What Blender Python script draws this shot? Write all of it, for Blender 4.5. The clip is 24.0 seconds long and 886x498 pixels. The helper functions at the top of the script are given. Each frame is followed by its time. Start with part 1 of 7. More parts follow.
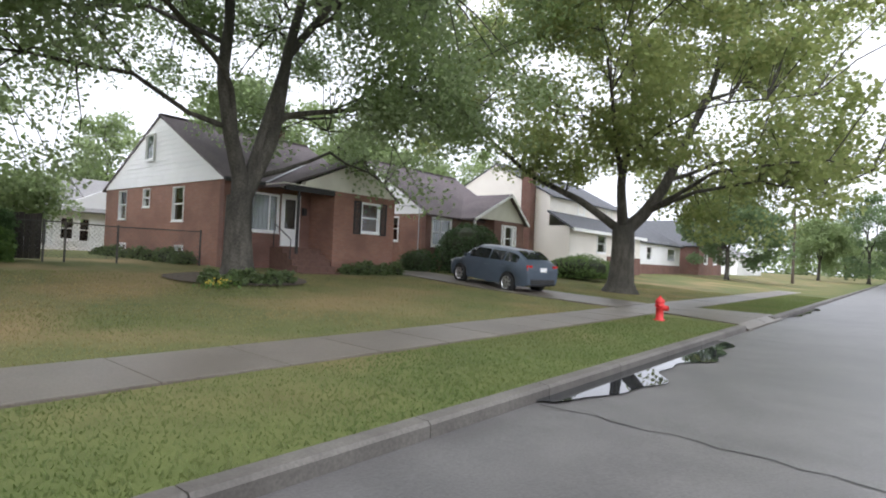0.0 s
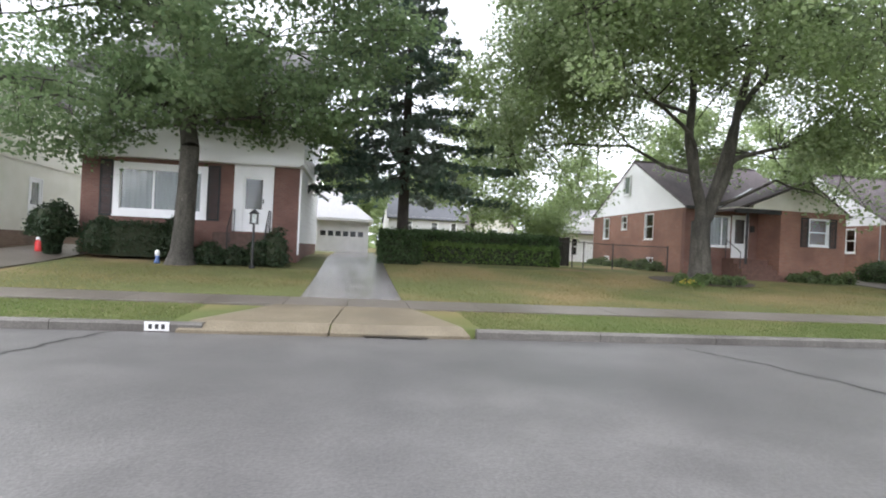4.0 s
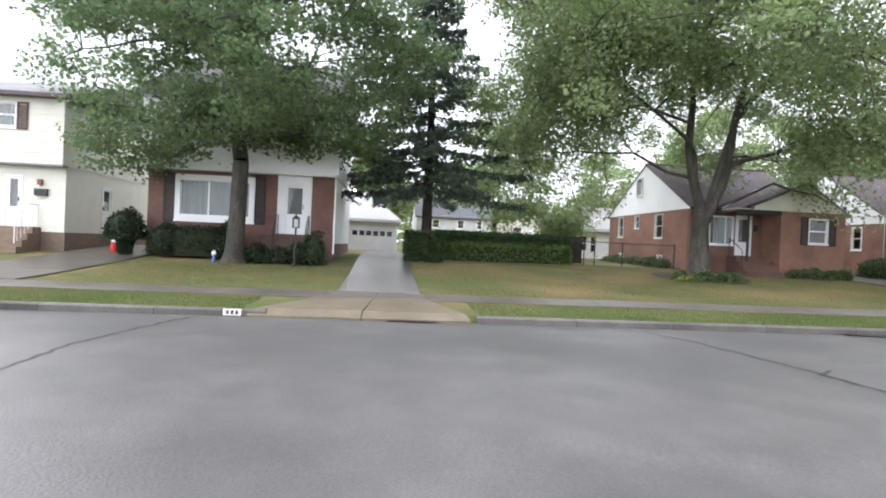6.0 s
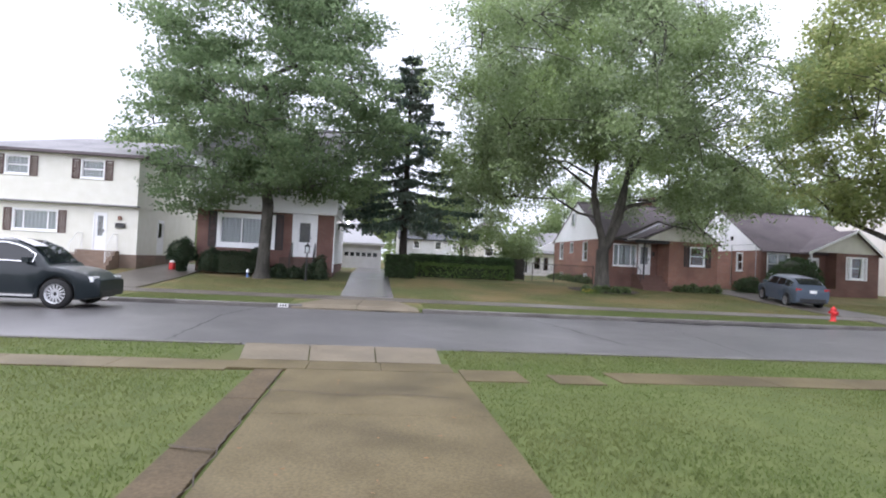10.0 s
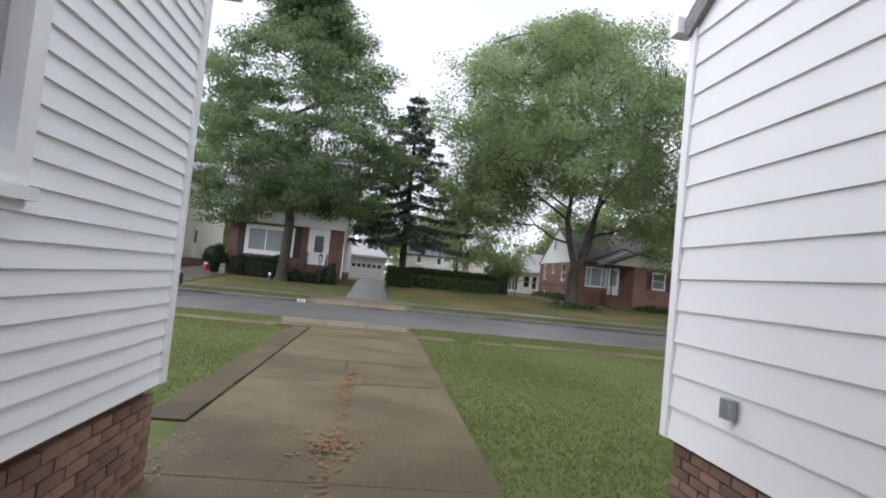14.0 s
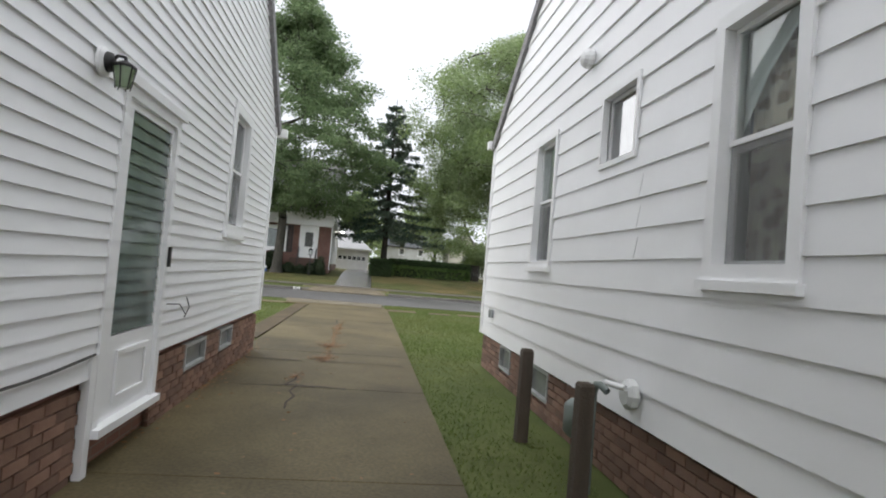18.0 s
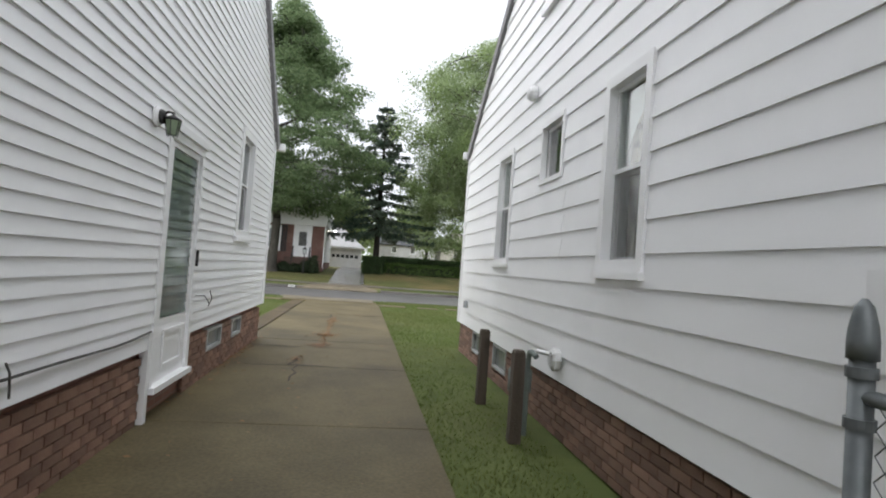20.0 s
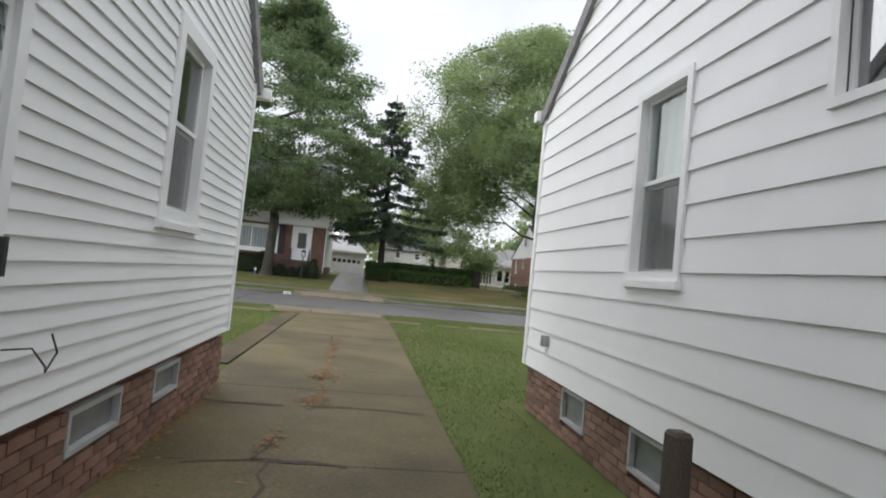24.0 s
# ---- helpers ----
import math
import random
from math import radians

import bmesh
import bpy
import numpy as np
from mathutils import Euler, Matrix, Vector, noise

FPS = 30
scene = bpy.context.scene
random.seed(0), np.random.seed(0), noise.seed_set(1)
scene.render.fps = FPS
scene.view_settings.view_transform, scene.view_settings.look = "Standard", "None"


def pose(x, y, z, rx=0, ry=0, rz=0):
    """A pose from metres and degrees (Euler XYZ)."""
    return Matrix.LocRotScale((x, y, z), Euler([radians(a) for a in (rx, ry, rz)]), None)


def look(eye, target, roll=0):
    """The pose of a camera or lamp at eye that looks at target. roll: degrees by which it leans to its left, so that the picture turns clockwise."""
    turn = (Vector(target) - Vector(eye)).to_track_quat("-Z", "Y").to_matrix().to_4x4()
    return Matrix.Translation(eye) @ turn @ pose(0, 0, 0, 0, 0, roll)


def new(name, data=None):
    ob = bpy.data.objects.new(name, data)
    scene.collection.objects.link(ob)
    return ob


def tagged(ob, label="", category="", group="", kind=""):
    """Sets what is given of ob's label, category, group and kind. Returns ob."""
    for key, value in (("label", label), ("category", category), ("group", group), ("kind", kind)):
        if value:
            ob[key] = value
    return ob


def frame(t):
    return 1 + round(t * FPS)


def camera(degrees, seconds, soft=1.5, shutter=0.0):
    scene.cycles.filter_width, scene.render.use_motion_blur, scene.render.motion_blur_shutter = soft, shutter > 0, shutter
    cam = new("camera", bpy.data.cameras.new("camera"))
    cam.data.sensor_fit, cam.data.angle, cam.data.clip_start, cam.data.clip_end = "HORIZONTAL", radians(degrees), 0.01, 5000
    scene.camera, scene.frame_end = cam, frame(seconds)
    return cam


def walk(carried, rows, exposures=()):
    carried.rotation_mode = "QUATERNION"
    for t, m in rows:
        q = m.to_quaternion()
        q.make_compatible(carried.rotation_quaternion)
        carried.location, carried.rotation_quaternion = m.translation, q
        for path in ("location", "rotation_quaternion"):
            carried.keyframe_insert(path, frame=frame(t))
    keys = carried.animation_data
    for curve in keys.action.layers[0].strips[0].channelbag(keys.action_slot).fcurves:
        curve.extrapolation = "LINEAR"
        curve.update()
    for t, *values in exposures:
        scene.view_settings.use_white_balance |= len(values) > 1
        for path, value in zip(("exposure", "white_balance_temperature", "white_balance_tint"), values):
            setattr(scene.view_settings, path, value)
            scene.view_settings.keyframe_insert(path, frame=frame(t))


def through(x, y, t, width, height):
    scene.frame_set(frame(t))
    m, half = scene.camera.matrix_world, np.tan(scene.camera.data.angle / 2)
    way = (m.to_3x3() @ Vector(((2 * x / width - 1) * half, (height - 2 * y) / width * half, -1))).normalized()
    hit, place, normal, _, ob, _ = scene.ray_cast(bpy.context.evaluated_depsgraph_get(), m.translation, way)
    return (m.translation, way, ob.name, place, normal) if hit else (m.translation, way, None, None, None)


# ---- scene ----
cam = camera(76.0, 24.0, 1.95)
# seconds, x, y, z, yaw, pitch, roll
PATH = [
    (0.0, 5.743, 0.438, 1.471, 39.00, 0.87, -2.58),
    (0.5, 5.873, 0.245, 1.411, 41.35, 1.33, -2.09),
    (1.0, 6.489, -0.291, 1.357, 45.87, 2.08, -2.10),
    (1.5, 7.862, -1.216, 1.312, 54.26, 3.11, -2.24),
    (2.0, 9.144, -2.271, 1.284, 61.92, 4.00, -1.94),
    (2.5, 9.498, -3.166, 1.276, 68.26, 4.59, -1.79),
    (3.0, 9.828, -3.699, 1.285, 73.47, 3.54, -2.42),
    (3.5, 10.513, -3.918, 1.307, 78.18, 1.77, -2.70),
    (5.5, 13.261, -3.773, 1.448, 84.08, -1.33, -2.54),
    (6.0, 13.683, -3.805, 1.495, 84.31, -0.37, -2.52),
    (6.5, 14.305, -3.785, 1.537, 84.28, 0.51, -2.57),
    (7.0, 15.010, -3.728, 1.558, 83.74, 0.39, -2.43),
    (7.5, 15.828, -3.657, 1.573, 83.11, 0.24, -2.46),
    (8.0, 16.722, -3.594, 1.593, 82.50, 0.53, -2.34),
    (8.5, 17.768, -3.557, 1.624, 81.83, 0.46, -2.65),
    (9.0, 18.914, -3.564, 1.668, 81.28, 0.57, -2.49),
    (9.5, 20.463, -3.663, 1.714, 81.83, 0.59, -2.34),
    (10.0, 21.972, -3.738, 1.740, 83.01, 1.39, -2.85),
    (10.5, 23.175, -3.721, 1.736, 83.58, 2.15, -3.45),
    (12.5, 25.384, -3.437, 1.611, 83.15, 2.17, -5.86),
    (13.0, 25.978, -3.405, 1.580, 83.26, 2.31, -5.25),
    (13.5, 26.538, -3.393, 1.570, 83.71, 2.54, -5.56),
    (14.0, 27.274, -3.389, 1.560, 83.76, 3.05, -5.65),
    (14.5, 28.135, -3.318, 1.567, 83.20, 3.28, -6.23),
    (15.0, 28.951, -3.295, 1.560, 83.33, 3.34, -5.83),
    (15.5, 29.753, -3.279, 1.553, 83.52, 3.09, -5.88),
    (16.0, 30.588, -3.263, 1.540, 83.71, 3.00, -6.14),
    (16.5, 31.262, -3.197, 1.533, 83.22, 2.86, -4.78),
    (17.0, 31.630, -3.177, 1.529, 82.96, 2.64, -4.45),
    (17.5, 31.877, -3.169, 1.533, 82.78, 2.32, -4.87),
    (18.0, 32.109, -3.162, 1.530, 82.43, 2.25, -4.80),
    (18.5, 32.388, -3.137, 1.524, 82.05, 2.22, -4.39),
    (20.5, 33.378, -3.099, 1.536, 81.70, 1.96, -4.05),
    (21.0, 33.381, -3.098, 1.535, 81.72, 1.97, -3.67),
    (21.5, 33.210, -3.117, 1.541, 82.29, 1.95, -4.18),
    (22.0, 32.781, -3.158, 1.547, 83.70, 2.23, -4.42),
    (22.5, 32.101, -3.220, 1.538, 85.45, 2.21, -5.47),
    (23.0, 31.316, -3.288, 1.531, 85.56, 2.52, -5.09),
    (23.5, 30.557, -3.341, 1.531, 84.03, 2.61, -6.13),
    (24.0, 29.914, -3.322, 1.554, 81.80, 2.74, -5.65),
]
EXPOSURES = [(0.0, 1.43, 6250, 14), (2.0, 1.66, 6250, 14), (3.5, 1.78, 6250, 14), (6.0, 1.80, 6200, 15), (8.0, 1.70, 6080, 17), (10.5, 1.42, 5960, 20), (12.5, 1.17, 5960, 20), (13.0, 1.13, 6020, 20), (14.0, 1.04, 6200, 16), (15.5, 1.05, 6400, 12), (17.0, 1.10, 6450, 11), (20.5, 1.20, 6450, 11), (22.5, 1.08, 6450, 11), (24.0, 0.98, 6450, 11)]
walk(cam, [(t, pose(x, y, z, 90 + pitch, roll, yaw)) for t, x, y, z, yaw, pitch, roll in PATH], EXPOSURES)

# ---- overcast sky ----
world = bpy.data.worlds.new("world")
scene.world = world
world.use_nodes = True
wn, wl = world.node_tree.nodes, world.node_tree.links
sky = wn.new("ShaderNodeTexSky")
sky.sky_type = "NISHITA"
sky.sun_disc = False
sky.sun_elevation, sky.sun_rotation = radians(49), radians(174)
sky.air_density, sky.dust_density = 1.0, 4.0
haze = wn.new("ShaderNodeHueSaturation")
haze.inputs["Saturation"].default_value = 0.1
wl.new(sky.outputs[0], haze.inputs["Color"])
cover = wn.new("ShaderNodeMix")            # an even cover of cloud over most of the clear sky
cover.data_type = "RGBA"
cover.inputs[0].default_value = 0.88
cover.inputs[7].default_value = (9.2, 9.6, 10.25, 1)
wl.new(haze.outputs[0], cover.inputs[6])
cloud = wn.new("ShaderNodeTexNoise")
cloud.inputs["Scale"].default_value, cloud.inputs["Detail"].default_value = 1.6, 5
ramp = wn.new("ShaderNodeMapRange")
ramp.inputs[1].default_value, ramp.inputs[2].default_value = 0.3, 0.7
ramp.inputs["To Min"].default_value, ramp.inputs["To Max"].default_value = 0.72, 1.15
wl.new(cloud.outputs["Fac"], ramp.inputs["Value"])
mul = wn.new("ShaderNodeVectorMath")
mul.operation = "MULTIPLY"
wl.new(cover.outputs[2], mul.inputs[0])
wl.new(ramp.outputs[0], mul.inputs[1])
wl.new(mul.outputs[0], wn["Background"].inputs["Color"])
wn["Background"].inputs["Strength"].default_value = 0.068
sun = new("sun", bpy.data.lights.new("sun", "SUN"))
sun.data.energy, sun.data.angle, sun.data.color = 1.5, radians(140), (1.0, 0.98, 0.95)
sun.matrix_world = look((3, -30, 34), (0, 0, 0))


# ---- materials ----
def material(name, colour, rough=0.7, metal=0.0, spec=0.5):
    m = bpy.data.materials.new(name)
    m.use_nodes = True
    b = m.node_tree.nodes["Principled BSDF"]
    b.inputs["Base Color"].default_value = (*colour, 1)
    b.inputs["Roughness"].default_value = rough
    b.inputs["Metallic"].default_value = metal
    b.inputs["Specular IOR Level"].default_value = spec
    return m


def nodes_of(m):
    t = m.node_tree
    return t.nodes, t.links, t.nodes["Principled BSDF"]


def mixed(m, fac, c1, c2):
    """A mix of two colours (or sockets) by a factor socket."""
    n, l, b = nodes_of(m)
    mix = n.new("ShaderNodeMix")
    mix.data_type = "RGBA"
    l.new(fac, mix.inputs[0])
    for c, i in ((c1, 6), (c2, 7)):
        if isinstance(c, tuple):
            mix.inputs[i].default_value = (*c, 1)
        else:
            l.new(c, mix.inputs[i])
    return mix.outputs[2]


def noise_fac(m, scale, lo=0.35, hi=0.65, detail=4, stretch=(1, 1, 1), coord="Object"):
    n, l, b = nodes_of(m)
    co = n.new("ShaderNodeTexCoord")
    mp = n.new("ShaderNodeMapping")
    mp.inputs["Scale"].default_value = stretch
    l.new(co.outputs[coord], mp.inputs[0])
    t = n.new("ShaderNodeTexNoise")
    t.inputs["Scale"].default_value, t.inputs["Detail"].default_value = scale, detail
    l.new(mp.outputs[0], t.inputs["Vector"])
    r = n.new("ShaderNodeMapRange")
    r.inputs[1].default_value, r.inputs[2].default_value = lo, hi
    l.new(t.outputs["Fac"], r.inputs[0])
    return r.outputs[0]


def bump(m, fac, strength=0.3, dist=0.01):
    n, l, b = nodes_of(m)
    k = n.new("ShaderNodeBump")
    k.inputs["Strength"].default_value, k.inputs["Distance"].default_value = strength, dist
    l.new(fac, k.inputs["Height"])
    l.new(k.outputs[0], b.inputs["Normal"])


def varied(name, c1, c2, scale=3.0, rough=0.7, c3=None, scale3=0.4, spec=0.5, bumps=0.2, fine=60, metal=0.0, stretch=(1, 1, 1), each=0.0, grain=0.0):
    """Colour that varies at two scales, with a fine relief; each: brightness that differs from piece to piece; grain: fine speckle."""
    m = material(name, c1, rough, metal, spec)
    n, l, b = nodes_of(m)
    col = mixed(m, noise_fac(m, scale, stretch=stretch), c1, c2)
    if c3:
        col = mixed(m, noise_fac(m, scale3, 0.45, 0.75), col, c3)
    if grain:
        mr = n.new("ShaderNodeMapRange")
        mr.inputs[3].default_value, mr.inputs[4].default_value = 1 - grain, 1 + grain
        l.new(noise_fac(m, fine, 0.3, 0.7, 2), mr.inputs[0])
        hs = n.new("ShaderNodeHueSaturation")
        l.new(mr.outputs[0], hs.inputs["Value"])
        l.new(col, hs.inputs["Color"])
        col = hs.outputs[0]
    if each:
        info = n.new("ShaderNodeObjectInfo")
        mr = n.new("ShaderNodeMapRange")
        mr.inputs[3].default_value, mr.inputs[4].default_value = 1 - each, 1 + each
        l.new(info.outputs["Random"], mr.inputs[0])
        hs = n.new("ShaderNodeHueSaturation")
        l.new(mr.outputs[0], hs.inputs["Value"])
        l.new(col, hs.inputs["Color"])
        col = hs.outputs[0]
    l.new(col, b.inputs["Base Color"])
    if bumps:
        bump(m, noise_fac(m, fine, 0.2, 0.8), bumps)
    return m


def brick_material(name, c1, c2, mortar, length=0.205, height=0.067):
    """Brickwork for far walls: courses along the wall, with worn, uneven tones."""
    m = material(name, c1, 0.85)
    n, l, b = nodes_of(m)
    geo = n.new("ShaderNodeNewGeometry")
    sep = n.new("ShaderNodeSeparateXYZ")
    co = n.new("ShaderNodeTexCoord")
    l.new(co.outputs["Object"], sep.inputs[0])
    add = n.new("ShaderNodeMath")
    l.new(sep.outputs[0], add.inputs[0])
    l.new(sep.outputs[1], add.inputs[1])
    comb = n.new("ShaderNodeCombineXYZ")
    l.new(add.outputs[0], comb.inputs[0])
    l.new(sep.outputs[2], comb.inputs[1])
    t = n.new("ShaderNodeTexBrick")
    t.inputs["Color1"].default_value, t.inputs["Color2"].default_value, t.inputs["Mortar"].default_value = (*c1, 1), (*c2, 1), (*mortar, 1)
    t.inputs["Scale"].default_value = 1.0
    t.inputs["Mortar Size"].default_value, t.inputs["Brick Width"].default_value, t.inputs["Row Height"].default_value = 0.006, length, height
    l.new(comb.outputs[0], t.inputs["Vector"])
    stain = mixed(m, noise_fac(m, 0.9, 0.4, 0.8), t.outputs["Color"], (c1[0] * 0.55, c1[1] * 0.6, c1[2] * 0.65))
    l.new(stain, b.inputs["Base Color"])
    bump(m, t.outputs["Fac"], -0.4, 0.008)
    return m


def leaf_material(name, c1, c2, c3=None, through=0.35):
    m = material(name, c1, 0.55, spec=0.3)
    n, l, b = nodes_of(m)
    geo = n.new("ShaderNodeNewGeometry")
    col = mixed(m, geo.outputs["Random Per Island"], c1, c2)
    col = mixed(m, noise_fac(m, 0.35, 0.4, 0.7), col, c3 or c2)
    l.new(col, b.inputs["Base Color"])
    tr = n.new("ShaderNodeBsdfTranslucent")
    hs = n.new("ShaderNodeHueSaturation")
    hs.inputs["Value"].default_value = 1.9
    l.new(col, hs.inputs["Color"])
    l.new(hs.outputs[0], tr.inputs["Color"])
    mx = n.new("ShaderNodeMixShader")
    mx.inputs[0].default_value = through
    l.new(b.outputs[0], mx.inputs[1])
    l.new(tr.outputs[0], mx.inputs[2])
    l.new(mx.outputs[0], n["Material Output"].inputs["Surface"])
    return m


def glass_material(name, tint=(0.92, 0.95, 0.94), low=0.05):
    m = bpy.data.materials.new(name)
    m.use_nodes = True
    n, l = m.node_tree.nodes, m.node_tree.links
    n.remove(n["Principled BSDF"])
    tr, gl, mx = n.new("ShaderNodeBsdfTransparent"), n.new("ShaderNodeBsdfGlossy"), n.new("ShaderNodeMixShader")
    tr.inputs[0].default_value = (*tint, 1)
    gl.inputs["Roughness"].default_value = 0.01
    lw, pw, fr = n.new("ShaderNodeLayerWeight"), n.new("ShaderNodeMath"), n.new("ShaderNodeMapRange")
    lw.inputs[0].default_value = 0.5
    pw.operation = "POWER"
    pw.inputs[1].default_value = 4.0
    l.new(lw.outputs["Facing"], pw.inputs[0])
    l.new(pw.outputs[0], fr.inputs[0])
    fr.inputs[3].default_value, fr.inputs[4].default_value = low, 0.9
    l.new(fr.outputs[0], mx.inputs[0])
    l.new(tr.outputs[0], mx.inputs[1])
    l.new(gl.outputs[0], mx.inputs[2])
    l.new(mx.outputs[0], n["Material Output"].inputs["Surface"])
    return m


M_ROAD = varied("worn wet asphalt concrete", (0.098, 0.095, 0.093), (0.128, 0.124, 0.121), 1.5, 0.42, (0.072, 0.071, 0.070), 0.25, bumps=0.25, fine=45, grain=0.22)


def lawn_material():
    """Mown grass: dry and patchy across the street, greener on the verge and before the near houses."""
    m = material("lawn grass", (0.076, 0.095, 0.034), 0.9, spec=0.2)
    n, l, b = nodes_of(m)
    dry = mixed(m, noise_fac(m, 2.5), (0.103, 0.119, 0.045), (0.136, 0.143, 0.056))
    dry = mixed(m, noise_fac(m, 0.28, 0.46, 0.64), dry, (0.235, 0.18, 0.09))
    lush = mixed(m, noise_fac(m, 2.5), (0.077, 0.101, 0.03), (0.101, 0.124, 0.038))
    lush = mixed(m, noise_fac(m, 0.3, 0.5, 0.8), lush, (0.080, 0.084, 0.028))
    co, sep, mr = n.new("ShaderNodeTexCoord"), n.new("ShaderNodeSeparateXYZ"), n.new("ShaderNodeMapRange")
    l.new(co.outputs["Object"], sep.inputs[0])
    l.new(sep.outputs[0], mr.inputs[0])
    mr.inputs[1].default_value, mr.inputs[2].default_value = -1.5, 3.0
    l.new(mixed(m, mr.outputs[0], dry, lush), b.inputs["Base Color"])
    bump(m, noise_fac(m, 45, 0.2, 0.8), 0.6)
    return m


M_GRASS = lawn_material()
M_WALK = varied("damp pavement concrete", (0.117, 0.102, 0.084), (0.148, 0.130, 0.108), 2.0, 0.42, (0.079, 0.066, 0.053), 0.5, each=0.12, bumps=0.15, fine=40, grain=0.20)
M_KERB = varied("kerb concrete", (0.106, 0.099, 0.088), (0.137, 0.129, 0.114), 2.5, 0.65, (0.065, 0.058, 0.051), 0.8, each=0.08, fine=40, grain=0.20)
M_DRIVE = varied("old tan driveway concrete", (0.097, 0.077, 0.036), (0.122, 0.098, 0.049), 2.2, 0.6, (0.052, 0.041, 0.019), 0.75, each=0.08, spec=0.25, fine=40, grain=0.22)
M_STRIP = varied("brown edging concrete", (0.076, 0.056, 0.029), (0.1, 0.074, 0.04), 3, 0.75, (0.05, 0.038, 0.02), 0.9, each=0.1, spec=0.25, fine=40, grain=0.25)
M_APRON = varied("pale tan apron concrete", (0.15, 0.125, 0.085), (0.182, 0.154, 0.108), 2.2, 0.55, (0.12, 0.10, 0.07), 0.75, each=0.06, spec=0.3, fine=40, grain=0.2)
M_WETDRIVE = varied("wet grey driveway concrete", (0.143, 0.131, 0.125), (0.178, 0.167, 0.157), 2.2, 0.22, (0.101, 0.095, 0.089), 0.6, each=0.08, fine=40, grain=0.15)
M_BRICK = brick_material("orange red brickwork", (0.32, 0.158, 0.11), (0.255, 0.122, 0.086), (0.27, 0.21, 0.18))
M_BRICK2 = brick_material("dark red brickwork", (0.215, 0.105, 0.08), (0.17, 0.082, 0.064), (0.21, 0.165, 0.145))
M_TANBRICK = brick_material("weathered tan foundation brick", (0.25, 0.175, 0.125), (0.19, 0.12, 0.085), (0.28, 0.24, 0.2))
M_WHITE = varied("white painted siding", (0.85, 0.855, 0.865), (0.89, 0.895, 0.905), 2.0, 0.45, (0.80, 0.805, 0.805), 0.5, bumps=0.03)
M_TRIM = varied("white trim paint", (0.84, 0.845, 0.85), (0.88, 0.885, 0.89), 3.0, 0.4, bumps=0.02)
M_WARMWHITE = varied("warm white house paint", (0.80, 0.76, 0.70), (0.85, 0.81, 0.75), 2.0, 0.5, (0.74, 0.70, 0.64), 0.5, bumps=0.03)
M_AGED = varied("aged white garage paint", (0.56, 0.565, 0.56), (0.63, 0.635, 0.63), 2.0, 0.6, (0.48, 0.48, 0.47), 0.6, bumps=0.05)
M_CREAM = varied("cream siding", (0.70, 0.69, 0.60), (0.75, 0.74, 0.66), 2.0, 0.5, bumps=0.03)
M_BEIGE = varied("beige gable siding", (0.62, 0.60, 0.52), (0.68, 0.66, 0.58), 2.0, 0.55, bumps=0.03)
M_SHINGLE = varied("plum brown asphalt shingles", (0.125, 0.102, 0.11), (0.175, 0.146, 0.155), 14, 0.9, (0.10, 0.085, 0.092), 0.6, bumps=0.6, fine=60, grain=0.25)
M_SHINGLE2 = varied("grey asphalt shingles", (0.22, 0.215, 0.22), (0.29, 0.285, 0.285), 14, 0.9, (0.17, 0.17, 0.18), 0.6, bumps=0.6, fine=60, grain=0.25)
M_SHINGLE3 = varied("dark slate shingles", (0.075, 0.08, 0.09), (0.12, 0.125, 0.135), 14, 0.9, bumps=0.6, fine=60, grain=0.25)
M_PALEROOF = varied("pale grey shingles", (0.36, 0.36, 0.37), (0.43, 0.43, 0.44), 12, 0.8, bumps=0.4, fine=120)
M_BARK = varied("grey brown bark", (0.05, 0.046, 0.038), (0.1, 0.092, 0.077), 6, 0.95, (0.038, 0.036, 0.03), 0.8, bumps=1.0, fine=22, stretch=(1, 1, 0.25), grain=0.35)
M_DARKBARK = varied("dark conifer bark", (0.03, 0.025, 0.021), (0.06, 0.05, 0.042), 6, 0.95, bumps=0.8, fine=18, stretch=(1, 1, 0.3))
M_LEAF1 = leaf_material("pin oak leaves", (0.095, 0.145, 0.07), (0.166, 0.214, 0.112), (0.117, 0.168, 0.08), 0.5)
M_LEAF2 = leaf_material("silver maple leaves", (0.14, 0.195, 0.083), (0.275, 0.325, 0.195), (0.16, 0.215, 0.083), 0.5)
M_LEAF3 = leaf_material("yellowing plane tree leaves", (0.16, 0.21, 0.08), (0.26, 0.272, 0.112), (0.195, 0.228, 0.085), 0.58)
M_NEEDLE = leaf_material("spruce needles", (0.06, 0.10, 0.075), (0.11, 0.15, 0.115), (0.09, 0.105, 0.08), 0.4)
M_HEDGE = leaf_material("clipped hedge leaves", (0.03, 0.06, 0.022), (0.055, 0.09, 0.032), (0.04, 0.072, 0.025), 0.2)
M_WEED = leaf_material("loose weedy leaves", (0.085, 0.125, 0.05), (0.13, 0.17, 0.075), (0.10, 0.14, 0.06), 0.35)
M_PRIVET = leaf_material("privet hedge leaves", (0.04, 0.078, 0.028), (0.072, 0.12, 0.043), (0.052, 0.092, 0.034), 0.25)
M_YEW = leaf_material("dark yew needles", (0.018, 0.036, 0.016), (0.034, 0.056, 0.024), (0.026, 0.042, 0.02), 0.15)
M_VINE = leaf_material("bright hedge leaves", (0.10, 0.175, 0.045), (0.155, 0.225, 0.065), (0.09, 0.155, 0.045), 0.3)
M_FARLEAF = leaf_material("distant leaves", (0.14, 0.19, 0.085), (0.21, 0.26, 0.12), (0.17, 0.22, 0.10), 0.5)
M_GLASS = glass_material("window glass")
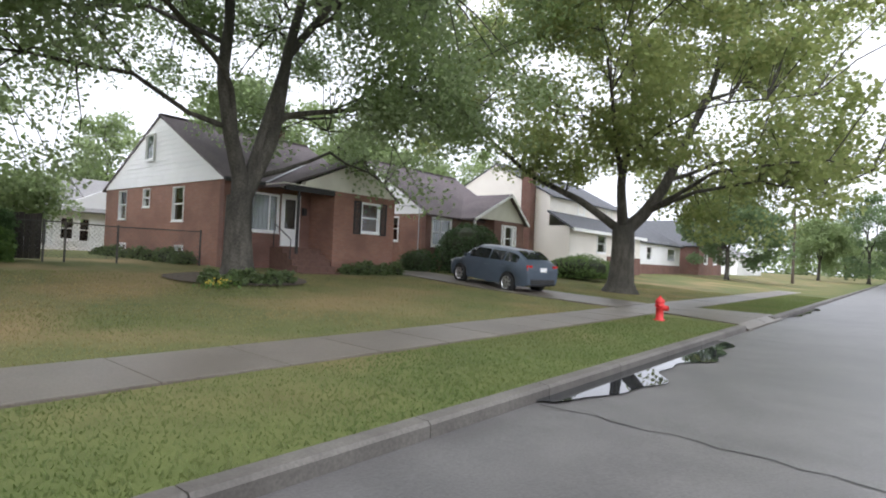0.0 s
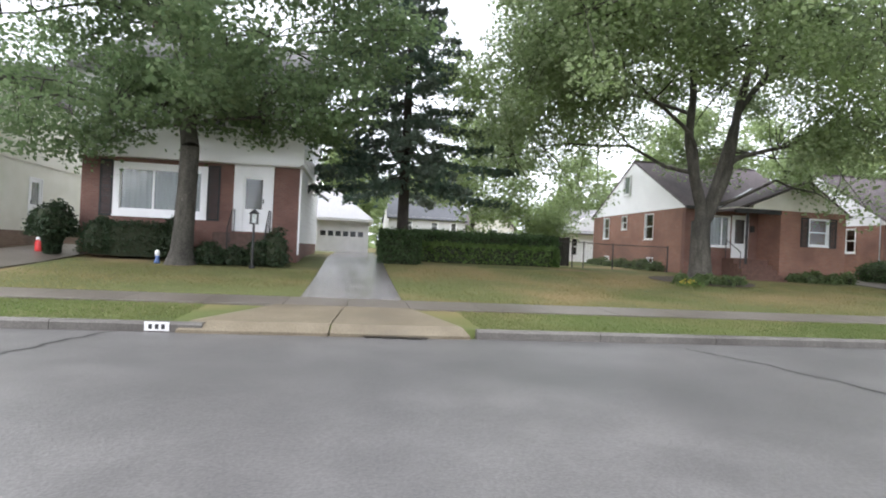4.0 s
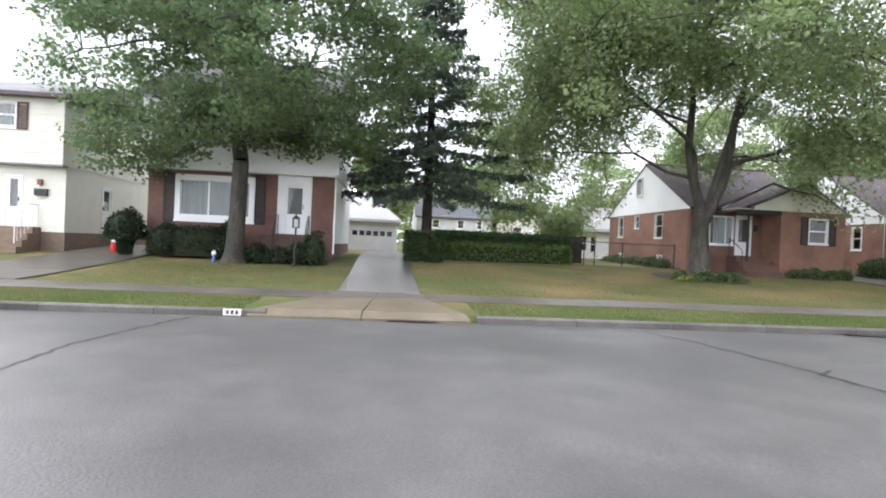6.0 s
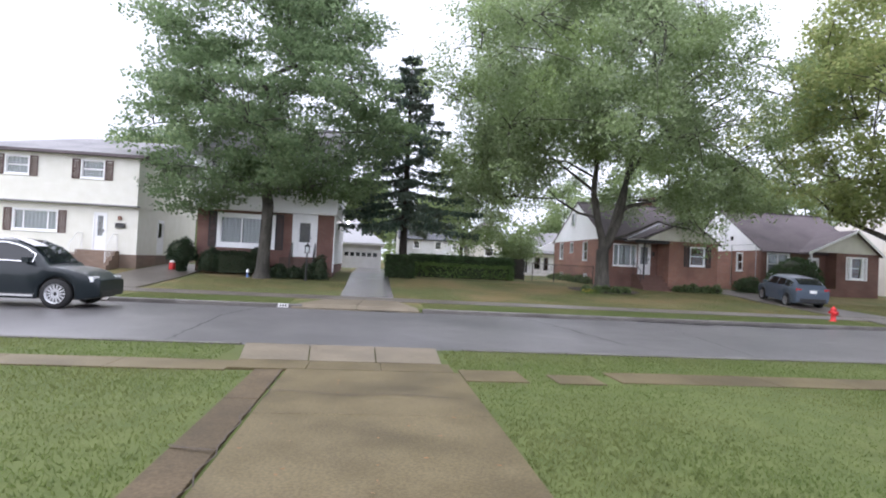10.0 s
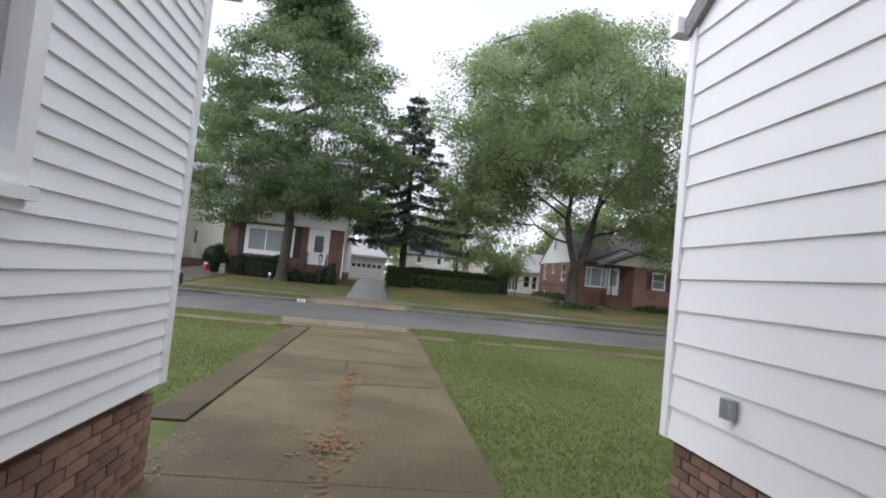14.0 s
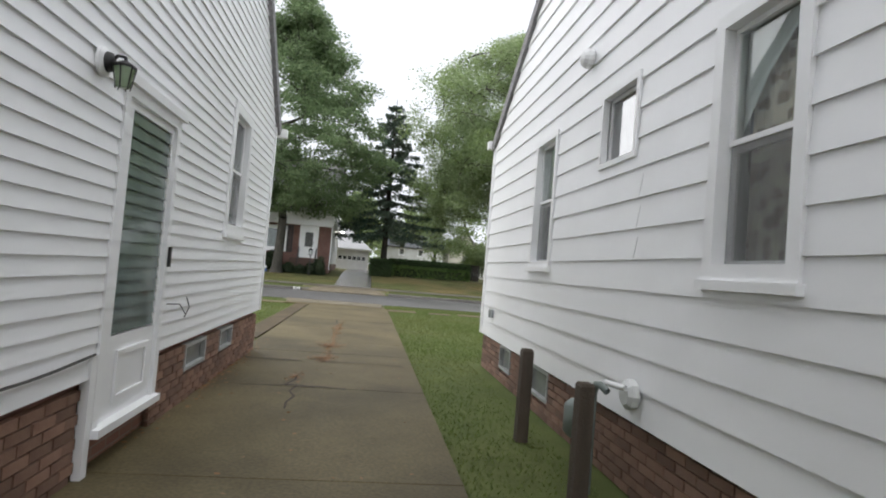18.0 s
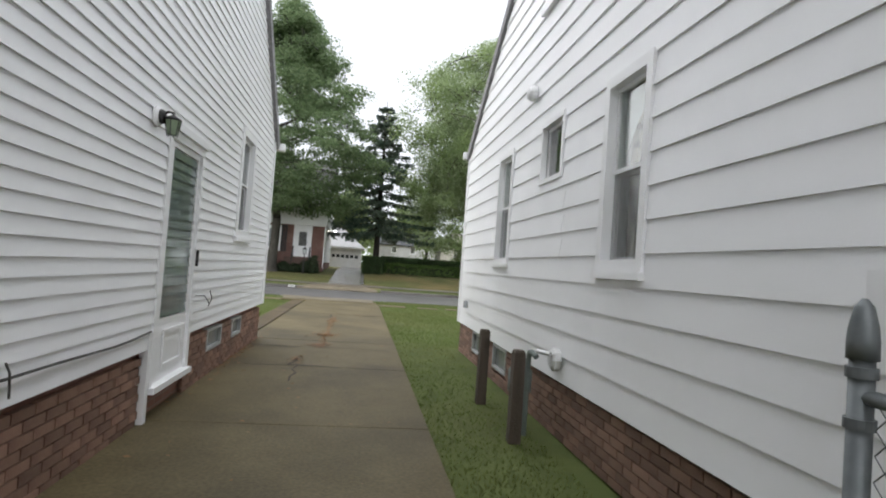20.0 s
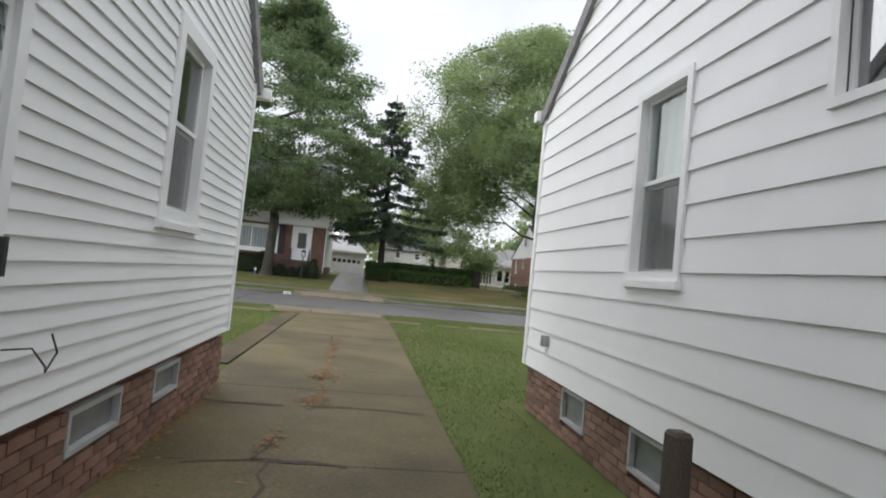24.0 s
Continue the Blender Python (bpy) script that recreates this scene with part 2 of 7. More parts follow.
M_COATED = glass_material("mirror coated pane", (0.6, 0.62, 0.62), 0.36)
M_DARKGLASS = glass_material("screened window glass", (0.6, 0.62, 0.62))
M_ROOM = varied("dim room plaster", (0.30, 0.29, 0.27), (0.36, 0.345, 0.32), 2, 0.9, bumps=0)
def screen_material():
    """Fine grey wire gauze, half open."""
    m = material("insect screen gauze", (0.24, 0.245, 0.245), 0.8, spec=0.2)
    n, l, b = nodes_of(m)
    out = next(q for q in n if q.type == "OUTPUT_MATERIAL")
    clear, mix = n.new("ShaderNodeBsdfTransparent"), n.new("ShaderNodeMixShader")
    mix.inputs[0].default_value = 0.28
    l.new(clear.outputs[0], mix.inputs[1])
    l.new(b.outputs[0], mix.inputs[2])
    l.new(mix.outputs[0], out.inputs[0])
    return m


M_SCREEN = screen_material()
M_CURTAIN = varied("pale curtain cloth", (0.62, 0.63, 0.62), (0.70, 0.71, 0.70), 6, 0.9, stretch=(6, 6, 0.3))
# M_CURTAIN's cloth again, with the dimness behind the panes put into its colour
M_DIMCURTAIN = varied("dim sheer curtain cloth", (0.15, 0.16, 0.16), (0.24, 0.25, 0.25), 6, 0.9, stretch=(6, 6, 0.3))
M_SHUTTER = varied("black shutter paint", (0.022, 0.022, 0.024), (0.035, 0.035, 0.037), 5, 0.6)
M_BLACK = varied("black painted metal", (0.015, 0.015, 0.015), (0.03, 0.03, 0.03), 8, 0.45)
M_STEEL = varied("galvanised steel", (0.34, 0.36, 0.37), (0.46, 0.47, 0.48), 9, 0.42, metal=0.9, bumps=0.05)
M_RED = varied("hydrant red paint", (0.62, 0.03, 0.03), (0.5, 0.025, 0.025), 6, 0.5)
M_EARTH = varied("mulched bed soil", (0.06, 0.045, 0.032), (0.10, 0.078, 0.055), 9, 0.95, bumps=0.8, fine=30)


# ---- mesh helpers ----
def thing(name, at, label, category, group="", kind=""):
    ob = new(name)
    ob.location = at
    ob.empty_display_size = 0.2
    return tagged(ob, label, category, group, kind)


def mesh_of(name, verts, faces, mat, smooth=False):
    me = bpy.data.meshes.new(name)
    verts = np.asarray(verts, dtype=np.float32).reshape(-1, 3)
    if isinstance(faces, np.ndarray):
        k, w = faces.shape
        me.vertices.add(len(verts))
        me.vertices.foreach_set("co", verts.ravel())
        me.loops.add(k * w)
        me.loops.foreach_set("vertex_index", faces.ravel().astype(np.int32))
        me.polygons.add(k)
        me.polygons.foreach_set("loop_start", np.arange(0, k * w, w, dtype=np.int32))
        me.update(calc_edges=True)
    else:
        me.from_pydata([tuple(map(float, v)) for v in verts], [], faces)
    for m in mat if isinstance(mat, (list, tuple)) else [mat]:
        me.materials.append(m)
    if smooth:
        me.polygons.foreach_set("use_smooth", np.ones(len(me.polygons), dtype=bool))
    me.update()
    return me


def offset_of(parent):
    """The place of a parent chain in the world, while all turns are zero."""
    v = Vector((0, 0, 0))
    while parent:
        v += parent.location
        parent = parent.parent
    return v


def part(name, geo, mat, parent=None, label="", smooth=False):
    """Links geometry given in world metres as one mesh object under a thing or a part. geo: a mesh, a bmesh, or (verts, faces)."""
    if isinstance(geo, bmesh.types.BMesh):
        me = bpy.data.meshes.new(name)
        geo.to_mesh(me)
        geo.free()
        me.materials.append(mat)
        if smooth:
            me.polygons.foreach_set("use_smooth", np.ones(len(me.polygons), dtype=bool))
    elif isinstance(geo, tuple):
        me = mesh_of(name, geo[0], geo[1], mat, smooth)
    else:
        me = geo
    ob = new(name, me)
    if parent:
        ob.parent = parent
        if parent.type == "MESH" or parent.parent is None:
            ob.location = -offset_of(parent)
    return tagged(ob, label)


def boxes(*bs):
    """Verts and faces of boxes (x0, x1, y0, y1, z0, z1)."""
    vs, fs = [], []
    for x0, x1, y0, y1, z0, z1 in bs:
        x0, x1, y0, y1, z0, z1 = min(x0, x1), max(x0, x1), min(y0, y1), max(y0, y1), min(z0, z1), max(z0, z1)
        k = len(vs)
        vs += [(x0, y0, z0), (x1, y0, z0), (x1, y1, z0), (x0, y1, z0), (x0, y0, z1), (x1, y0, z1), (x1, y1, z1), (x0, y1, z1)]
        fs += [tuple(k + i for i in f) for f in ((3, 2, 1, 0), (4, 5, 6, 7), (0, 1, 5, 4), (1, 2, 6, 5), (2, 3, 7, 6), (3, 0, 4, 7))]
    return vs, fs


def prism(outline, axis, c0, c1):
    """A polygon (a, z) pushed along x or y from c0 to c1; axis names the direction of the push."""
    n = len(outline)
    vs = [((c, a, z) if axis == "x" else (a, c, z)) for c in (c0, c1) for a, z in outline]
    fs = [tuple(range(n - 1, -1, -1)), tuple(range(n, 2 * n))] + [(i, (i + 1) % n, n + (i + 1) % n, n + i) for i in range(n)]
    return vs, fs


def slab(corners, thick):
    """A roof slab: the quad given (its top), with a thickness below."""
    p = [Vector(c) for c in corners]
    nrm = (p[1] - p[0]).cross(p[2] - p[0]).normalized()
    if nrm.z < 0:
        nrm = -nrm
    n = len(p)
    vs = [tuple(v) for v in p] + [tuple(v - nrm * thick) for v in p]
    return vs, [tuple(range(n)), tuple(range(2 * n - 1, n - 1, -1))] + [(i, n + i, n + (i + 1) % n, (i + 1) % n) for i in range(n)]


def merged(*geos):
    vs, fs = [], []
    for v, f in geos:
        k = len(vs)
        vs += [tuple(q) for q in v]
        fs += [tuple(k + i for i in q) for q in f]
    return vs, fs


def wall(axis, c0, c1, a0, a1, z0, z1, holes=()):
    """One connected wall between c0 and c1 in depth, from a0 to a1 along it, with openings (a0, a1, z0, z1) right through it."""
    us = sorted({a0, a1, *[min(max(h[k], a0), a1) for h in holes for k in (0, 1)]})
    ws = sorted({z0, z1, *[min(max(h[k], z0), z1) for h in holes for k in (2, 3)]})

    def solid(i, j):
        if not (0 <= i < len(us) - 1 and 0 <= j < len(ws) - 1):
            return False
        u, w = (us[i] + us[i + 1]) / 2, (ws[j] + ws[j + 1]) / 2
        return not any(h[0] < u < h[1] and h[2] < w < h[3] for h in holes)
    index, vs, fs = {}, [], []

    def v(k, i, j):
        if (k, i, j) not in index:
            index[k, i, j] = len(vs)
            c = (c0, c1)[k]
            vs.append((c, us[i], ws[j]) if axis == "x" else (us[i], c, ws[j]))
        return index[k, i, j]
    for i in range(len(us) - 1):
        for j in range(len(ws) - 1):
            if not solid(i, j):
                continue
            fs += [(v(0, i, j), v(0, i + 1, j), v(0, i + 1, j + 1), v(0, i, j + 1)), (v(1, i, j + 1), v(1, i + 1, j + 1), v(1, i + 1, j), v(1, i, j))]
            for di, dj, p, q in ((-1, 0, (i, j), (i, j + 1)), (1, 0, (i + 1, j + 1), (i + 1, j)), (0, -1, (i + 1, j), (i, j)), (0, 1, (i, j + 1), (i + 1, j + 1))):
                if not solid(i + di, j + dj):
                    fs.append((v(0, *p), v(0, *q), v(1, *q), v(1, *p)))
    return vs, fs


def ring(axis, o, i, a0, a1, z0, z1, t, top=None, low=None):
    """A rectangular frame in one piece; t: the width of its members."""
    return wall(axis, o, i, a0, a1, z0, z1, [(a0 + t, a1 - t, z0 + (t if low is None else low), z1 - (t if top is None else top))])


def ab(axis, c0, c1, a0, a1, z0, z1):
    return (c0, c1, a0, a1, z0, z1) if axis == "x" else (a0, a1, c0, c1, z0, z1)


def window(parent, axis, c, out, a0, a1, z0, z1, casing=0.09, mid=True, mullions=(), glass=None, sill=True, curtain=None, depth=0.1, frame_mat=None, screened=False):
    """A window in the wall face at c whose outside lies towards out (+1 or -1): casing, sashes, panes and sill."""
    fm = frame_mat or M_TRIM
    zs = z0
    z0 += 0.05 if sill else 0
    o, i = c + out * 0.035, c - out * depth
    w = part("window", ring(axis, o, i, a0, a1, z0, z1, casing), fm, parent)
    b0, b1, y0, y1 = a0 + casing, a1 - casing, z0 + casing, z1 - casing
    bars = [b0, *mullions, b1]
    for p, q in zip(bars, bars[1:]):
        rails = [(y0, y1)] if not mid else [((y0 + y1) / 2, y1), (y0, (y0 + y1) / 2)]
        for k, (r, s) in enumerate(rails):
            d0 = c - out * (0.03 + 0.03 * k)
            d1 = d0 - out * 0.03
            t = 0.03
            part("sash", ring(axis, d0, d1, p, q, r, s, t), fm, w)
            g = (d0 + d1) / 2
            pane = part("pane", boxes(ab(axis, g, g - out * 0.004, p + t, q - t, r + t, s - t)), glass if (glass and k == len(rails) - 1) else M_GLASS, w)
            pane.visible_shadow = False
    if screened:
        part("insect_screen", boxes(ab(axis, c - out * 0.036, c - out * 0.038, b0 + 0.012, b1 - 0.012, y0 + 0.012, (y0 + y1) / 2 + 0.01)), M_SCREEN, w, "grey insect screen")
    if sill:
        part("sill", boxes(ab(axis, c + out * 0.06, c - out * 0.02, a0 - 0.02, a1 + 0.02, zs, z0)), fm, w)
    if curtain:
        part("curtain", folds(axis, c - out * 0.13, b0, b1, y0, y1), curtain, w)
    return w


def folds(axis, c, a0, a1, z0, z1, n=None):
    """A hanging cloth with vertical folds."""
    n = n or max(6, int((a1 - a0) / 0.05))
    vs, fs = [], []
    for k in range(n + 1):
        a = a0 + (a1 - a0) * k / n
        d = c + 0.018 * math.sin(k * 1.7) + 0.01 * math.sin(k * 0.6)
        for z in (z0, z1):
            vs.append((d, a, z) if axis == "x" else (a, d, z))
    fs = [(2 * k, 2 * k + 2, 2 * k + 3, 2 * k + 1) for k in range(n)]
    return vs, fs


def tube(pts, radii, sides=7):
    """A tapered tube along points."""
    pts = np.asarray(pts, float)
    n = len(pts)
    d = np.gradient(pts, axis=0)
    d /= np.linalg.norm(d, axis=1)[:, None] + 1e-9
    ref = np.where(np.abs(d[:, 2:3]) > 0.9, np.array([[1.0, 0, 0]]), np.array([[0, 0, 1.0]]))
    u = np.cross(d, ref)
    u /= np.linalg.norm(u, axis=1)[:, None] + 1e-9
    for k in range(1, n):
        if np.dot(u[k], u[k - 1]) < 0:
            u[k] = -u[k]
    v = np.cross(d, u)
    a = np.linspace(0, 2 * np.pi, sides, endpoint=False)
    r = np.asarray(radii, float)[:, None, None]
    ring = pts[:, None] + r * (np.cos(a)[None, :, None] * u[:, None] + np.sin(a)[None, :, None] * v[:, None])
    i, j = np.meshgrid(np.arange(n - 1), np.arange(sides), indexing="ij")
    q = np.stack([i * sides + j, i * sides + (j + 1) % sides, (i + 1) * sides + (j + 1) % sides, (i + 1) * sides + j], -1).reshape(-1, 4)
    return ring.reshape(-1, 3), q


def joined(tubes):
    vs, fs, k = [], [], 0
    for v, f in tubes:
        vs.append(v)
        fs.append(f + k)
        k += len(v)
    return np.concatenate(vs), np.concatenate(fs)


def leaves_at(centres, size, rng, droop=0.3, long=1.3):
    """Small folded leaves at the points given: each two triangles along its midrib."""
    n = len(centres)
    d = rng.normal(size=(n, 3))
    d[:, 2] = d[:, 2] * 0.5 - droop
    d /= np.linalg.norm(d, axis=1)[:, None]
    s = rng.normal(size=(n, 3))
    s -= (s * d).sum(1)[:, None] * d
    s /= np.linalg.norm(s, axis=1)[:, None] + 1e-9
    up = np.cross(d, s)
    L = (size * rng.uniform(0.7, 1.3, n))[:, None]
    c = np.asarray(centres)
    a, b = c - d * L * long / 2, c + d * L * long / 2
    l, r = c + s * L * 0.5 + up * L * 0.15, c - s * L * 0.5 + up * L * 0.15
    vs = np.stack([a, l, b, r], 1).reshape(-1, 3)
    return vs, np.arange(4 * n).reshape(n, 4)


# ---- ground, road, kerbs and pavements ----
PROFILE = [(-700, 2.0), (-90, 1.3), (-36, 1.05), (-24, 0.97), (-20, 0.96), (-12, 0.84), (-9, 0.66), (-6, 0.44), (-1.8, 0.22), (0.5, 0.17), (2.65, 0.13),
           (11.54, 0.13), (15, 0.15), (30, 0.15), (90, 0.2), (700, 1.0)]


def gz(x):
    for (a, p), (b, q) in zip(PROFILE, PROFILE[1:]):
        if a <= x <= b:
            return p + (q - p) * (x - a) / (b - a)
    return 0.2


def ground_sheet():
    xs = sorted({-700, -300, -150, -90, -60, -45, *np.arange(-36, 2.6, 0.7).round(2), 2.65, 2.7, 11.49, 11.54, *np.arange(12.2, 40, 0.9).round(2), 60, 90, 200, 700})
    ys = sorted({-700, -300, -120, -60, *np.arange(-40, 60, 1.1).round(2), 70, 90, 130, 200, 400, 900})
    vs = []
    for y in ys:
        for x in xs:
            z = gz(x)
            if 2.65 < x < 11.54:
                z = -0.25
            elif -40 < x < 36:
                z += 0.018 * noise.noise((x * 0.35, y * 0.35, 0)) - 0.012
            vs.append((x, y, z))
    n = len(xs)
    fs = np.array([(j * n + i, j * n + i + 1, (j + 1) * n + i + 1, (j + 1) * n + i) for j in range(len(ys) - 1) for i in range(n - 1)])
    return mesh_of("ground", vs, fs, M_GRASS, True)


tagged(new("ground", ground_sheet()), "patchy mown lawn with dry brown areas", "lawn", kind="structure")


def road_sheet():
    xs = np.linspace(2.75, 11.44, 13)
    ys = np.concatenate([[-400, -120, -60], np.arange(-40, 80, 2.0), [100, 150, 250, 600]])
    vs = [(x, y, 0.055 * (1 - ((x - 7.1) / 4.35) ** 2)) for y in ys for x in xs]
    n = len(xs)
    fs = np.array([(j * n + i, j * n + i + 1, (j + 1) * n + i + 1, (j + 1) * n + i) for j in range(len(ys) - 1) for i in range(n - 1)])
    return mesh_of("road", vs, fs, M_ROAD, True)


tagged(new("road", road_sheet()), "worn damp grey street with tarred cracks", "road", kind="structure")


def tree(name, base, top, radius, low, trunk, leaf_mat, bark_mat, seed, label, clumps=240, per=200, leaf=0.14, fork=None, shape="round", limbs=14, lean=(0, 0), spread=(0.62, 0.4), category="tree", group="", stems=(), gaps=-0.12, keep=None, boughs=()):
    """A tree: a flared, tapered trunk, limbs that curve out to clumps of small leaves within an uneven crown."""
    rng = np.random.default_rng(seed)
    bx, by, bz = base
    H = top - bz
    t = thing(name, base, label, category, group)

    def envelope(h):
        """Crown radius at height fraction h from the crown's foot (0) to its top (1)."""
        if shape == "cone":
            return 0.35 + 0.75 * h / 0.25 if h < 0.25 else max(0.05, 1.1 - 1.05 * ((h - 0.25) / 0.75) ** 1.25)
        return max(0.08, 1 - abs(2 * h - 0.8) ** 3 / 1.75)
    cz0 = low
    pts = []
    ang = rng.uniform(0, 6.28, 6)
    while len(pts) < clumps:
        h = rng.uniform(0, 1)
        a = rng.uniform(0, 2 * np.pi)
        r = rng.uniform(0.12, 1) ** 0.55
        wob = 1 + 0.16 * math.sin(3 * a + ang[0] + 5 * h) + 0.12 * math.sin(5 * a + ang[1] - 9 * h)
        R = radius * envelope(h) * wob * r
        if rng.uniform() > 0.35 + 0.65 * envelope(h):
            continue
        if shape == "round" and h < 0.28 and r < 0.5:
            continue
        if noise.noise((R * math.cos(a) * 0.33 + seed * 7, R * math.sin(a) * 0.33, h * (top - cz0) * 0.42)) < gaps:
            continue
        zz = cz0 + 0.09 * radius * math.sin(4 * a + ang[2]) * (1 - h) + h * (top - cz0) - (0.24 * radius * r * r * (1 - h) ** 2 if shape == "round" else 0.22 * radius * r * r)
        at = (bx + lean[0] * h + R * math.cos(a), by + lean[1] * h + R * math.sin(a), max(zz, low - 1.5))
        if keep and not keep(*at):
            continue
        pts.append(at)
    for x0, x1, y0, y1, z0, z1, n in boughs:         # low hanging boughs
        pts += [(rng.uniform(x0, x1), rng.uniform(y0, y1), z0 + (z1 - z0) * rng.uniform(0, 1) ** 1.2 + 0.35 * math.sin(2.1 * k)) for k in range(n)]
    pts = np.array(pts)
    # skeleton
    tubes, nodes = [], []
    fz = fork or (bz + 0.35 * H)

    def run(p, q, r0, r1, sag=0.15, n=7, keep=True):
        p, q = np.array(p, float), np.array(q, float)
        s = np.linspace(0, 1, n)[:, None]
        c = p + (q - p) * s
        c[:, 2] += np.linalg.norm(q - p) * sag * np.sin(np.pi * s[:, 0])
        c[1:-1] += rng.normal(size=(n - 2, 3)) * np.linalg.norm(q - p) * 0.02
        rad = np.linspace(r0, r1, n)
        tubes.append(tube(c, rad, 8 if r0 > 0.12 else 5))
        if keep:
            nodes.extend((c[k], rad[k]) for k in range(1, n))
        return c
    flare = [(bz - 0.15, 1.75), (bz + 0.12, 1.4), (bz + 0.4, 1.12), (bz + 1.0, 1.0), ((bz + 1 + fz) / 2, 0.94), (fz, 0.9)]
    cx = lambda z: (bx + 0.06 * math.sin(z * 0.8 + seed), by + 0.06 * math.cos(z * 0.7 + seed), z)
    tubes.append(tube([cx(z) for z, k in flare], [trunk * k for z, k in flare], 14))
    foot = np.array(cx(fz))
    if shape == "cone":
        tip = (bx + lean[0], by + lean[1], top - 0.8)
        c = run(foot, tip, trunk * 0.9, 0.03, 0, 16)
    elif stems:
        for rad, way in stems:
            p = [foot - (0, 0, 0.3)] + [np.array(base) * (1, 1, 0) + q for q in way]
            p = np.array(p)
            q = np.linspace(0, len(p) - 1, 6 * len(p))
            c = np.stack([np.interp(q, np.arange(len(p)), p[:, k]) for k in range(3)], 1)
            c[1:-1] = (c[:-2] + 2 * c[1:-1] + c[2:]) / 4
            rr = rad * np.linspace(1, 0.16, len(c)) ** 0.8
            tubes.append(tube(c, rr, 9))
            nodes.extend((c[k], rr[k]) for k in range(2, len(c)))
    else:
        for k in range(3):
            a = 2 * np.pi * k / 3 + seed
            q = foot + np.array([math.cos(a) * radius * 0.3, math.sin(a) * radius * 0.3, (top - fz) * (0.62 + 0.12 * k)])
            run(foot - (0, 0, 0.15), q, trunk * (0.66 - 0.06 * k), trunk * 0.14, -0.05, 11)
    order = np.argsort(-np.hypot(pts[:, 0] - bx, pts[:, 1] - by))
    chosen = [pts[i] for i in order[:: max(1, len(order) // (limbs * 2))]][: limbs * 2]
    for q in chosen:
        arr = np.array([n[0] for n in nodes])
        rr = np.array([n[1] for n in nodes])
        low_ok = arr[:, 2] < q[2] - 0.08 * np.hypot(q[0] - bx, q[1] - by) if shape != "cone" else arr[:, 2] < q[2] + 0.8
        d = np.linalg.norm(arr - q, axis=1) + np.where(low_ok, 0, 50) + np.where(rr < 0.05, 3, 0)
        k = int(np.argmin(d))
        run(arr[k], q, min(rr[k] * 0.6, trunk * 0.22), 0.018, 0.12 if shape != "cone" else 0.04, 7)
    arr = np.array([n[0] for n in nodes])
    for q in pts:
        k = int(np.argmin(np.linalg.norm(arr - q, axis=1)))
        if np.linalg.norm(arr[k] - q) > 0.25:
            run(arr[k], q, 0.028, 0.007, 0.06, 4, False)
    part("trunk", joined(tubes), bark_mat, t, smooth=True)
    n = len(pts) * per
    who = np.repeat(np.arange(len(pts)), per)
    size = rng.uniform(0.7, 1.3, len(pts))[who][:, None]
    off = rng.normal(size=(n, 3))
    off *= (rng.uniform(0, 1, n) ** 0.45 * 1.75 / (np.linalg.norm(off, axis=1) + 1e-9))[:, None] * np.array([spread[0], spread[0], spread[1]]) * size
    part("crown", leaves_at(pts[who] + off, leaf, rng), leaf_mat, t)
    return t


def conifer(name, base, top, radius, low, trunk, seed, label):
    """A spruce: whorls of drooping boughs hung with short needled twigs."""
    rng = np.random.default_rng(seed)
    bx, by, bz = base
    t = thing(name, base, label, "tree")
    tubes = [tube([(bx, by, bz - 0.1), (bx, by, bz + 0.3), (bx + 0.05, by, (bz + top) / 2), (bx, by, top)], [trunk * 1.3, trunk, trunk * 0.6, 0.02], 10)]
    cs = []
    z = low
    while z < top - 0.2:
        h = (z - low) / (top - low)
        R = radius * (1 - h) ** 0.85 * (0.85 if h < 0.1 else 1.0)
        for a in np.arange(0, 2 * np.pi, 2 * np.pi / 6) + rng.uniform(0, 6):
            if rng.uniform() < 0.15:
                continue
            L = R * rng.uniform(0.65, 1.12) + 0.1
            s = np.linspace(0, 1, 6)
            p = np.stack([bx + np.cos(a) * L * s, by + np.sin(a) * L * s, z + (-0.32 * s + 0.18 * s * s) * L * (1.2 - h)], 1)
            tubes.append(tube(p, np.linspace(0.035, 0.008, 6), 4))
            m = int(22 + 66 * L)
            q = rng.uniform(0.15, 1, m) ** 0.8
            c = np.stack([np.interp(q, s, p[:, k]) for k in range(3)], 1)
            side = rng.normal(size=m) * 0.26 * (1.15 - q) * L ** 0.5
            c += np.stack([-np.sin(a) * side, np.cos(a) * side, -np.abs(rng.normal(size=m)) * 0.17], 1)
            cs.append(c)
        z += rng.uniform(0.42, 0.75)
    part("trunk", joined(tubes), M_DARKBARK, t, smooth=True)
    part("crown", leaves_at(np.concatenate(cs), 0.13, rng, 0.5, 2.2), M_NEEDLE, t)
    return t


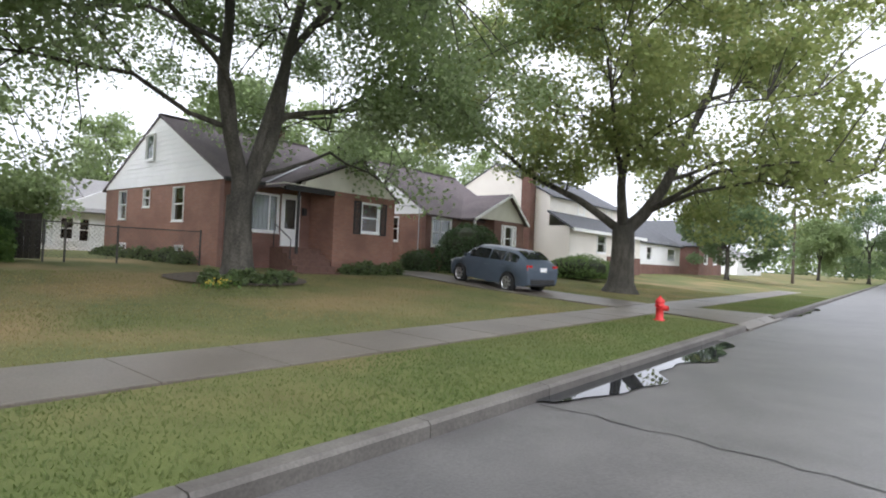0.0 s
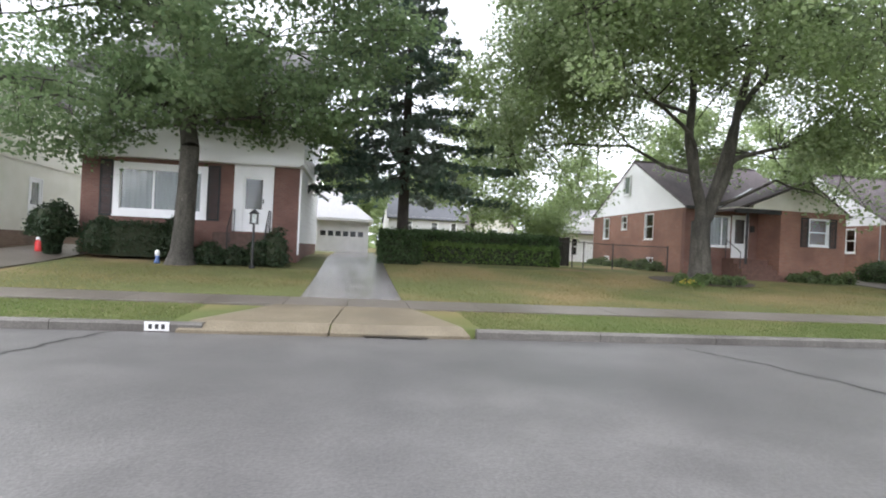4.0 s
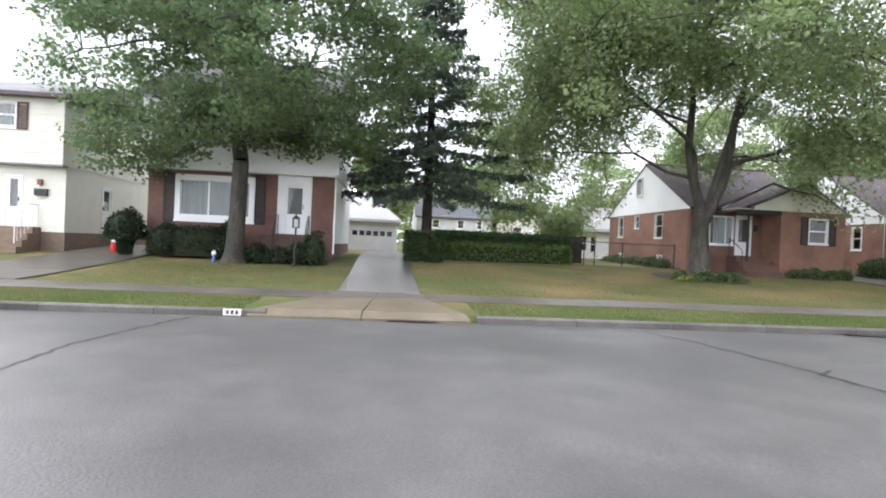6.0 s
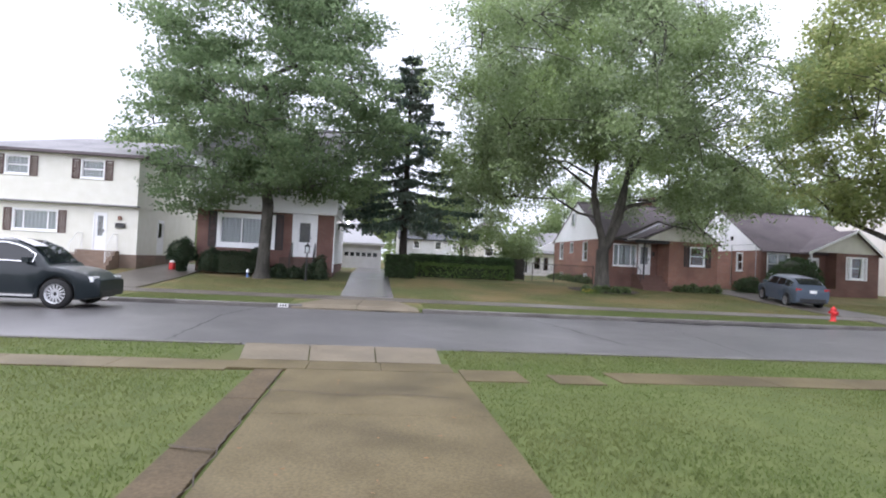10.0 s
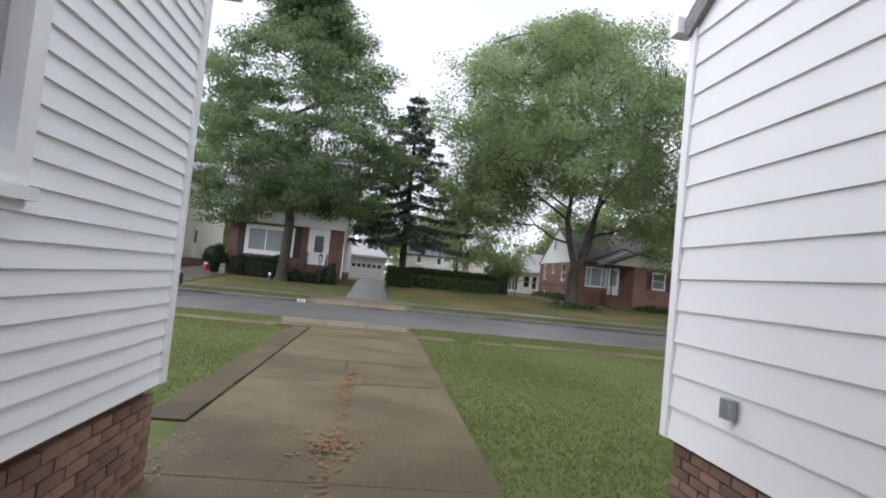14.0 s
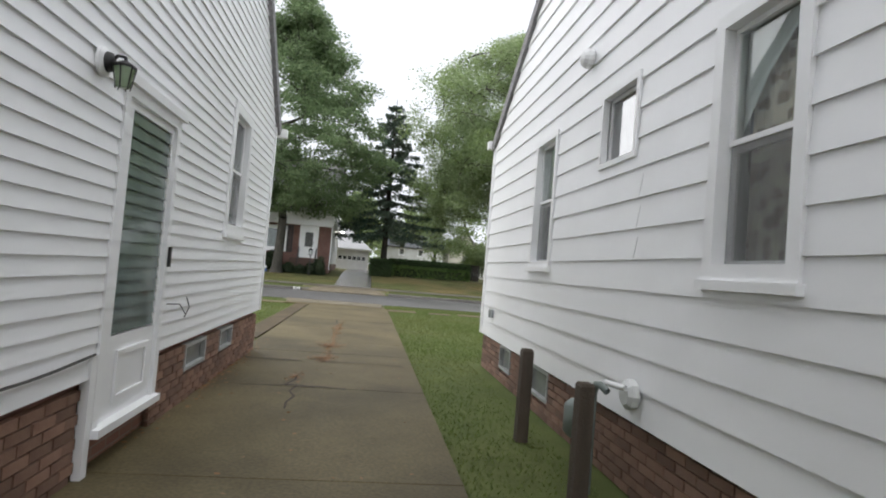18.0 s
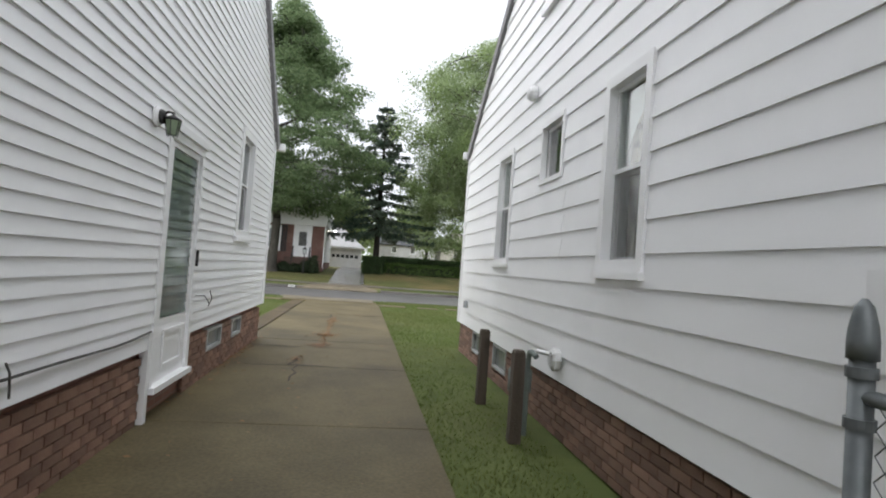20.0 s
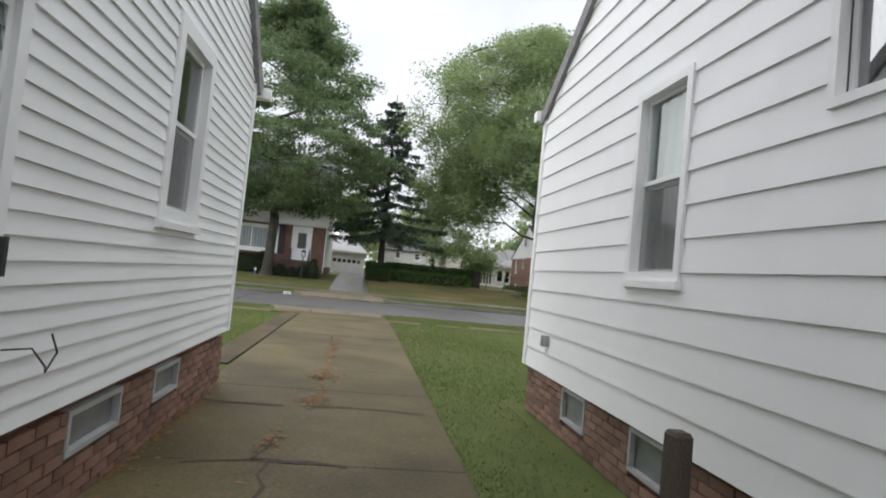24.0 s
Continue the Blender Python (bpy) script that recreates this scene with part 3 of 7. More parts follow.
def shrub(name, base, r, h, mat, seed, label, n=1800, box=None, leaf=0.07, category="shrub", group=""):
    """A clipped bush or hedge: leaves over a rounded or box form round a solid core coloured near-black as inner shade.
    """
    rng = np.random.default_rng(seed)
    t = thing(name, base, label, category, group)
    bx, by, bz = base
    if box:
        w, d = box
        f = rng.integers(0, 5, n)
        p = rng.uniform(-1, 1, (n, 3))
        p[f == 0, 0], p[f == 1, 0], p[f == 2, 1], p[f == 3, 1], p[f == 4, 2] = 1, -1, 1, -1, 1
        p = np.stack([bx + p[:, 0] * w / 2, by + p[:, 1] * d / 2, bz + (p[:, 2] + 1) / 2 * h], 1)
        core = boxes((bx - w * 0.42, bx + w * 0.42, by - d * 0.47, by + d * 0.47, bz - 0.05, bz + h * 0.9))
    else:
        p = rng.normal(size=(n, 3))
        p /= np.linalg.norm(p, axis=1)[:, None]
        p[:, 2] = np.abs(p[:, 2]) * 1.25 - 0.25
        wob = 1 + 0.08 * np.sin(p[:, 0] * 5 + seed) + 0.07 * np.sin(p[:, 1] * 6)
        p = np.stack([bx + p[:, 0] * r * wob, by + p[:, 1] * r * wob, bz + h * 0.2 + (p[:, 2] * 0.8) * h * wob], 1)
        a = np.linspace(0, 2 * np.pi, 10, endpoint=False)
        prof = [(0.55, 0.0), (0.86, 0.3), (0.84, 0.6), (0.6, 0.84), (0.15, 0.95)]
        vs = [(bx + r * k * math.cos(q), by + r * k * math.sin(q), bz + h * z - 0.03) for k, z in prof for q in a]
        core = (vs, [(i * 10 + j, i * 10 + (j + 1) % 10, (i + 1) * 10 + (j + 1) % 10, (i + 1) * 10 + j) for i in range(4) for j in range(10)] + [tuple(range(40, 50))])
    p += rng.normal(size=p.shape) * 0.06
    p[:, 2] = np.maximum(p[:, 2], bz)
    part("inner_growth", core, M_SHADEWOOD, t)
    part("foliage", leaves_at(p, leaf, rng, 0.1), mat, t)
    return t


# near-black colour for the solid cores, standing for shade inside the leaves
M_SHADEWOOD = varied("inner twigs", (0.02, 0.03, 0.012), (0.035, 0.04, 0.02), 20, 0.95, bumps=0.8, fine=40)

tree("pin_oak", (-7.4, -9.2, 0.54), 20.8, 6.7, 5.5, 0.31, M_LEAF1, M_BARK, 3, "tall green oak with layered drooping branches", 640, 170, 0.125, shape="cone", limbs=44, fork=4.2, spread=(0.66, 0.24), gaps=-0.02, lean=(0, -0.3), boughs=((-10.1, -4.9, -14.9, -11.9, 4.0, 6.0, 16), (-10.1, -4.9, -6.4, -3.6, 4.8, 6.6, 18)))
tree("silver_maple", (-8.3, 8.95, 0.62), 19.2, 8.9, 5.0, 0.37, M_LEAF2, M_BARK, 8, "large forked maple with pale silvery leaves on the front lawn", 900, 185, 0.112, fork=2.9, limbs=30, spread=(0.62, 0.45), lean=(0, -0.8), gaps=-0.14,
     boughs=((-11.5, -6.5, -0.2, 5.4, 5.6, 8.6, 65), (-7.6, -4.2, 11.6, 16.4, 5.2, 8.5, 40), (-7.5, -2.8, 0.8, 8.4, 7.4, 11.5, 85)),
     keep=lambda x, y, z: not (6.9 < y < 10.8 and z < 6.7) and not (8.3 < y < 13.6 and z < 5.2) and not (x > -8.2 and 2.5 < y < 11.0 and z < 6.4),
     stems=[(0.25, [(0.0, -0.08, 3.4), (0.0, -0.45, 4.6), (0.0, -0.74, 6.0), (0.0, -0.6, 7.7), (-0.2, -0.9, 12.0), (-0.2, -1.4, 16.5)]), (0.25, [(0.0, 0.3, 3.4), (0.1, 0.78, 4.6), (0.1, 1.0, 5.9), (0.1, 1.15, 7.1), (0.2, 1.6, 9.2), (0.4, 2.2, 13.0), (0.5, 2.6, 16.0)]), (0.15, [(0.15, 1.15, 7.1), (0.4, 2.9, 9.6), (0.8, 5.1, 11.0), (1.2, 7.0, 12.2)]), (0.12, [(0.2, 0.95, 5.3), (0.6, 3.8, 6.1), (1.2, 6.9, 8.5)]), (0.1, [(0.2, -0.6, 6.0), (0.9, -4.0, 8.0), (1.2, -6.5, 9.2)])])
tree("plane_tree", (-3.7, 24.3, 0.36), 18.4, 9.6, 4.7, 0.51, M_LEAF3, M_BARK, 12, "broad street tree with yellowing leaves and flared trunk", 560, 155, 0.152, fork=3.2, limbs=26, spread=(0.66, 0.42), gaps=0.0, lean=(1.4, 1.0),
     boughs=((-1.5, 3.6, 25.0, 30.0, 4.9, 6.8, 16), (-8.6, -4.6, 21.0, 23.6, 5.4, 7.4, 16), (-4.6, -0.6, 20.2, 22.4, 5.6, 8.0, 22)),
     keep=lambda x, y, z: not (x < -8 and z < 7.2) and not (x < -5.5 and z < 5.6) and not (y < 19.5 and z < 6.0),
     stems=[(0.2, [(-1.5, -0.9, 4.2), (-3.8, -1.6, 5.4), (-6.0, -2.2, 7.4)]), (0.31, [(0.8, 0.3, 3.7), (1.5, 0.7, 4.9), (2.1, 1.2, 6.8), (3.0, 2.0, 9.4), (3.6, 2.6, 14.0)]), (0.24, [(-0.1, -0.1, 5.0), (0.5, -0.4, 8.6), (0.3, -1.2, 14.5)]), (0.16, [(0.3, -0.9, 4.6), (0.9, -3.2, 6.2), (1.4, -5.4, 8.6)])])
conifer("spruce", (-12.5, -2.0, 0.86), 14.8, 5.0, 4.4, 0.26, 5, "dark ragged spruce behind the clipped hedge")


# ---- houses across the street ----
def gable_roof_y(parent, x0, xr, x1, y0, y1, ze, zr, mat, over=0.3, thick=0.16, label=""):
    """A gable roof with its ridge along y."""
    for k, xe in enumerate((x0, x1)):
        s = (zr - ze) / (xr - xe)
        xo = xe + (over if xe > xr else -over)
        zo = ze + s * (xo - xe)
        part("roof_slope", slab([(xo, y0, zo), (xo, y1, zo), (xr, y1, zr), (xr, y0, zr)], thick), mat, parent, label)
    part("ridge_cap", boxes((xr - 0.12, xr + 0.12, y0, y1, zr - 0.05, zr + 0.03)), mat, parent)


def clapboards(parent, axis, c, out, a0, a1, z0, z1, step, mat, profile=None, holes=(), name="clapboard"):
    """Lapped boards on a wall face, each a wedge of its own; profile(z) gives the span left at a height; boards are notched round openings."""
    z = z0
    while z < z1 - 0.02:
        end = min(z + step, z1)
        levels = sorted({z, end, *[h[k] for h in holes for k in (2, 3) if z + 0.012 < h[k] < end - 0.012]})
        for bot, top in zip(levels, levels[1:]):
            lo, hi = (a0, a1) if not profile else profile(bot)
            lo2, hi2 = (a0, a1) if not profile else profile(top)
            cuts = [(lo, hi)]
            for h in holes:
                if h[2] < top - 0.008 and h[3] > bot + 0.008:
                    cuts = [q for p in cuts for q in ((p[0], min(p[1], h[0])), (max(p[0], h[1]), p[1])) if q[1] - q[0] > 0.02]
            b, t = (c + out * (0.022 - 0.016 * (w - z) / step) for w in (bot, top))
            for p, q in cuts:
                p2, q2 = max(p, min(lo2, q)), min(q, max(hi2, p))
                pt = [(b, p, bot), (b, q, bot), (t, q2, top), (t, p2, top), (c, p, bot), (c, q, bot), (c, q2, top), (c, p2, top)]
                if axis == "y":
                    pt = [(y, x, w) for x, y, w in pt]
                part(name, (pt, [(0, 1, 2, 3), (4, 7, 6, 5), (0, 4, 5, 1), (3, 2, 6, 7), (0, 3, 7, 4), (1, 5, 6, 2)]), mat, parent)
        z += step


M_STEP = varied("worn brown step brick", (0.12, 0.068, 0.054), (0.165, 0.092, 0.072), 8, 0.85, bumps=0.5, fine=30)


def red_house():
    h = thing("brick_bungalow", (-16.9, 14.3, 0.9), "red brick bungalow with white gable and plum shingle roof", "house")
    F, W, L, R, B, E = -12.05, -10.65, 10.41, 17.95, -21.8, 4.08
    part("front_wall", wall("x", F, F - 0.25, L, 14.4, 0.6, E, [(11.1, 12.85, 2.2, 3.72), (12.95, 13.87, 1.75, 3.78)]), M_BRICK2, h)
    part("wing_wall", merged(wall("x", W, W - 0.25, 14.4, R, 0.6, E, [(15.9, 17.0, 2.4, 3.7)]), boxes((F - 0.25, W - 0.25, 14.4, 14.65, 0.6, E))), M_BRICK, h)
    part("side_wall", wall("y", L, L + 0.25, B, F - 0.25, 0.6, E, [(-20.4, -19.65, 2.6, 3.93), (-18.1, -17.5, 3.1, 3.93), (-15.6, -14.75, 2.5, 3.9), (-15.25, -14.65, 1.25, 1.62), (-20.1, -19.5, 1.25, 1.6)]), M_BRICK, h)
    part("far_wall", boxes((B, W - 0.25, R - 0.25, R, 0.6, E), (B, B + 0.25, L + 0.25, R - 0.25, 0.6, E)), M_BRICK, h)
    part("inner_floor", boxes((B + 0.3, F - 0.3, L + 0.3, R - 0.3, 1.6, 1.7)), M_ROOM, h)
    part("attic_floor", boxes((B + 0.3, F - 0.3, L + 0.3, R - 0.3, E - 0.1, E)), M_ROOM, h)
    xr, zr = -16.9, 6.95
    for y0, y1 in ((L - 0.02, L + 0.2), (R - 0.2, R + 0.02)):
        part("gable_wall", prism([(B, E), (F, E), (xr, zr - 0.1)], "y", y0, y1), M_WHITE, h)
    clapboards(h, "y", L - 0.02, -1, B, F, E - 0.06, zr - 0.15, 0.2, M_WHITE, lambda z: (B + max(0, (z - E)) * (xr - B) / (zr - E), F + max(0, (z - E)) * (xr - F) / (zr - E)))
    gable_roof_y(h, B, xr, F, L - 0.08, R + 0.2, E + 0.1, zr, M_SHINGLE, thick=0.09)
    # front wing: a gable towards the street whose long slope reaches out over the porch
    ym, za, ye, yf = 15.8, 5.42, 11.75, 18.2
    part("wing_gable", prism([(12.9, E - 0.1), (R + 0.02, E - 0.1), (R + 0.02, E - 0.05), (ym, za - 0.13), (12.9, E + 0.08)], "x", W - 0.22, W + 0.03), M_BEIGE, h)
    part("wing_roof_slope", slab([(W + 0.09, ye, 3.9), (W + 0.09, ym, za), (-14.6, ym, za), (-11.9, ye, 3.9)], 0.07), M_SHINGLE, h)
    part("wing_roof_slope", slab([(W + 0.09, yf, 3.88), (W + 0.09, ym, za), (-14.6, ym, za), (-12.4, yf, 3.88)], 0.07), M_SHINGLE, h)
    part("valley_flashing", slab([(-11.75, ye + 0.06, 4.03), (-11.75, ye + 0.22, 4.06), (-14.15, ym + 0.02, 5.47), (-14.15, ym - 0.14, 5.44)], 0.012), M_STEEL, h, "pale metal valley flashing")
    part("porch_beam", boxes((W - 0.1, W + 0.02, 12.0, 14.4, E - 0.3, E - 0.1)), M_SHUTTER, h)
    part("porch_ceiling", boxes((F, W + 0.1, 11.9, 14.4, E - 0.1, E - 0.06)), M_BEIGE, h)
    part("porch_post", boxes((W - 0.06, W + 0.02, 12.6, 12.68, 1.48, E - 0.3)), M_SHUTTER, h)
    part("gutter", boxes((F + 0.24, F + 0.36, L - 0.2, 12.3, E - 0.12, E - 0.01)), M_SHUTTER, h)
    part("chimney", boxes((-17.9, -17.1, 16.1, 16.9, 6.2, 7.55), (-17.96, -17.04, 16.04, 16.96, 7.55, 7.65)), M_BRICK2, h)
    window(h, "x", F, 1, 11.1, 12.85, 2.2, 3.72, casing=0.05, mid=False, mullions=(11.52, 12.43), curtain=M_DIMCURTAIN)
    window(h, "x", W, 1, 15.9, 17.0, 2.4, 3.7, casing=0.055)
    for y0, y1 in ((15.48, 15.88), (17.02, 17.42)):
        louvre_shutter(h, "x", W, 1, y0, y1, 2.38, 3.72)
    for a, b, z0, z1 in ((-20.4, -19.65, 2.6, 3.93), (-18.1, -17.5, 3.1, 3.93), (-15.6, -14.75, 2.5, 3.9)):
        window(h, "y", L, -1, a, b, z0, z1, casing=0.028)
    for a in (-15.25, -20.1):
        window(h, "y", L, -1, a, a + 0.6, 1.25, 1.61, mid=False, casing=0.05, sill=False)
    attic = window(h, "y", L - 0.1, -1, -17.9, -17.15, 5.05, 6.2, casing=0.05, mid=False, depth=0.05)
    # grey sheet added over the uncut wall so the panes look dark
    part("blind", boxes((-17.86, -17.19, L - 0.047, L - 0.044, 5.1, 6.16)), M_DIMCURTAIN, attic)
    storm_door(h, "x", F, 1, 12.95, 13.87, 1.75, 3.78)
    for k in range(5):
        part("step", boxes((F + 0.02, -10.1 - 0.3 * k, 12.5, 14.38, 0.6 + 0.22 * k, 0.6 + 0.22 * (k + 1))), M_STEP, h)
    part("handrail", joined([tube([(-10.9, 12.55, 1.2), (-10.9, 12.55, 2.0), (-11.9, 12.55, 2.6)], [0.02] * 3, 6), tube([(-11.9, 12.55, 1.7), (-11.9, 12.55, 2.6)], [0.02] * 2, 6)]), M_BLACK, h)
    part("wall_lantern", boxes((F + 0.02, F + 0.16, 13.95, 14.1, 3.0, 3.3)), M_BLACK, h)
    h.location, h.scale = (-16.7, 13.9, 0.83), (1.0, 0.89, 0.94)
    return h


def louvre_shutter(parent, axis, c, out, a0, a1, z0, z1):
    o = c + out * 0.04
    s = part("shutter", boxes(ab(axis, c, o, a0, a0 + 0.05, z0, z1), ab(axis, c, o, a1 - 0.05, a1, z0, z1), ab(axis, c, o, a0 + 0.05, a1 - 0.05, z1 - 0.07, z1), ab(axis, c, o, a0 + 0.05, a1 - 0.05, z0, z0 + 0.07),
                              *[ab(axis, c, c + out * 0.028, a0 + 0.05, a1 - 0.05, z, z + 0.035) for z in np.arange(z0 + 0.09, z1 - 0.1, 0.055)]), M_SHUTTER, parent, "dark louvred shutter")
    return s


# inner door coloured dark so the storm door's glass looks unlit behind
M_INNER = varied("dark stained inner door", (0.06, 0.05, 0.045), (0.09, 0.075, 0.065), 6, 0.4)


def storm_door(parent, axis, c, out, a0, a1, z0, z1, glass=(0.35, 0.93), frame=0.06, stile=(0.13, 0.13), label="white storm door with a long glass light", flip=False):
    """A white storm door with one long light, in its frame."""
    o, i = c + out * 0.03, c - out * 0.08
    d = part("door", ring(axis, o, i, a0, a1, z0, z1, frame, low=0.0), M_TRIM, parent, label)
    b0, b1, t0, t1 = a0 + frame, a1 - frame, z0, z1 - frame
    g0, g1 = t0 + (t1 - t0) * glass[0], t0 + (t1 - t0) * glass[1]
    p, q = c, c - out * 0.04
    s0, s1 = b0 + stile[0], b1 - stile[1]
    part("leaf", wall(axis, p, q, b0, b1, t0, t1, [(s0, s1, g0, g1)]), M_TRIM, d)
    m = (p + q) / 2
    part("pane", boxes(ab(axis, m, m - out * 0.004, s0, s1, g0, g1)), M_GLASS, d).visible_shadow = False
    part("inner_door", boxes(ab(axis, c - out * 0.1, c - out * 0.14, b0, b1, t0, t1)), M_INNER, d)
    part("handle", boxes(ab(axis, c, c + out * 0.05, *((b0 - 0.07, b0 - 0.04) if flip else (b1 - 0.1, b1 - 0.07)), t0 + 0.95, t0 + 1.1)), M_BLACK, d)
    return d


red_house()


M_STOOP = varied("dark weathered stoop brick", (0.085, 0.055, 0.045), (0.12, 0.075, 0.06), 8, 0.85, bumps=0.5, fine=30)


def colonial_house():
    h = thing("colonial_house", (-12.5, -8.9, 0.7), "two storey colonial with red brick ground floor and white siding above", "house")
    F, L, R, B, O = -9.2, -12.5, -5.4, -18.0, -8.75
    part("front_wall", wall("x", F, F - 0.25, L, R, 0.5, 3.8, [(-11.5, -8.5, 1.85, 3.6), (-7.45, -6.45, 1.55, 3.6)]), M_BRICK2, h)
    part("side_wall", boxes((B, F - 0.25, R - 0.25, R, 0.5, 1.25), (B, F - 0.25, L, L + 0.25, 0.5, 1.25), (B, B + 0.25, L + 0.25, R - 0.25, 0.5, 3.8)), M_BRICK2, h)
    part("upper_wall", merged(wall("x", O, O - 0.2, L - 0.1, R + 0.1, 3.8, 6.6, [(-11.4, -10.4, 4.75, 6.1), (-7.9, -6.9, 4.75, 6.1)]), boxes((B, O - 0.2, R - 0.12, R + 0.1, 3.8, 6.6), (B, O - 0.2, L - 0.1, L + 0.12, 3.8, 6.6), (B, F - 0.3, R - 0.2, R, 1.25, 3.8), (B, F - 0.3, L, L + 0.2, 1.25, 3.8), (O - 0.01, F, L, R, 3.74, 3.8))), M_WHITE, h)
    part("floor_slab", boxes((B + 0.3, F - 0.3, L + 0.3, R - 0.3, 1.4, 1.5), (B + 0.3, O - 0.3, L + 0.3, R - 0.3, 3.85, 3.95)), M_ROOM, h)
    wins = [(-11.4, -10.4, 4.75, 6.1), (-7.9, -6.9, 4.75, 6.1)]
    clapboards(h, "x", O, 1, L - 0.1, R + 0.1, 3.8, 6.6, 0.21, M_WHITE, None, wins)
    clapboards(h, "y", R + 0.1, 1, B, O, 3.8, 6.6, 0.21, M_WHITE)
    clapboards(h, "y", R, 1, B, F - 0.02, 1.25, 3.8, 0.21, M_WHITE)
    part("corner_board", boxes((F - 0.12, F + 0.03, R - 0.02, R + 0.04, 0.85, 3.8), (O - 0.1, O + 0.03, R + 0.08, R + 0.14, 3.8, 6.6)), M_TRIM, h)
    gable_roof_y(h, B, -13.4, O, L - 0.3, R + 0.3, 6.6, 9.0, M_SHINGLE2)
    for y0, y1 in ((L - 0.1, L + 0.1), (R - 0.1, R + 0.1)):
        part("gable_wall", prism([(B, 6.6), (O, 6.6), (-13.4, 8.9)], "y", y0, y1), M_WHITE, h)
    window(h, "x", F, 1, -11.5, -8.5, 1.85, 3.6, casing=0.2, mid=False, mullions=(-10.25,), curtain=M_DIMCURTAIN)
    for y0, y1 in ((-11.92, -11.52), (-8.48, -8.08)):
        louvre_shutter(h, "x", F, 1, y0, y1, 1.85, 3.65)
    for a, b, z0, z1 in wins:
        window(h, "x", O, 1, a, b, z0, z1)
        louvre_shutter(h, "x", O, 1, a - 0.4, a - 0.02, z0, z1)
        louvre_shutter(h, "x", O, 1, b + 0.02, b + 0.4, z0, z1)
    part("inner_frame_head", boxes((F, F + 0.05, -7.3, -6.6, 3.4, 3.46)), M_TRIM, h)
    part("door_surround", boxes((F, F + 0.06, -7.62, -7.3, 1.55, 3.78), (F, F + 0.06, -6.6, -6.3, 1.55, 3.78), (F, F + 0.06, -7.3, -6.6, 3.45, 3.78)), M_TRIM, h, "white panelled door surround")
    storm_door(h, "x", F, 1, -7.42, -6.48, 1.55, 3.5, (0.4, 0.92))
    for k in range(3):
        part("step", boxes((F + 0.02, -8.0 - 0.3 * k, -8.2 + 0.04 * k, -6.2 - 0.04 * k, 0.5 + 0.33 * k, 0.5 + 0.33 * (k + 1))), M_STOOP, h)
    for y in (-7.55, -6.35):
        part("handrail", joined([tube([(-9.1, y, 1.45), (-9.1, y, 2.25), (-8.75, y, 2.25), (-8.05, y, 1.6), (-8.05, y, 0.8)], [0.016] * 5, 5)] + [tube([(x, y, 0.9), (x, y, z)], [0.008] * 2, 4) for x, z in ((-8.9, 2.25), (-8.72, 2.2), (-8.54, 2.05), (-8.36, 1.9), (-8.2, 1.74))]), M_BLACK, h)
    part("door_canopy", slab([(-13.0, R, 3.55), (-14.6, R, 3.55), (-14.6, R + 0.75, 3.1), (-13.0, R + 0.75, 3.1)], 0.05), M_STEEL, h)
    part("chimney", boxes((-14.2, -13.4, -12.0, -11.2, 8.2, 10.3)), M_BRICK2, h)
    h.location, h.scale = (-12.5, -9.42, 0.78), (1.0, 1.0, 1.05)
    return h


colonial_house()


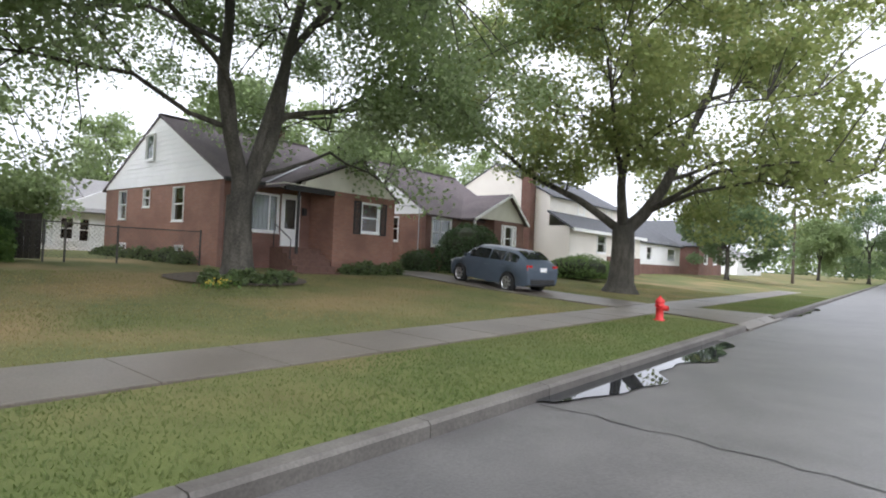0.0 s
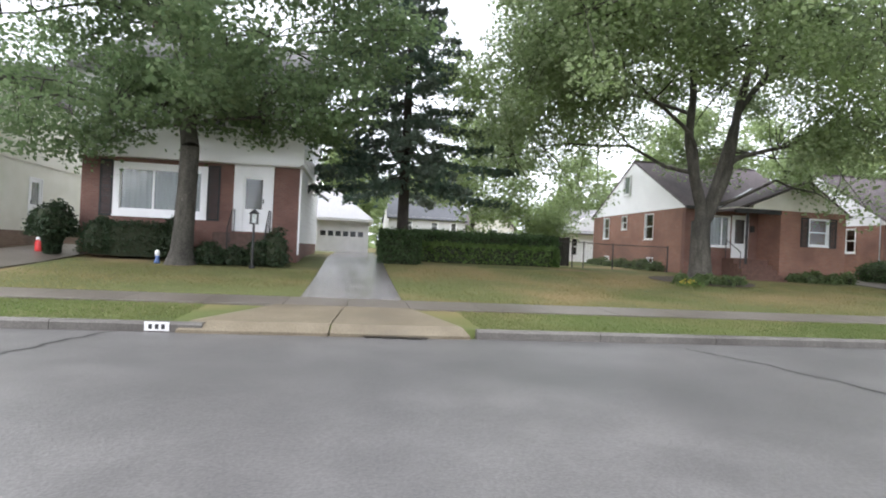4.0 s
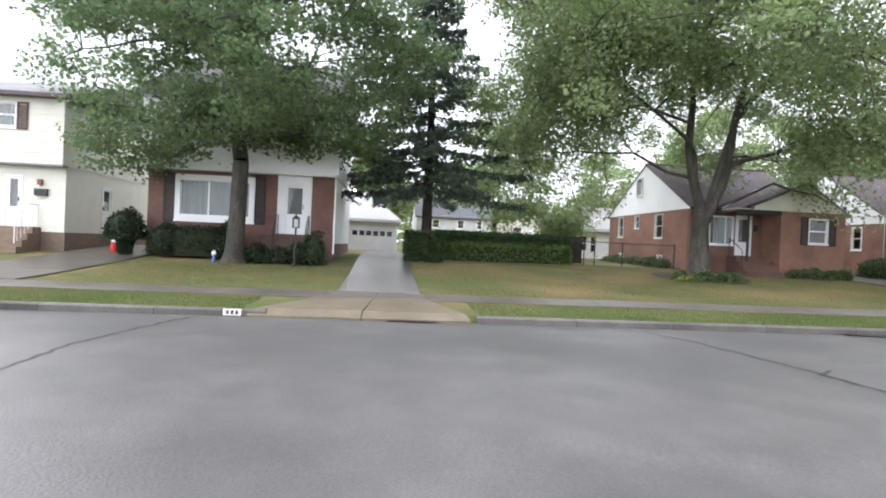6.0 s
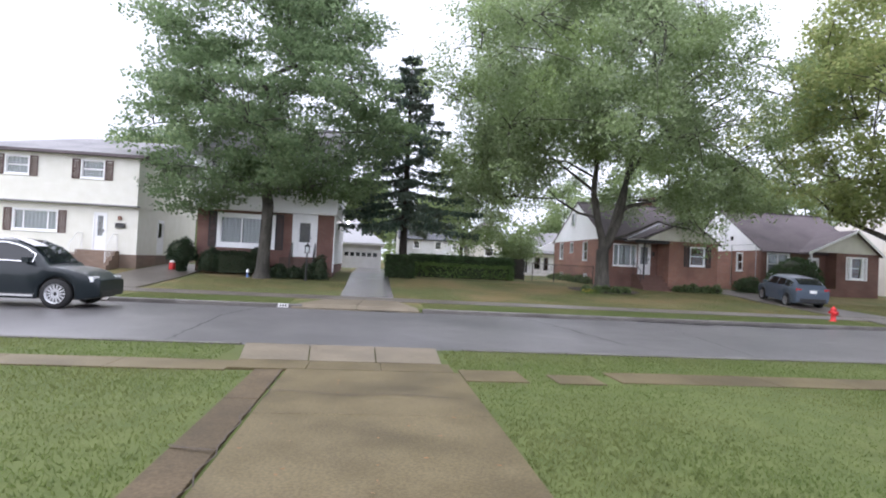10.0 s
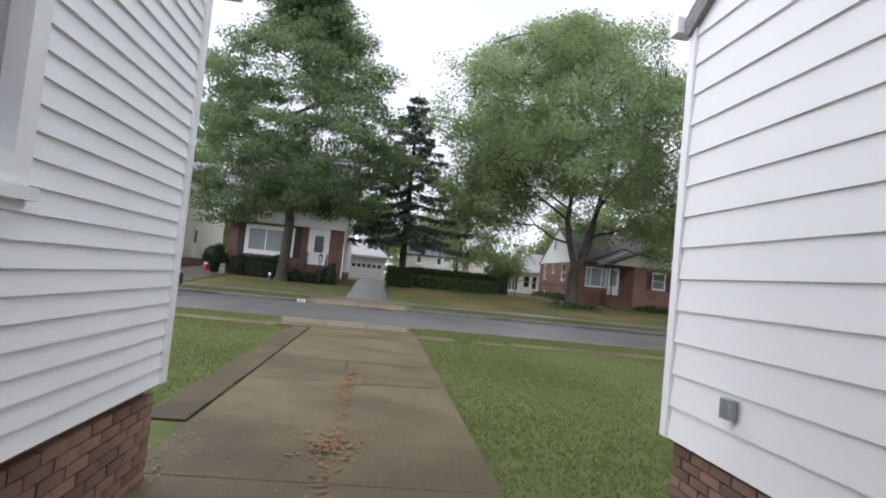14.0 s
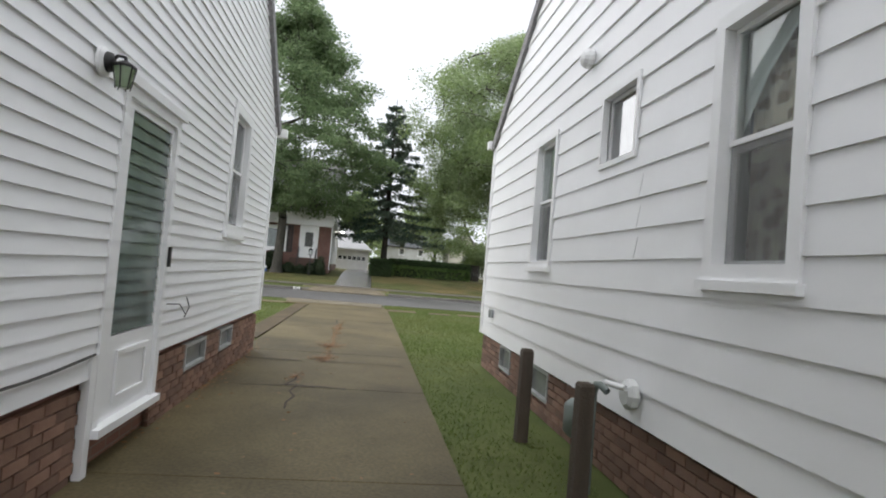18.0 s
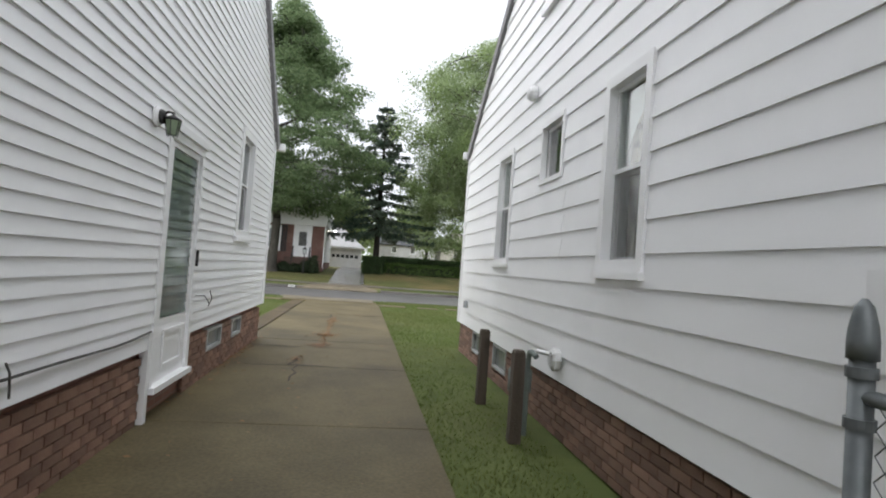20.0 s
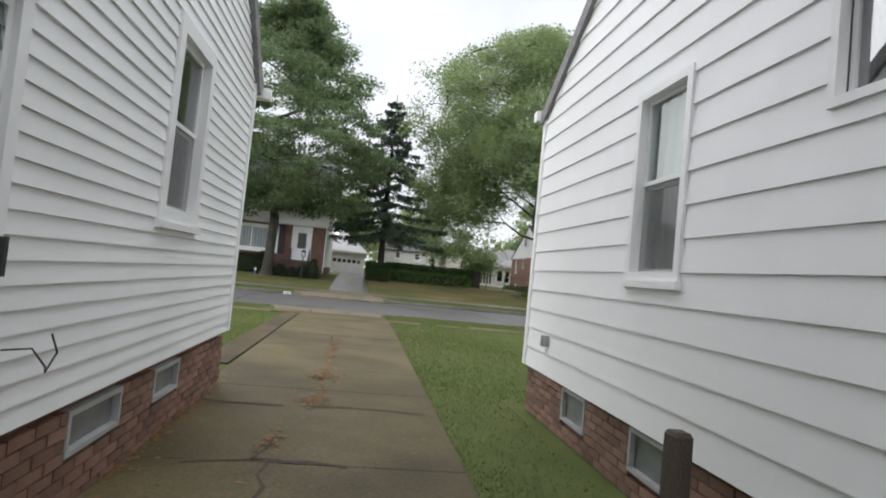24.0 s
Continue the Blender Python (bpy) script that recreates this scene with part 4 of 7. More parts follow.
def simple_house(name, label, x0, x1, y0, y1, zb, ze, zr, ridge, wall_mat, roof_mat, wins=(), base_mat=None, zbase=0.0, step=0.2, over=0.35, board_front=True, hip=False):
    """A plain house seen from the street: walls, lapped boards, roof, windows (face, a0, a1, z0, z1, shutters)."""
    h = thing(name, ((x0 + x1) / 2, (y0 + y1) / 2, zb), label, "house")
    cuts = [w[1:5] for w in wins if w[0] == "front"]
    part("front_wall", wall("x", x1, x1 - 0.2, y0, y1, zb - 0.3, ze, cuts), wall_mat, h)
    sides = {"left": (y0, y0 + 0.2, -1), "right": (y1 - 0.2, y1, 1)}
    for k, (p, q, out) in sides.items():
        part("side_wall", wall("y", p, q, x0, x1 - 0.2, zb - 0.3, ze, [w[1:5] for w in wins if w[0] == k]), wall_mat, h)
    part("rear_wall", boxes((x0, x0 + 0.2, y0 + 0.2, y1 - 0.2, zb - 0.3, ze)), wall_mat, h)
    part("inner_floor", boxes((x0 + 0.25, x1 - 0.25, y0 + 0.25, y1 - 0.25, zb + 0.5, zb + 0.6), (x0 + 0.25, x1 - 0.25, y0 + 0.25, y1 - 0.25, ze - 0.1, ze)), M_ROOM, h)
    if base_mat:
        part("foundation", boxes((x0 - 0.03, x1 + 0.04, y0 - 0.04, y1 + 0.04, zb - 0.4, zb + zbase)), base_mat, h)
    if hip:
        e, mx, my, k = over, (x0 + x1) / 2, (y0 + y1) / 2, min(x1 - x0, y1 - y0) / 2
        a, b = ((mx, y0 + k), (mx, y1 - k)) if ridge == "y" else ((x0 + k, my), (x1 - k, my))
        c = [(x0 - e, y0 - e, ze), (x1 + e, y0 - e, ze), (x1 + e, y1 + e, ze), (x0 - e, y1 + e, ze), (*a, zr), (*b, zr)]
        fs = [(0, 1, 4), (1, 2, 5, 4), (2, 3, 5), (3, 0, 4, 5), (3, 2, 1, 0)] if ridge == "y" else [(0, 1, 5, 4), (1, 2, 5), (2, 3, 4, 5), (3, 0, 4), (3, 2, 1, 0)]
        part("roof", (c, fs), roof_mat, h)
        part("fascia", boxes((x0 - e, x1 + e, y0 - e, y1 + e, ze - 0.14, ze - 0.004)), M_TRIM, h)
    elif ridge == "y":
        xm = (x0 + x1) / 2
        gable_roof_y(h, x0, xm, x1, y0 - 0.2, y1 + 0.2, ze, zr, roof_mat, over)
        for p, q in ((y0, y0 + 0.2), (y1 - 0.2, y1)):
            part("gable_wall", prism([(x0, ze), (x1, ze), (xm, zr - 0.1)], "y", p, q), wall_mat, h)
    else:
        ym = (y0 + y1) / 2
        for ye in (y0, y1):
            s = (zr - ze) / abs(ym - ye)
            yo = ye + (over if ye > ym else -over)
            part("roof_slope", slab([(x0 - 0.2, yo, ze - s * over), (x1 + 0.3, yo, ze - s * over), (x1 + 0.3, ym, zr), (x0 - 0.2, ym, zr)], 0.15), roof_mat, h)
        part("gable_wall", prism([(y0, ze), (y1, ze), (ym, zr - 0.1)], "x", x1 - 0.2, x1), wall_mat, h)
    if step:
        clapboards(h, "x", x1, 1, y0, y1, zb + zbase, ze, step, wall_mat, None, cuts)
    for w in wins:
        f, a, b, z0, z1 = w[:5]
        ax, c, out = {"front": ("x", x1, 1), "left": ("y", y0, -1), "right": ("y", y1, 1)}[f]
        window(h, ax, c, out, a, b, z0, z1)
        if len(w) > 5 and w[5]:
            louvre_shutter(h, ax, c + out * 0.02, out, a - 0.36, a - 0.02, z0, z1)
            louvre_shutter(h, ax, c + out * 0.02, out, b + 0.02, b + 0.36, z0, z1)
    return h


# ---- the two near houses beside the driveway ----
LEFT_WALL, RIGHT_WALL = -4.69, -1.345        # the faces of the two walls along the driveway


def near_left_house():
    h = thing("white_house", (30.0, -8.0, 0.15), "white clapboard house with brick foundation beside the driveway", "house")
    L, F, K, E = LEFT_WALL, 23.54, 0.75, 3.58
    holes = [(25.13, 26.0, 1.69, 3.13), (27.57, 28.56, 0.44, 2.5), (31.12, 32.0, 2.1, 3.4)]
    part("side_wall", wall("y", L, L - 0.2, F, 42, K, E, holes), M_WHITE, h)
    part("front_wall", boxes((F, F + 0.2, -13, L - 0.2, K, E), (41.8, 42, -13, L - 0.2, K, E), (F + 0.2, 41.8, -13, -12.8, K, E)), M_WHITE, h)
    rk = lambda z: (F + max(0, z - E) / 0.9, 42 - max(0, z - E) / 0.9)
    part("gable_wall", prism([(F, E), (42, E), (32.75, 11.9)], "y", L, L - 0.2), M_WHITE, h)
    clapboards(h, "y", L, 1, F, 42, K, 9.5, 0.1, M_WHITE, rk, holes)
    part("foundation", boxes((F + 0.05, 41.9, -12.9, L - 0.06, -0.2, K)), M_BRICK, h)
    part("corner_post", boxes((F - 0.03, F + 0.05, L - 0.05, L + 0.035, K, E)), M_TRIM, h)
    part("roof_slope", slab([(F - 0.16, L + 0.07, E - 0.13), (F - 0.16, -13.3, E - 0.13), (32.75, -13.3, 12.0), (32.75, L + 0.07, 12.0)], 0.15), M_SHINGLE2, h)
    part("roof_slope", slab([(42.4, L + 0.07, E - 0.34), (42.4, -13.3, E - 0.34), (32.75, -13.3, 12.0), (32.75, L + 0.12, 12.0)], 0.15), M_SHINGLE2, h)
    window(h, "y", L, 1, *holes[0], casing=0.1, screened=True)
    window(h, "y", L, 1, *holes[2], casing=0.1, screened=True)
    storm_door(h, "y", L, 1, *holes[1], (0.26, 0.975), 0.07, (0.03, 0.13), "white side door with green tinted jalousie slats", True)
    part("door_head", boxes((27.53, 28.6, L, L + 0.06, 2.5, 2.56)), M_TRIM, h)
    part("door_panel", ring("y", L + 0.002, L + 0.016, 27.76, 28.27, 0.53, 0.86, 0.04), M_TRIM, h)
    part("threshold", boxes((27.57, 28.56, L - 0.05, L + 0.07, 0.39, 0.44)), M_TRIM, h)
    part("base_trim", boxes((28.57, 28.64, L - 0.02, L + 0.03, 0.18, 0.88)), M_TRIM, h)
    part("inner_floor", boxes((F + 0.3, 41.7, -12.7, L - 0.3, 0.5, 0.6), (F + 0.3, 41.7, -12.7, L - 0.3, E - 0.1, E)), M_ROOM, h)
    return h


def near_right_house():
    h = thing("white_house", (30.0, 2.0, 0.15), "white aluminium sided house with brick foundation beside the driveway", "house")
    R, F, K = RIGHT_WALL, 23.53, 0.65
    holes = [(25.9, 26.62, 1.61, 3.06), (27.7, 28.36, 2.45, 3.07), (29.25, 29.95, 1.55, 3.03), (27.5, 28.2, 4.3, 5.3)]
    part("side_wall", wall("y", R, R + 0.2, F, 42, K, 3.6, holes), M_WHITE, h)
    part("front_wall", boxes((F, F + 0.2, R + 0.2, 7, K, 3.6), (41.8, 42, R + 0.2, 7, K, 3.6), (F + 0.2, 41.8, 6.8, 7, K, 3.6)), M_WHITE, h)
    rk = lambda z: (F + max(0, z - 3.6) / 0.68, 42 - max(0, z - 3.6) / 0.68)
    part("gable_wall", prism([(F, 3.6), (42, 3.6), (32.75, 9.75)], "y", R + 0.02, R + 0.2), M_WHITE, h)
    clapboards(h, "y", R, -1, F, 42, K, 8.5, 0.214, M_WHITE, rk, holes)
    part("foundation", boxes((F + 0.05, 41.9, R + 0.06, 6.9, -0.2, K)), M_BRICK, h)
    part("corner_post", boxes((F - 0.03, F + 0.05, R - 0.035, R + 0.05, K, 3.6)), M_TRIM, h)
    part("roof_slope", slab([(F - 0.1, R - 0.06, 3.57), (F - 0.1, 7.3, 3.57), (32.75, 7.3, 9.9), (32.75, R - 0.06, 9.9)], 0.15), M_SHINGLE2, h)
    part("roof_slope", slab([(42.4, R - 0.06, 3.32), (42.4, 7.3, 3.32), (32.75, 7.3, 9.9), (32.75, R - 0.06, 9.9)], 0.15), M_SHINGLE2, h)
    window(h, "y", R, -1, *holes[0], casing=0.06, screened=True)
    window(h, "y", R, -1, *holes[1], casing=0.045, mid=False, sill=False, depth=0.02, glass=M_COATED)
    window(h, "y", R, -1, *holes[3], casing=0.07)
    window(h, "y", R, -1, *holes[2], casing=0.08, screened=True)
    part("inner_floor", boxes((F + 0.3, 41.7, R + 0.3, 6.7, 0.5, 0.6), (F + 0.3, 41.7, R + 0.3, 6.7, 3.5, 3.6)), M_ROOM, h)
    return h


near_left_house()
near_right_house()


# ---- the other houses ----
def yellow_house():
    h = thing("cream_house", (-14, -20, 1.0), "cream sided two storey house with dark shutters and brown hipped roof", "house")
    F, O, L, R, B = -9.0, -8.65, -24.0, -15.9, -18.5
    low = [(-21.9, -19.75, 2.3, 3.45), (-18.05, -17.4, 1.5, 3.45)]
    up = [(-22.2, -21.05, 5.07, 6.08), (-18.65, -17.5, 5.07, 6.08)]
    part("front_wall", wall("x", F, F - 0.2, L, R, 1.35, 3.85, low), M_CREAM, h)
    part("side_wall", merged(wall("y", R, R - 0.2, B, F - 0.2, 1.35, 3.85, [(-12.6, -11.7, 1.4, 3.35)]), boxes((B, F - 0.2, L, L + 0.2, 1.35, 3.85), (B, B + 0.2, L + 0.2, R - 0.2, 1.35, 3.85))), M_CREAM, h)
    part("upper_wall", merged(wall("x", O, O - 0.2, L - 0.05, R + 0.05, 3.85, 6.45, up), boxes((B, O - 0.2, R - 0.15, R + 0.05, 3.85, 6.45), (B, O - 0.2, L - 0.05, L + 0.15, 3.85, 6.45), (B, B + 0.2, L + 0.15, R - 0.15, 3.85, 6.45))), M_CREAM, h)
    part("foundation", boxes((B, F + 0.03, L - 0.02, R + 0.03, 0.4, 1.35)), M_TANBRICK, h)
    part("floor_slab", boxes((B + 0.3, F - 0.3, L + 0.3, R - 0.3, 1.4, 1.48), (B + 0.3, O - 0.3, L + 0.3, R - 0.3, 3.9, 3.98), (B + 0.3, O - 0.3, L + 0.3, R - 0.3, 6.3, 6.4)), M_ROOM, h)
    clapboards(h, "x", F, 1, L, R, 1.35, 3.85, 0.2, M_CREAM, None, low)
    clapboards(h, "x", O, 1, L - 0.05, R + 0.05, 3.85, 6.45, 0.2, M_CREAM, None, up)
    part("jetty_trim", boxes((F, O + 0.03, L - 0.06, R + 0.06, 3.78, 3.85)), M_SHINGLE2, h)
    e = 0.4
    c = [(B - e, L - e, 6.4), (O + e, L - e, 6.4), (O + e, R + e, 6.4), (B - e, R + e, 6.4), (-13.6, L + 3.2, 8.0), (-13.6, R + e, 8.0)]
    part("roof", (c, [(0, 1, 4), (1, 2, 5, 4), (2, 3, 5), (3, 0, 4, 5), (3, 2, 1, 0)]), M_SHINGLE2, h)
    part("fascia", boxes((B - e, O + e + 0.02, L - e - 0.02, R + e + 0.02, 6.26, 6.396)), M_SHINGLE, h, "dark brown fascia and gutter")
    w = window(h, "x", F, 1, *low[0], casing=0.08, mid=False, mullions=(-21.4, -20.25), curtain=M_DIMCURTAIN)
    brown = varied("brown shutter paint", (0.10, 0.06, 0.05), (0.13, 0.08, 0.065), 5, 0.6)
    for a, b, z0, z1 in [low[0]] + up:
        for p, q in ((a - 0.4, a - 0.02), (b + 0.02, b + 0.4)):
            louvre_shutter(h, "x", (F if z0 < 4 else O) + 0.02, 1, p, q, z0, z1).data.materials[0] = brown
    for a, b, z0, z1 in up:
        window(h, "x", O, 1, a, b, z0, z1, casing=0.07, curtain=M_DIMCURTAIN)
    storm_door(h, "x", F, 1, -18.05, -17.4, 1.5, 3.45, (0.4, 0.94))
    storm_door(h, "y", R, 1, -12.6, -11.7, 1.4, 3.35, (0.5, 0.94))
    for k in range(4):
        part("step", boxes((F + 0.04, -7.55 - 0.3 * k, -18.6, -16.7, 0.55 + 0.24 * k, 0.55 + 0.24 * (k + 1))), M_TANBRICK, h)
    for y in (-18.5, -16.8):
        rail = [tube([(-8.9, y, 1.5), (-8.9, y, 2.35), (-8.4, y, 2.35), (-7.6, y, 1.75), (-7.6, y, 0.9)], [0.018] * 5, 5)]
        rail += [tube([(x, y, z), (x, y, z + 0.8)], [0.01] * 2, 4) for x, z in ((-8.75, 1.5), (-8.55, 1.5), (-8.35, 1.4), (-8.15, 1.25), (-7.95, 1.1), (-7.75, 1.0))]
        part("handrail", joined(rail), M_TRIM, h, "white wrought iron handrail")
    part("letterbox", boxes((F + 0.02, F + 0.14, -16.95, -16.5, 2.7, 2.95)), M_BLACK, h)
    part("porch_lamp", boxes((F + 0.02, F + 0.14, -16.85, -16.7, 3.1, 3.3)), M_BRICK, h)
    return h


def neighbour_bungalow():
    h = thing("brick_bungalow", (-18, 27, 0.9), "red brick bungalow with white sided gable and recessed porch", "house")
    F, L, R, B, E = -12.88, 22.4, 31.5, -22.3, 3.85
    part("front_wall", wall("x", F, F - 0.25, L, 27.9, 0.5, E, [(22.9, 24.8, 2.05, 3.65), (26.4, 27.3, 1.4, 3.45)]), M_BRICK2, h)
    part("wing_wall", merged(wall("x", F + 0.9, F + 0.65, 27.9, R, 0.5, E, [(29.1, 30.1, 2.0, 3.6)]), boxes((F - 0.25, F + 0.65, 27.9, 28.15, 0.5, E), (B, F + 0.65, R - 0.25, R, 0.5, E), (B, B + 0.25, L + 0.25, R - 0.25, 0.5, E))), M_BRICK2, h)
    part("side_wall", wall("y", L, L + 0.25, B, F - 0.25, 0.5, E, [(-15.4, -14.7, 2.25, 3.65), (-19.5, -18.8, 2.25, 3.65)]), M_BRICK, h)
    part("inner_floor", boxes((B + 0.3, F - 0.3, L + 0.3, R - 0.3, 1.3, 1.4), (B + 0.3, F - 0.3, L + 0.3, R - 0.3, E - 0.1, E)), M_ROOM, h)
    xr, zr = -17.4, 6.95
    for y0, y1 in ((L - 0.02, L + 0.2), (R - 0.2, R + 0.02)):
        part("gable_wall", prism([(B, E), (F, E), (xr, zr - 0.1)], "y", y0, y1), M_WHITE, h)
    clapboards(h, "y", L - 0.02, -1, B, F, E - 0.08, zr - 0.15, 0.2, M_WHITE, lambda z: (B + max(0, z - E) * (xr - B) / (zr - E), F + max(0, z - E) * (xr - F) / (zr - E)))
    gable_roof_y(h, B, xr, F, L - 0.08, R + 0.2, E + 0.08, zr, M_SHINGLE, thick=0.09)
    # front wing: a gable towards the street whose long slope reaches out over the porch
    ym, za, ye, yf, W = 29.4, 5.45, 25.3, 31.75, F + 0.92
    part("wing_gable", prism([(ye + 0.2, E - 0.03), (yf - 0.25, E - 0.03), (ym, za - 0.12)], "x", W - 0.25, W), M_BEIGE, h)
    part("wing_roof_slope", slab([(W + 0.25, ye, E - 0.1), (W + 0.25, ym, za), (-15.2, ym, za), (F - 0.35, ye, E - 0.1)], 0.13), M_SHINGLE, h)
    part("wing_roof_slope", slab([(W + 0.25, yf, E - 0.1), (W + 0.25, ym, za), (-15.2, ym, za), (F - 0.35, yf, E - 0.1)], 0.13), M_SHINGLE, h)
    part("verge_board", slab([(W + 0.27, ye, E - 0.1), (W + 0.27, ym, za), (W + 0.24, ym, za), (W + 0.24, ye, E - 0.1)], 0.16), M_TRIM, h)
    part("verge_board", slab([(W + 0.27, yf, E - 0.1), (W + 0.27, ym, za), (W + 0.24, ym, za), (W + 0.24, yf, E - 0.1)], 0.16), M_TRIM, h)
    part("porch_post", boxes((W - 0.17, W - 0.05, 25.8, 25.92, 1.3, E)), M_TRIM, h)
    part("porch_slab", boxes((F, W + 0.03, 25.6, 27.9, 0.5, 1.35)), M_BRICK2, h)
    # this grey curtain is added to make the front window's glass look dark
    window(h, "x", F, 1, 22.9, 24.8, 2.05, 3.65, mullions=(23.85,), curtain=M_DIMCURTAIN)
    window(h, "x", F + 0.9, 1, 29.1, 30.1, 2.0, 3.6)
    for p, q in ((28.7, 29.08), (30.12, 30.5)):
        louvre_shutter(h, "x", F + 0.9, 1, p, q, 2.0, 3.6).data.materials[0] = M_TRIM
    storm_door(h, "x", F, 1, 26.4, 27.3, 1.4, 3.45)
    for a in (-15.4, -19.5):
        window(h, "y", L, -1, a, a + 0.7, 2.25, 3.65, casing=0.06)
    part("service_mast", joined([tube([(-16.6, L - 0.1, 4.3), (-16.6, L - 0.1, 6.6)], [0.03] * 2, 6)] + [tube([(-16.6 - w, L - 0.1, z), (-16.6 + w, L - 0.1, z)], [0.015] * 2, 5) for z, w in ((5.3, 0.2), (5.9, 0.2), (6.4, 0.14))]), M_STEEL, h)
    part("wall_vent", boxes((-16.0, -15.8, L - 0.12, L, 4.55, 4.85)), M_BLACK, h)
    part("service_conduit", joined([tube([(-15.9, L - 0.06, 1.2), (-15.9, L - 0.06, 4.2), (-13.3, L - 0.06, 4.2), (-13.3, L - 0.06, 1.2)], [0.03] * 4, 6)]), M_STEEL, h)
    h.location, h.scale = (-17.6, 25.4, 0.87), (1.0, 0.85, 0.95)
    return h


def white_house():
    h = thing("white_house", (-17, 38.5, 0.9), "white two storey house with a lean-to front room and bay window", "house")
    F, L, R, B = -13.2, 33.4, 46.0, -22
    part("wall", boxes((F - 0.2, F, L, R, 0.4, 6.0), (B, F - 0.2, L, L + 0.2, 0.4, 6.0), (B, F - 0.2, R - 0.2, R, 0.4, 6.0), (B, B + 0.2, L + 0.2, R - 0.2, 0.4, 6.0)), M_WARMWHITE, h)
    clapboards(h, "y", L, -1, B, F, 0.9, 6.0, 0.22, M_WARMWHITE)
    gable_roof_y(h, B, -17.6, F, L - 0.06, R + 0.3, 6.0, 8.3, M_SHINGLE3, thick=0.08)
    for p, q in ((L, L + 0.2), (R - 0.2, R)):
        part("gable_wall", prism([(B, 6.0), (F, 6.0), (-17.6, 8.2)], "y", p, q), M_WARMWHITE, h)
    part("front_room_wall", merged(wall("x", -11.7, -11.9, L, R, 0.4, 3.75, [(37.6, 39.2, 2.2, 3.6), (40.2, 44.6, 2.2, 3.6)]), boxes((F, -11.9, L, L + 0.2, 0.4, 3.9), (F, -11.9, R - 0.2, R, 0.4, 3.9))), M_WARMWHITE, h)
    clapboards(h, "y", L, -1, F, -11.7, 0.9, 3.9, 0.22, M_WARMWHITE)
    part("lean_to_roof", slab([(-11.3, L - 0.3, 3.75), (-11.3, R + 0.3, 3.75), (F, R + 0.3, 4.9), (F, L - 0.3, 4.9)], 0.12), M_SHINGLE3, h)
    part("roof_trim", boxes((-11.32, -11.24, L - 0.3, R + 0.3, 3.55, 3.76)), M_TRIM, h)
    part("brick_apron", boxes((-11.9, -11.64, 39.4, R + 0.02, 0.4, 2.1)), M_BRICK2, h)
    window(h, "x", -11.7, 1, 37.6, 39.2, 2.2, 3.6)
    window(h, "x", -11.64, 1, 40.2, 44.6, 2.2, 3.6, mid=False, mullions=(41.5, 43.3), curtain=M_DIMCURTAIN)
    for y in (37.5, 42.5):
        window(h, "x", F, 1, y, y + 1.1, 4.95, 5.85)
    part("chimney", boxes((-15.0, -14.3, L - 0.7, L - 0.02, 0.4, 7.6)), M_BRICK2, h)
    part("inner_floor", boxes((B + 0.3, F - 0.3, L + 0.3, R - 0.3, 0.8, 0.9), (F, -12.0, L + 0.3, R - 0.3, 0.8, 0.9), (B + 0.3, F - 0.3, L + 0.3, R - 0.3, 3.9, 4.0)), M_ROOM, h)
    h.location = (-16.2, 38.9, 0.9)
    return h


def garage():
    g = thing("garage", (-27, -5.2, 0.97), "white garage with panelled overhead door and pale hipped roof", "garage")
    F, L, R, B = -24.0, -7.9, -2.95, -30.3
    part("front_wall", wall("x", F, F - 0.15, L, R, 0.7, 3.05, [(-5.98, -3.2, 0.9, 2.8)]), M_AGED, g)
    part("side_wall", boxes((B, F - 0.15, L, L + 0.15, 0.7, 3.05), (B, F - 0.15, R - 0.15, R, 0.7, 3.05), (B, B + 0.15, L + 0.15, R - 0.15, 0.7, 3.05)), M_AGED, g)
    e, z = 0.25, 3.03
    c = [(B - e, L - e, z), (F + e, L - e, z), (F + e, R + e, z), (B - e, R + e, z), (-27.2, L + 2.2, 5.1), (-27.2, R - 2.2, 5.1)]
    part("roof", (c, [(0, 1, 4), (1, 2, 5, 4), (2, 3, 5), (3, 0, 4, 5), (3, 2, 1, 0)]), M_PALEROOF, g)
    part("fascia", boxes((B - e, F + e + 0.01, L - e - 0.01, R + e + 0.01, z - 0.16, z - 0.004)), M_AGED, g)
    d = part("overhead_door", boxes((F - 0.1, F - 0.06, -5.98, -3.2, 0.9, 2.8)), M_AGED, g, "white panelled overhead garage door")
    for k in range(4):
        z0 = 0.92 + 0.47 * k
        if k == 2:
            for j in range(6):
                y = -5.93 + 0.453 * j
                part("door_light", boxes((F - 0.065, F - 0.045, y + 0.06, y + 0.38, z0 + 0.07, z0 + 0.38)), M_DARKPANE, d, "dark square pane")
        else:
            for j in range(6):
                y = -5.93 + 0.453 * j
                part("door_panel", boxes((F - 0.06, F - 0.045, y + 0.04, y + 0.41, z0 + 0.04, z0 + 0.41)), M_AGED, d)
    g.location.y -= 0.2
    return g


def car_glass():
    m = material("tinted car glass", (0.012, 0.015, 0.017), 0.04)
    return m


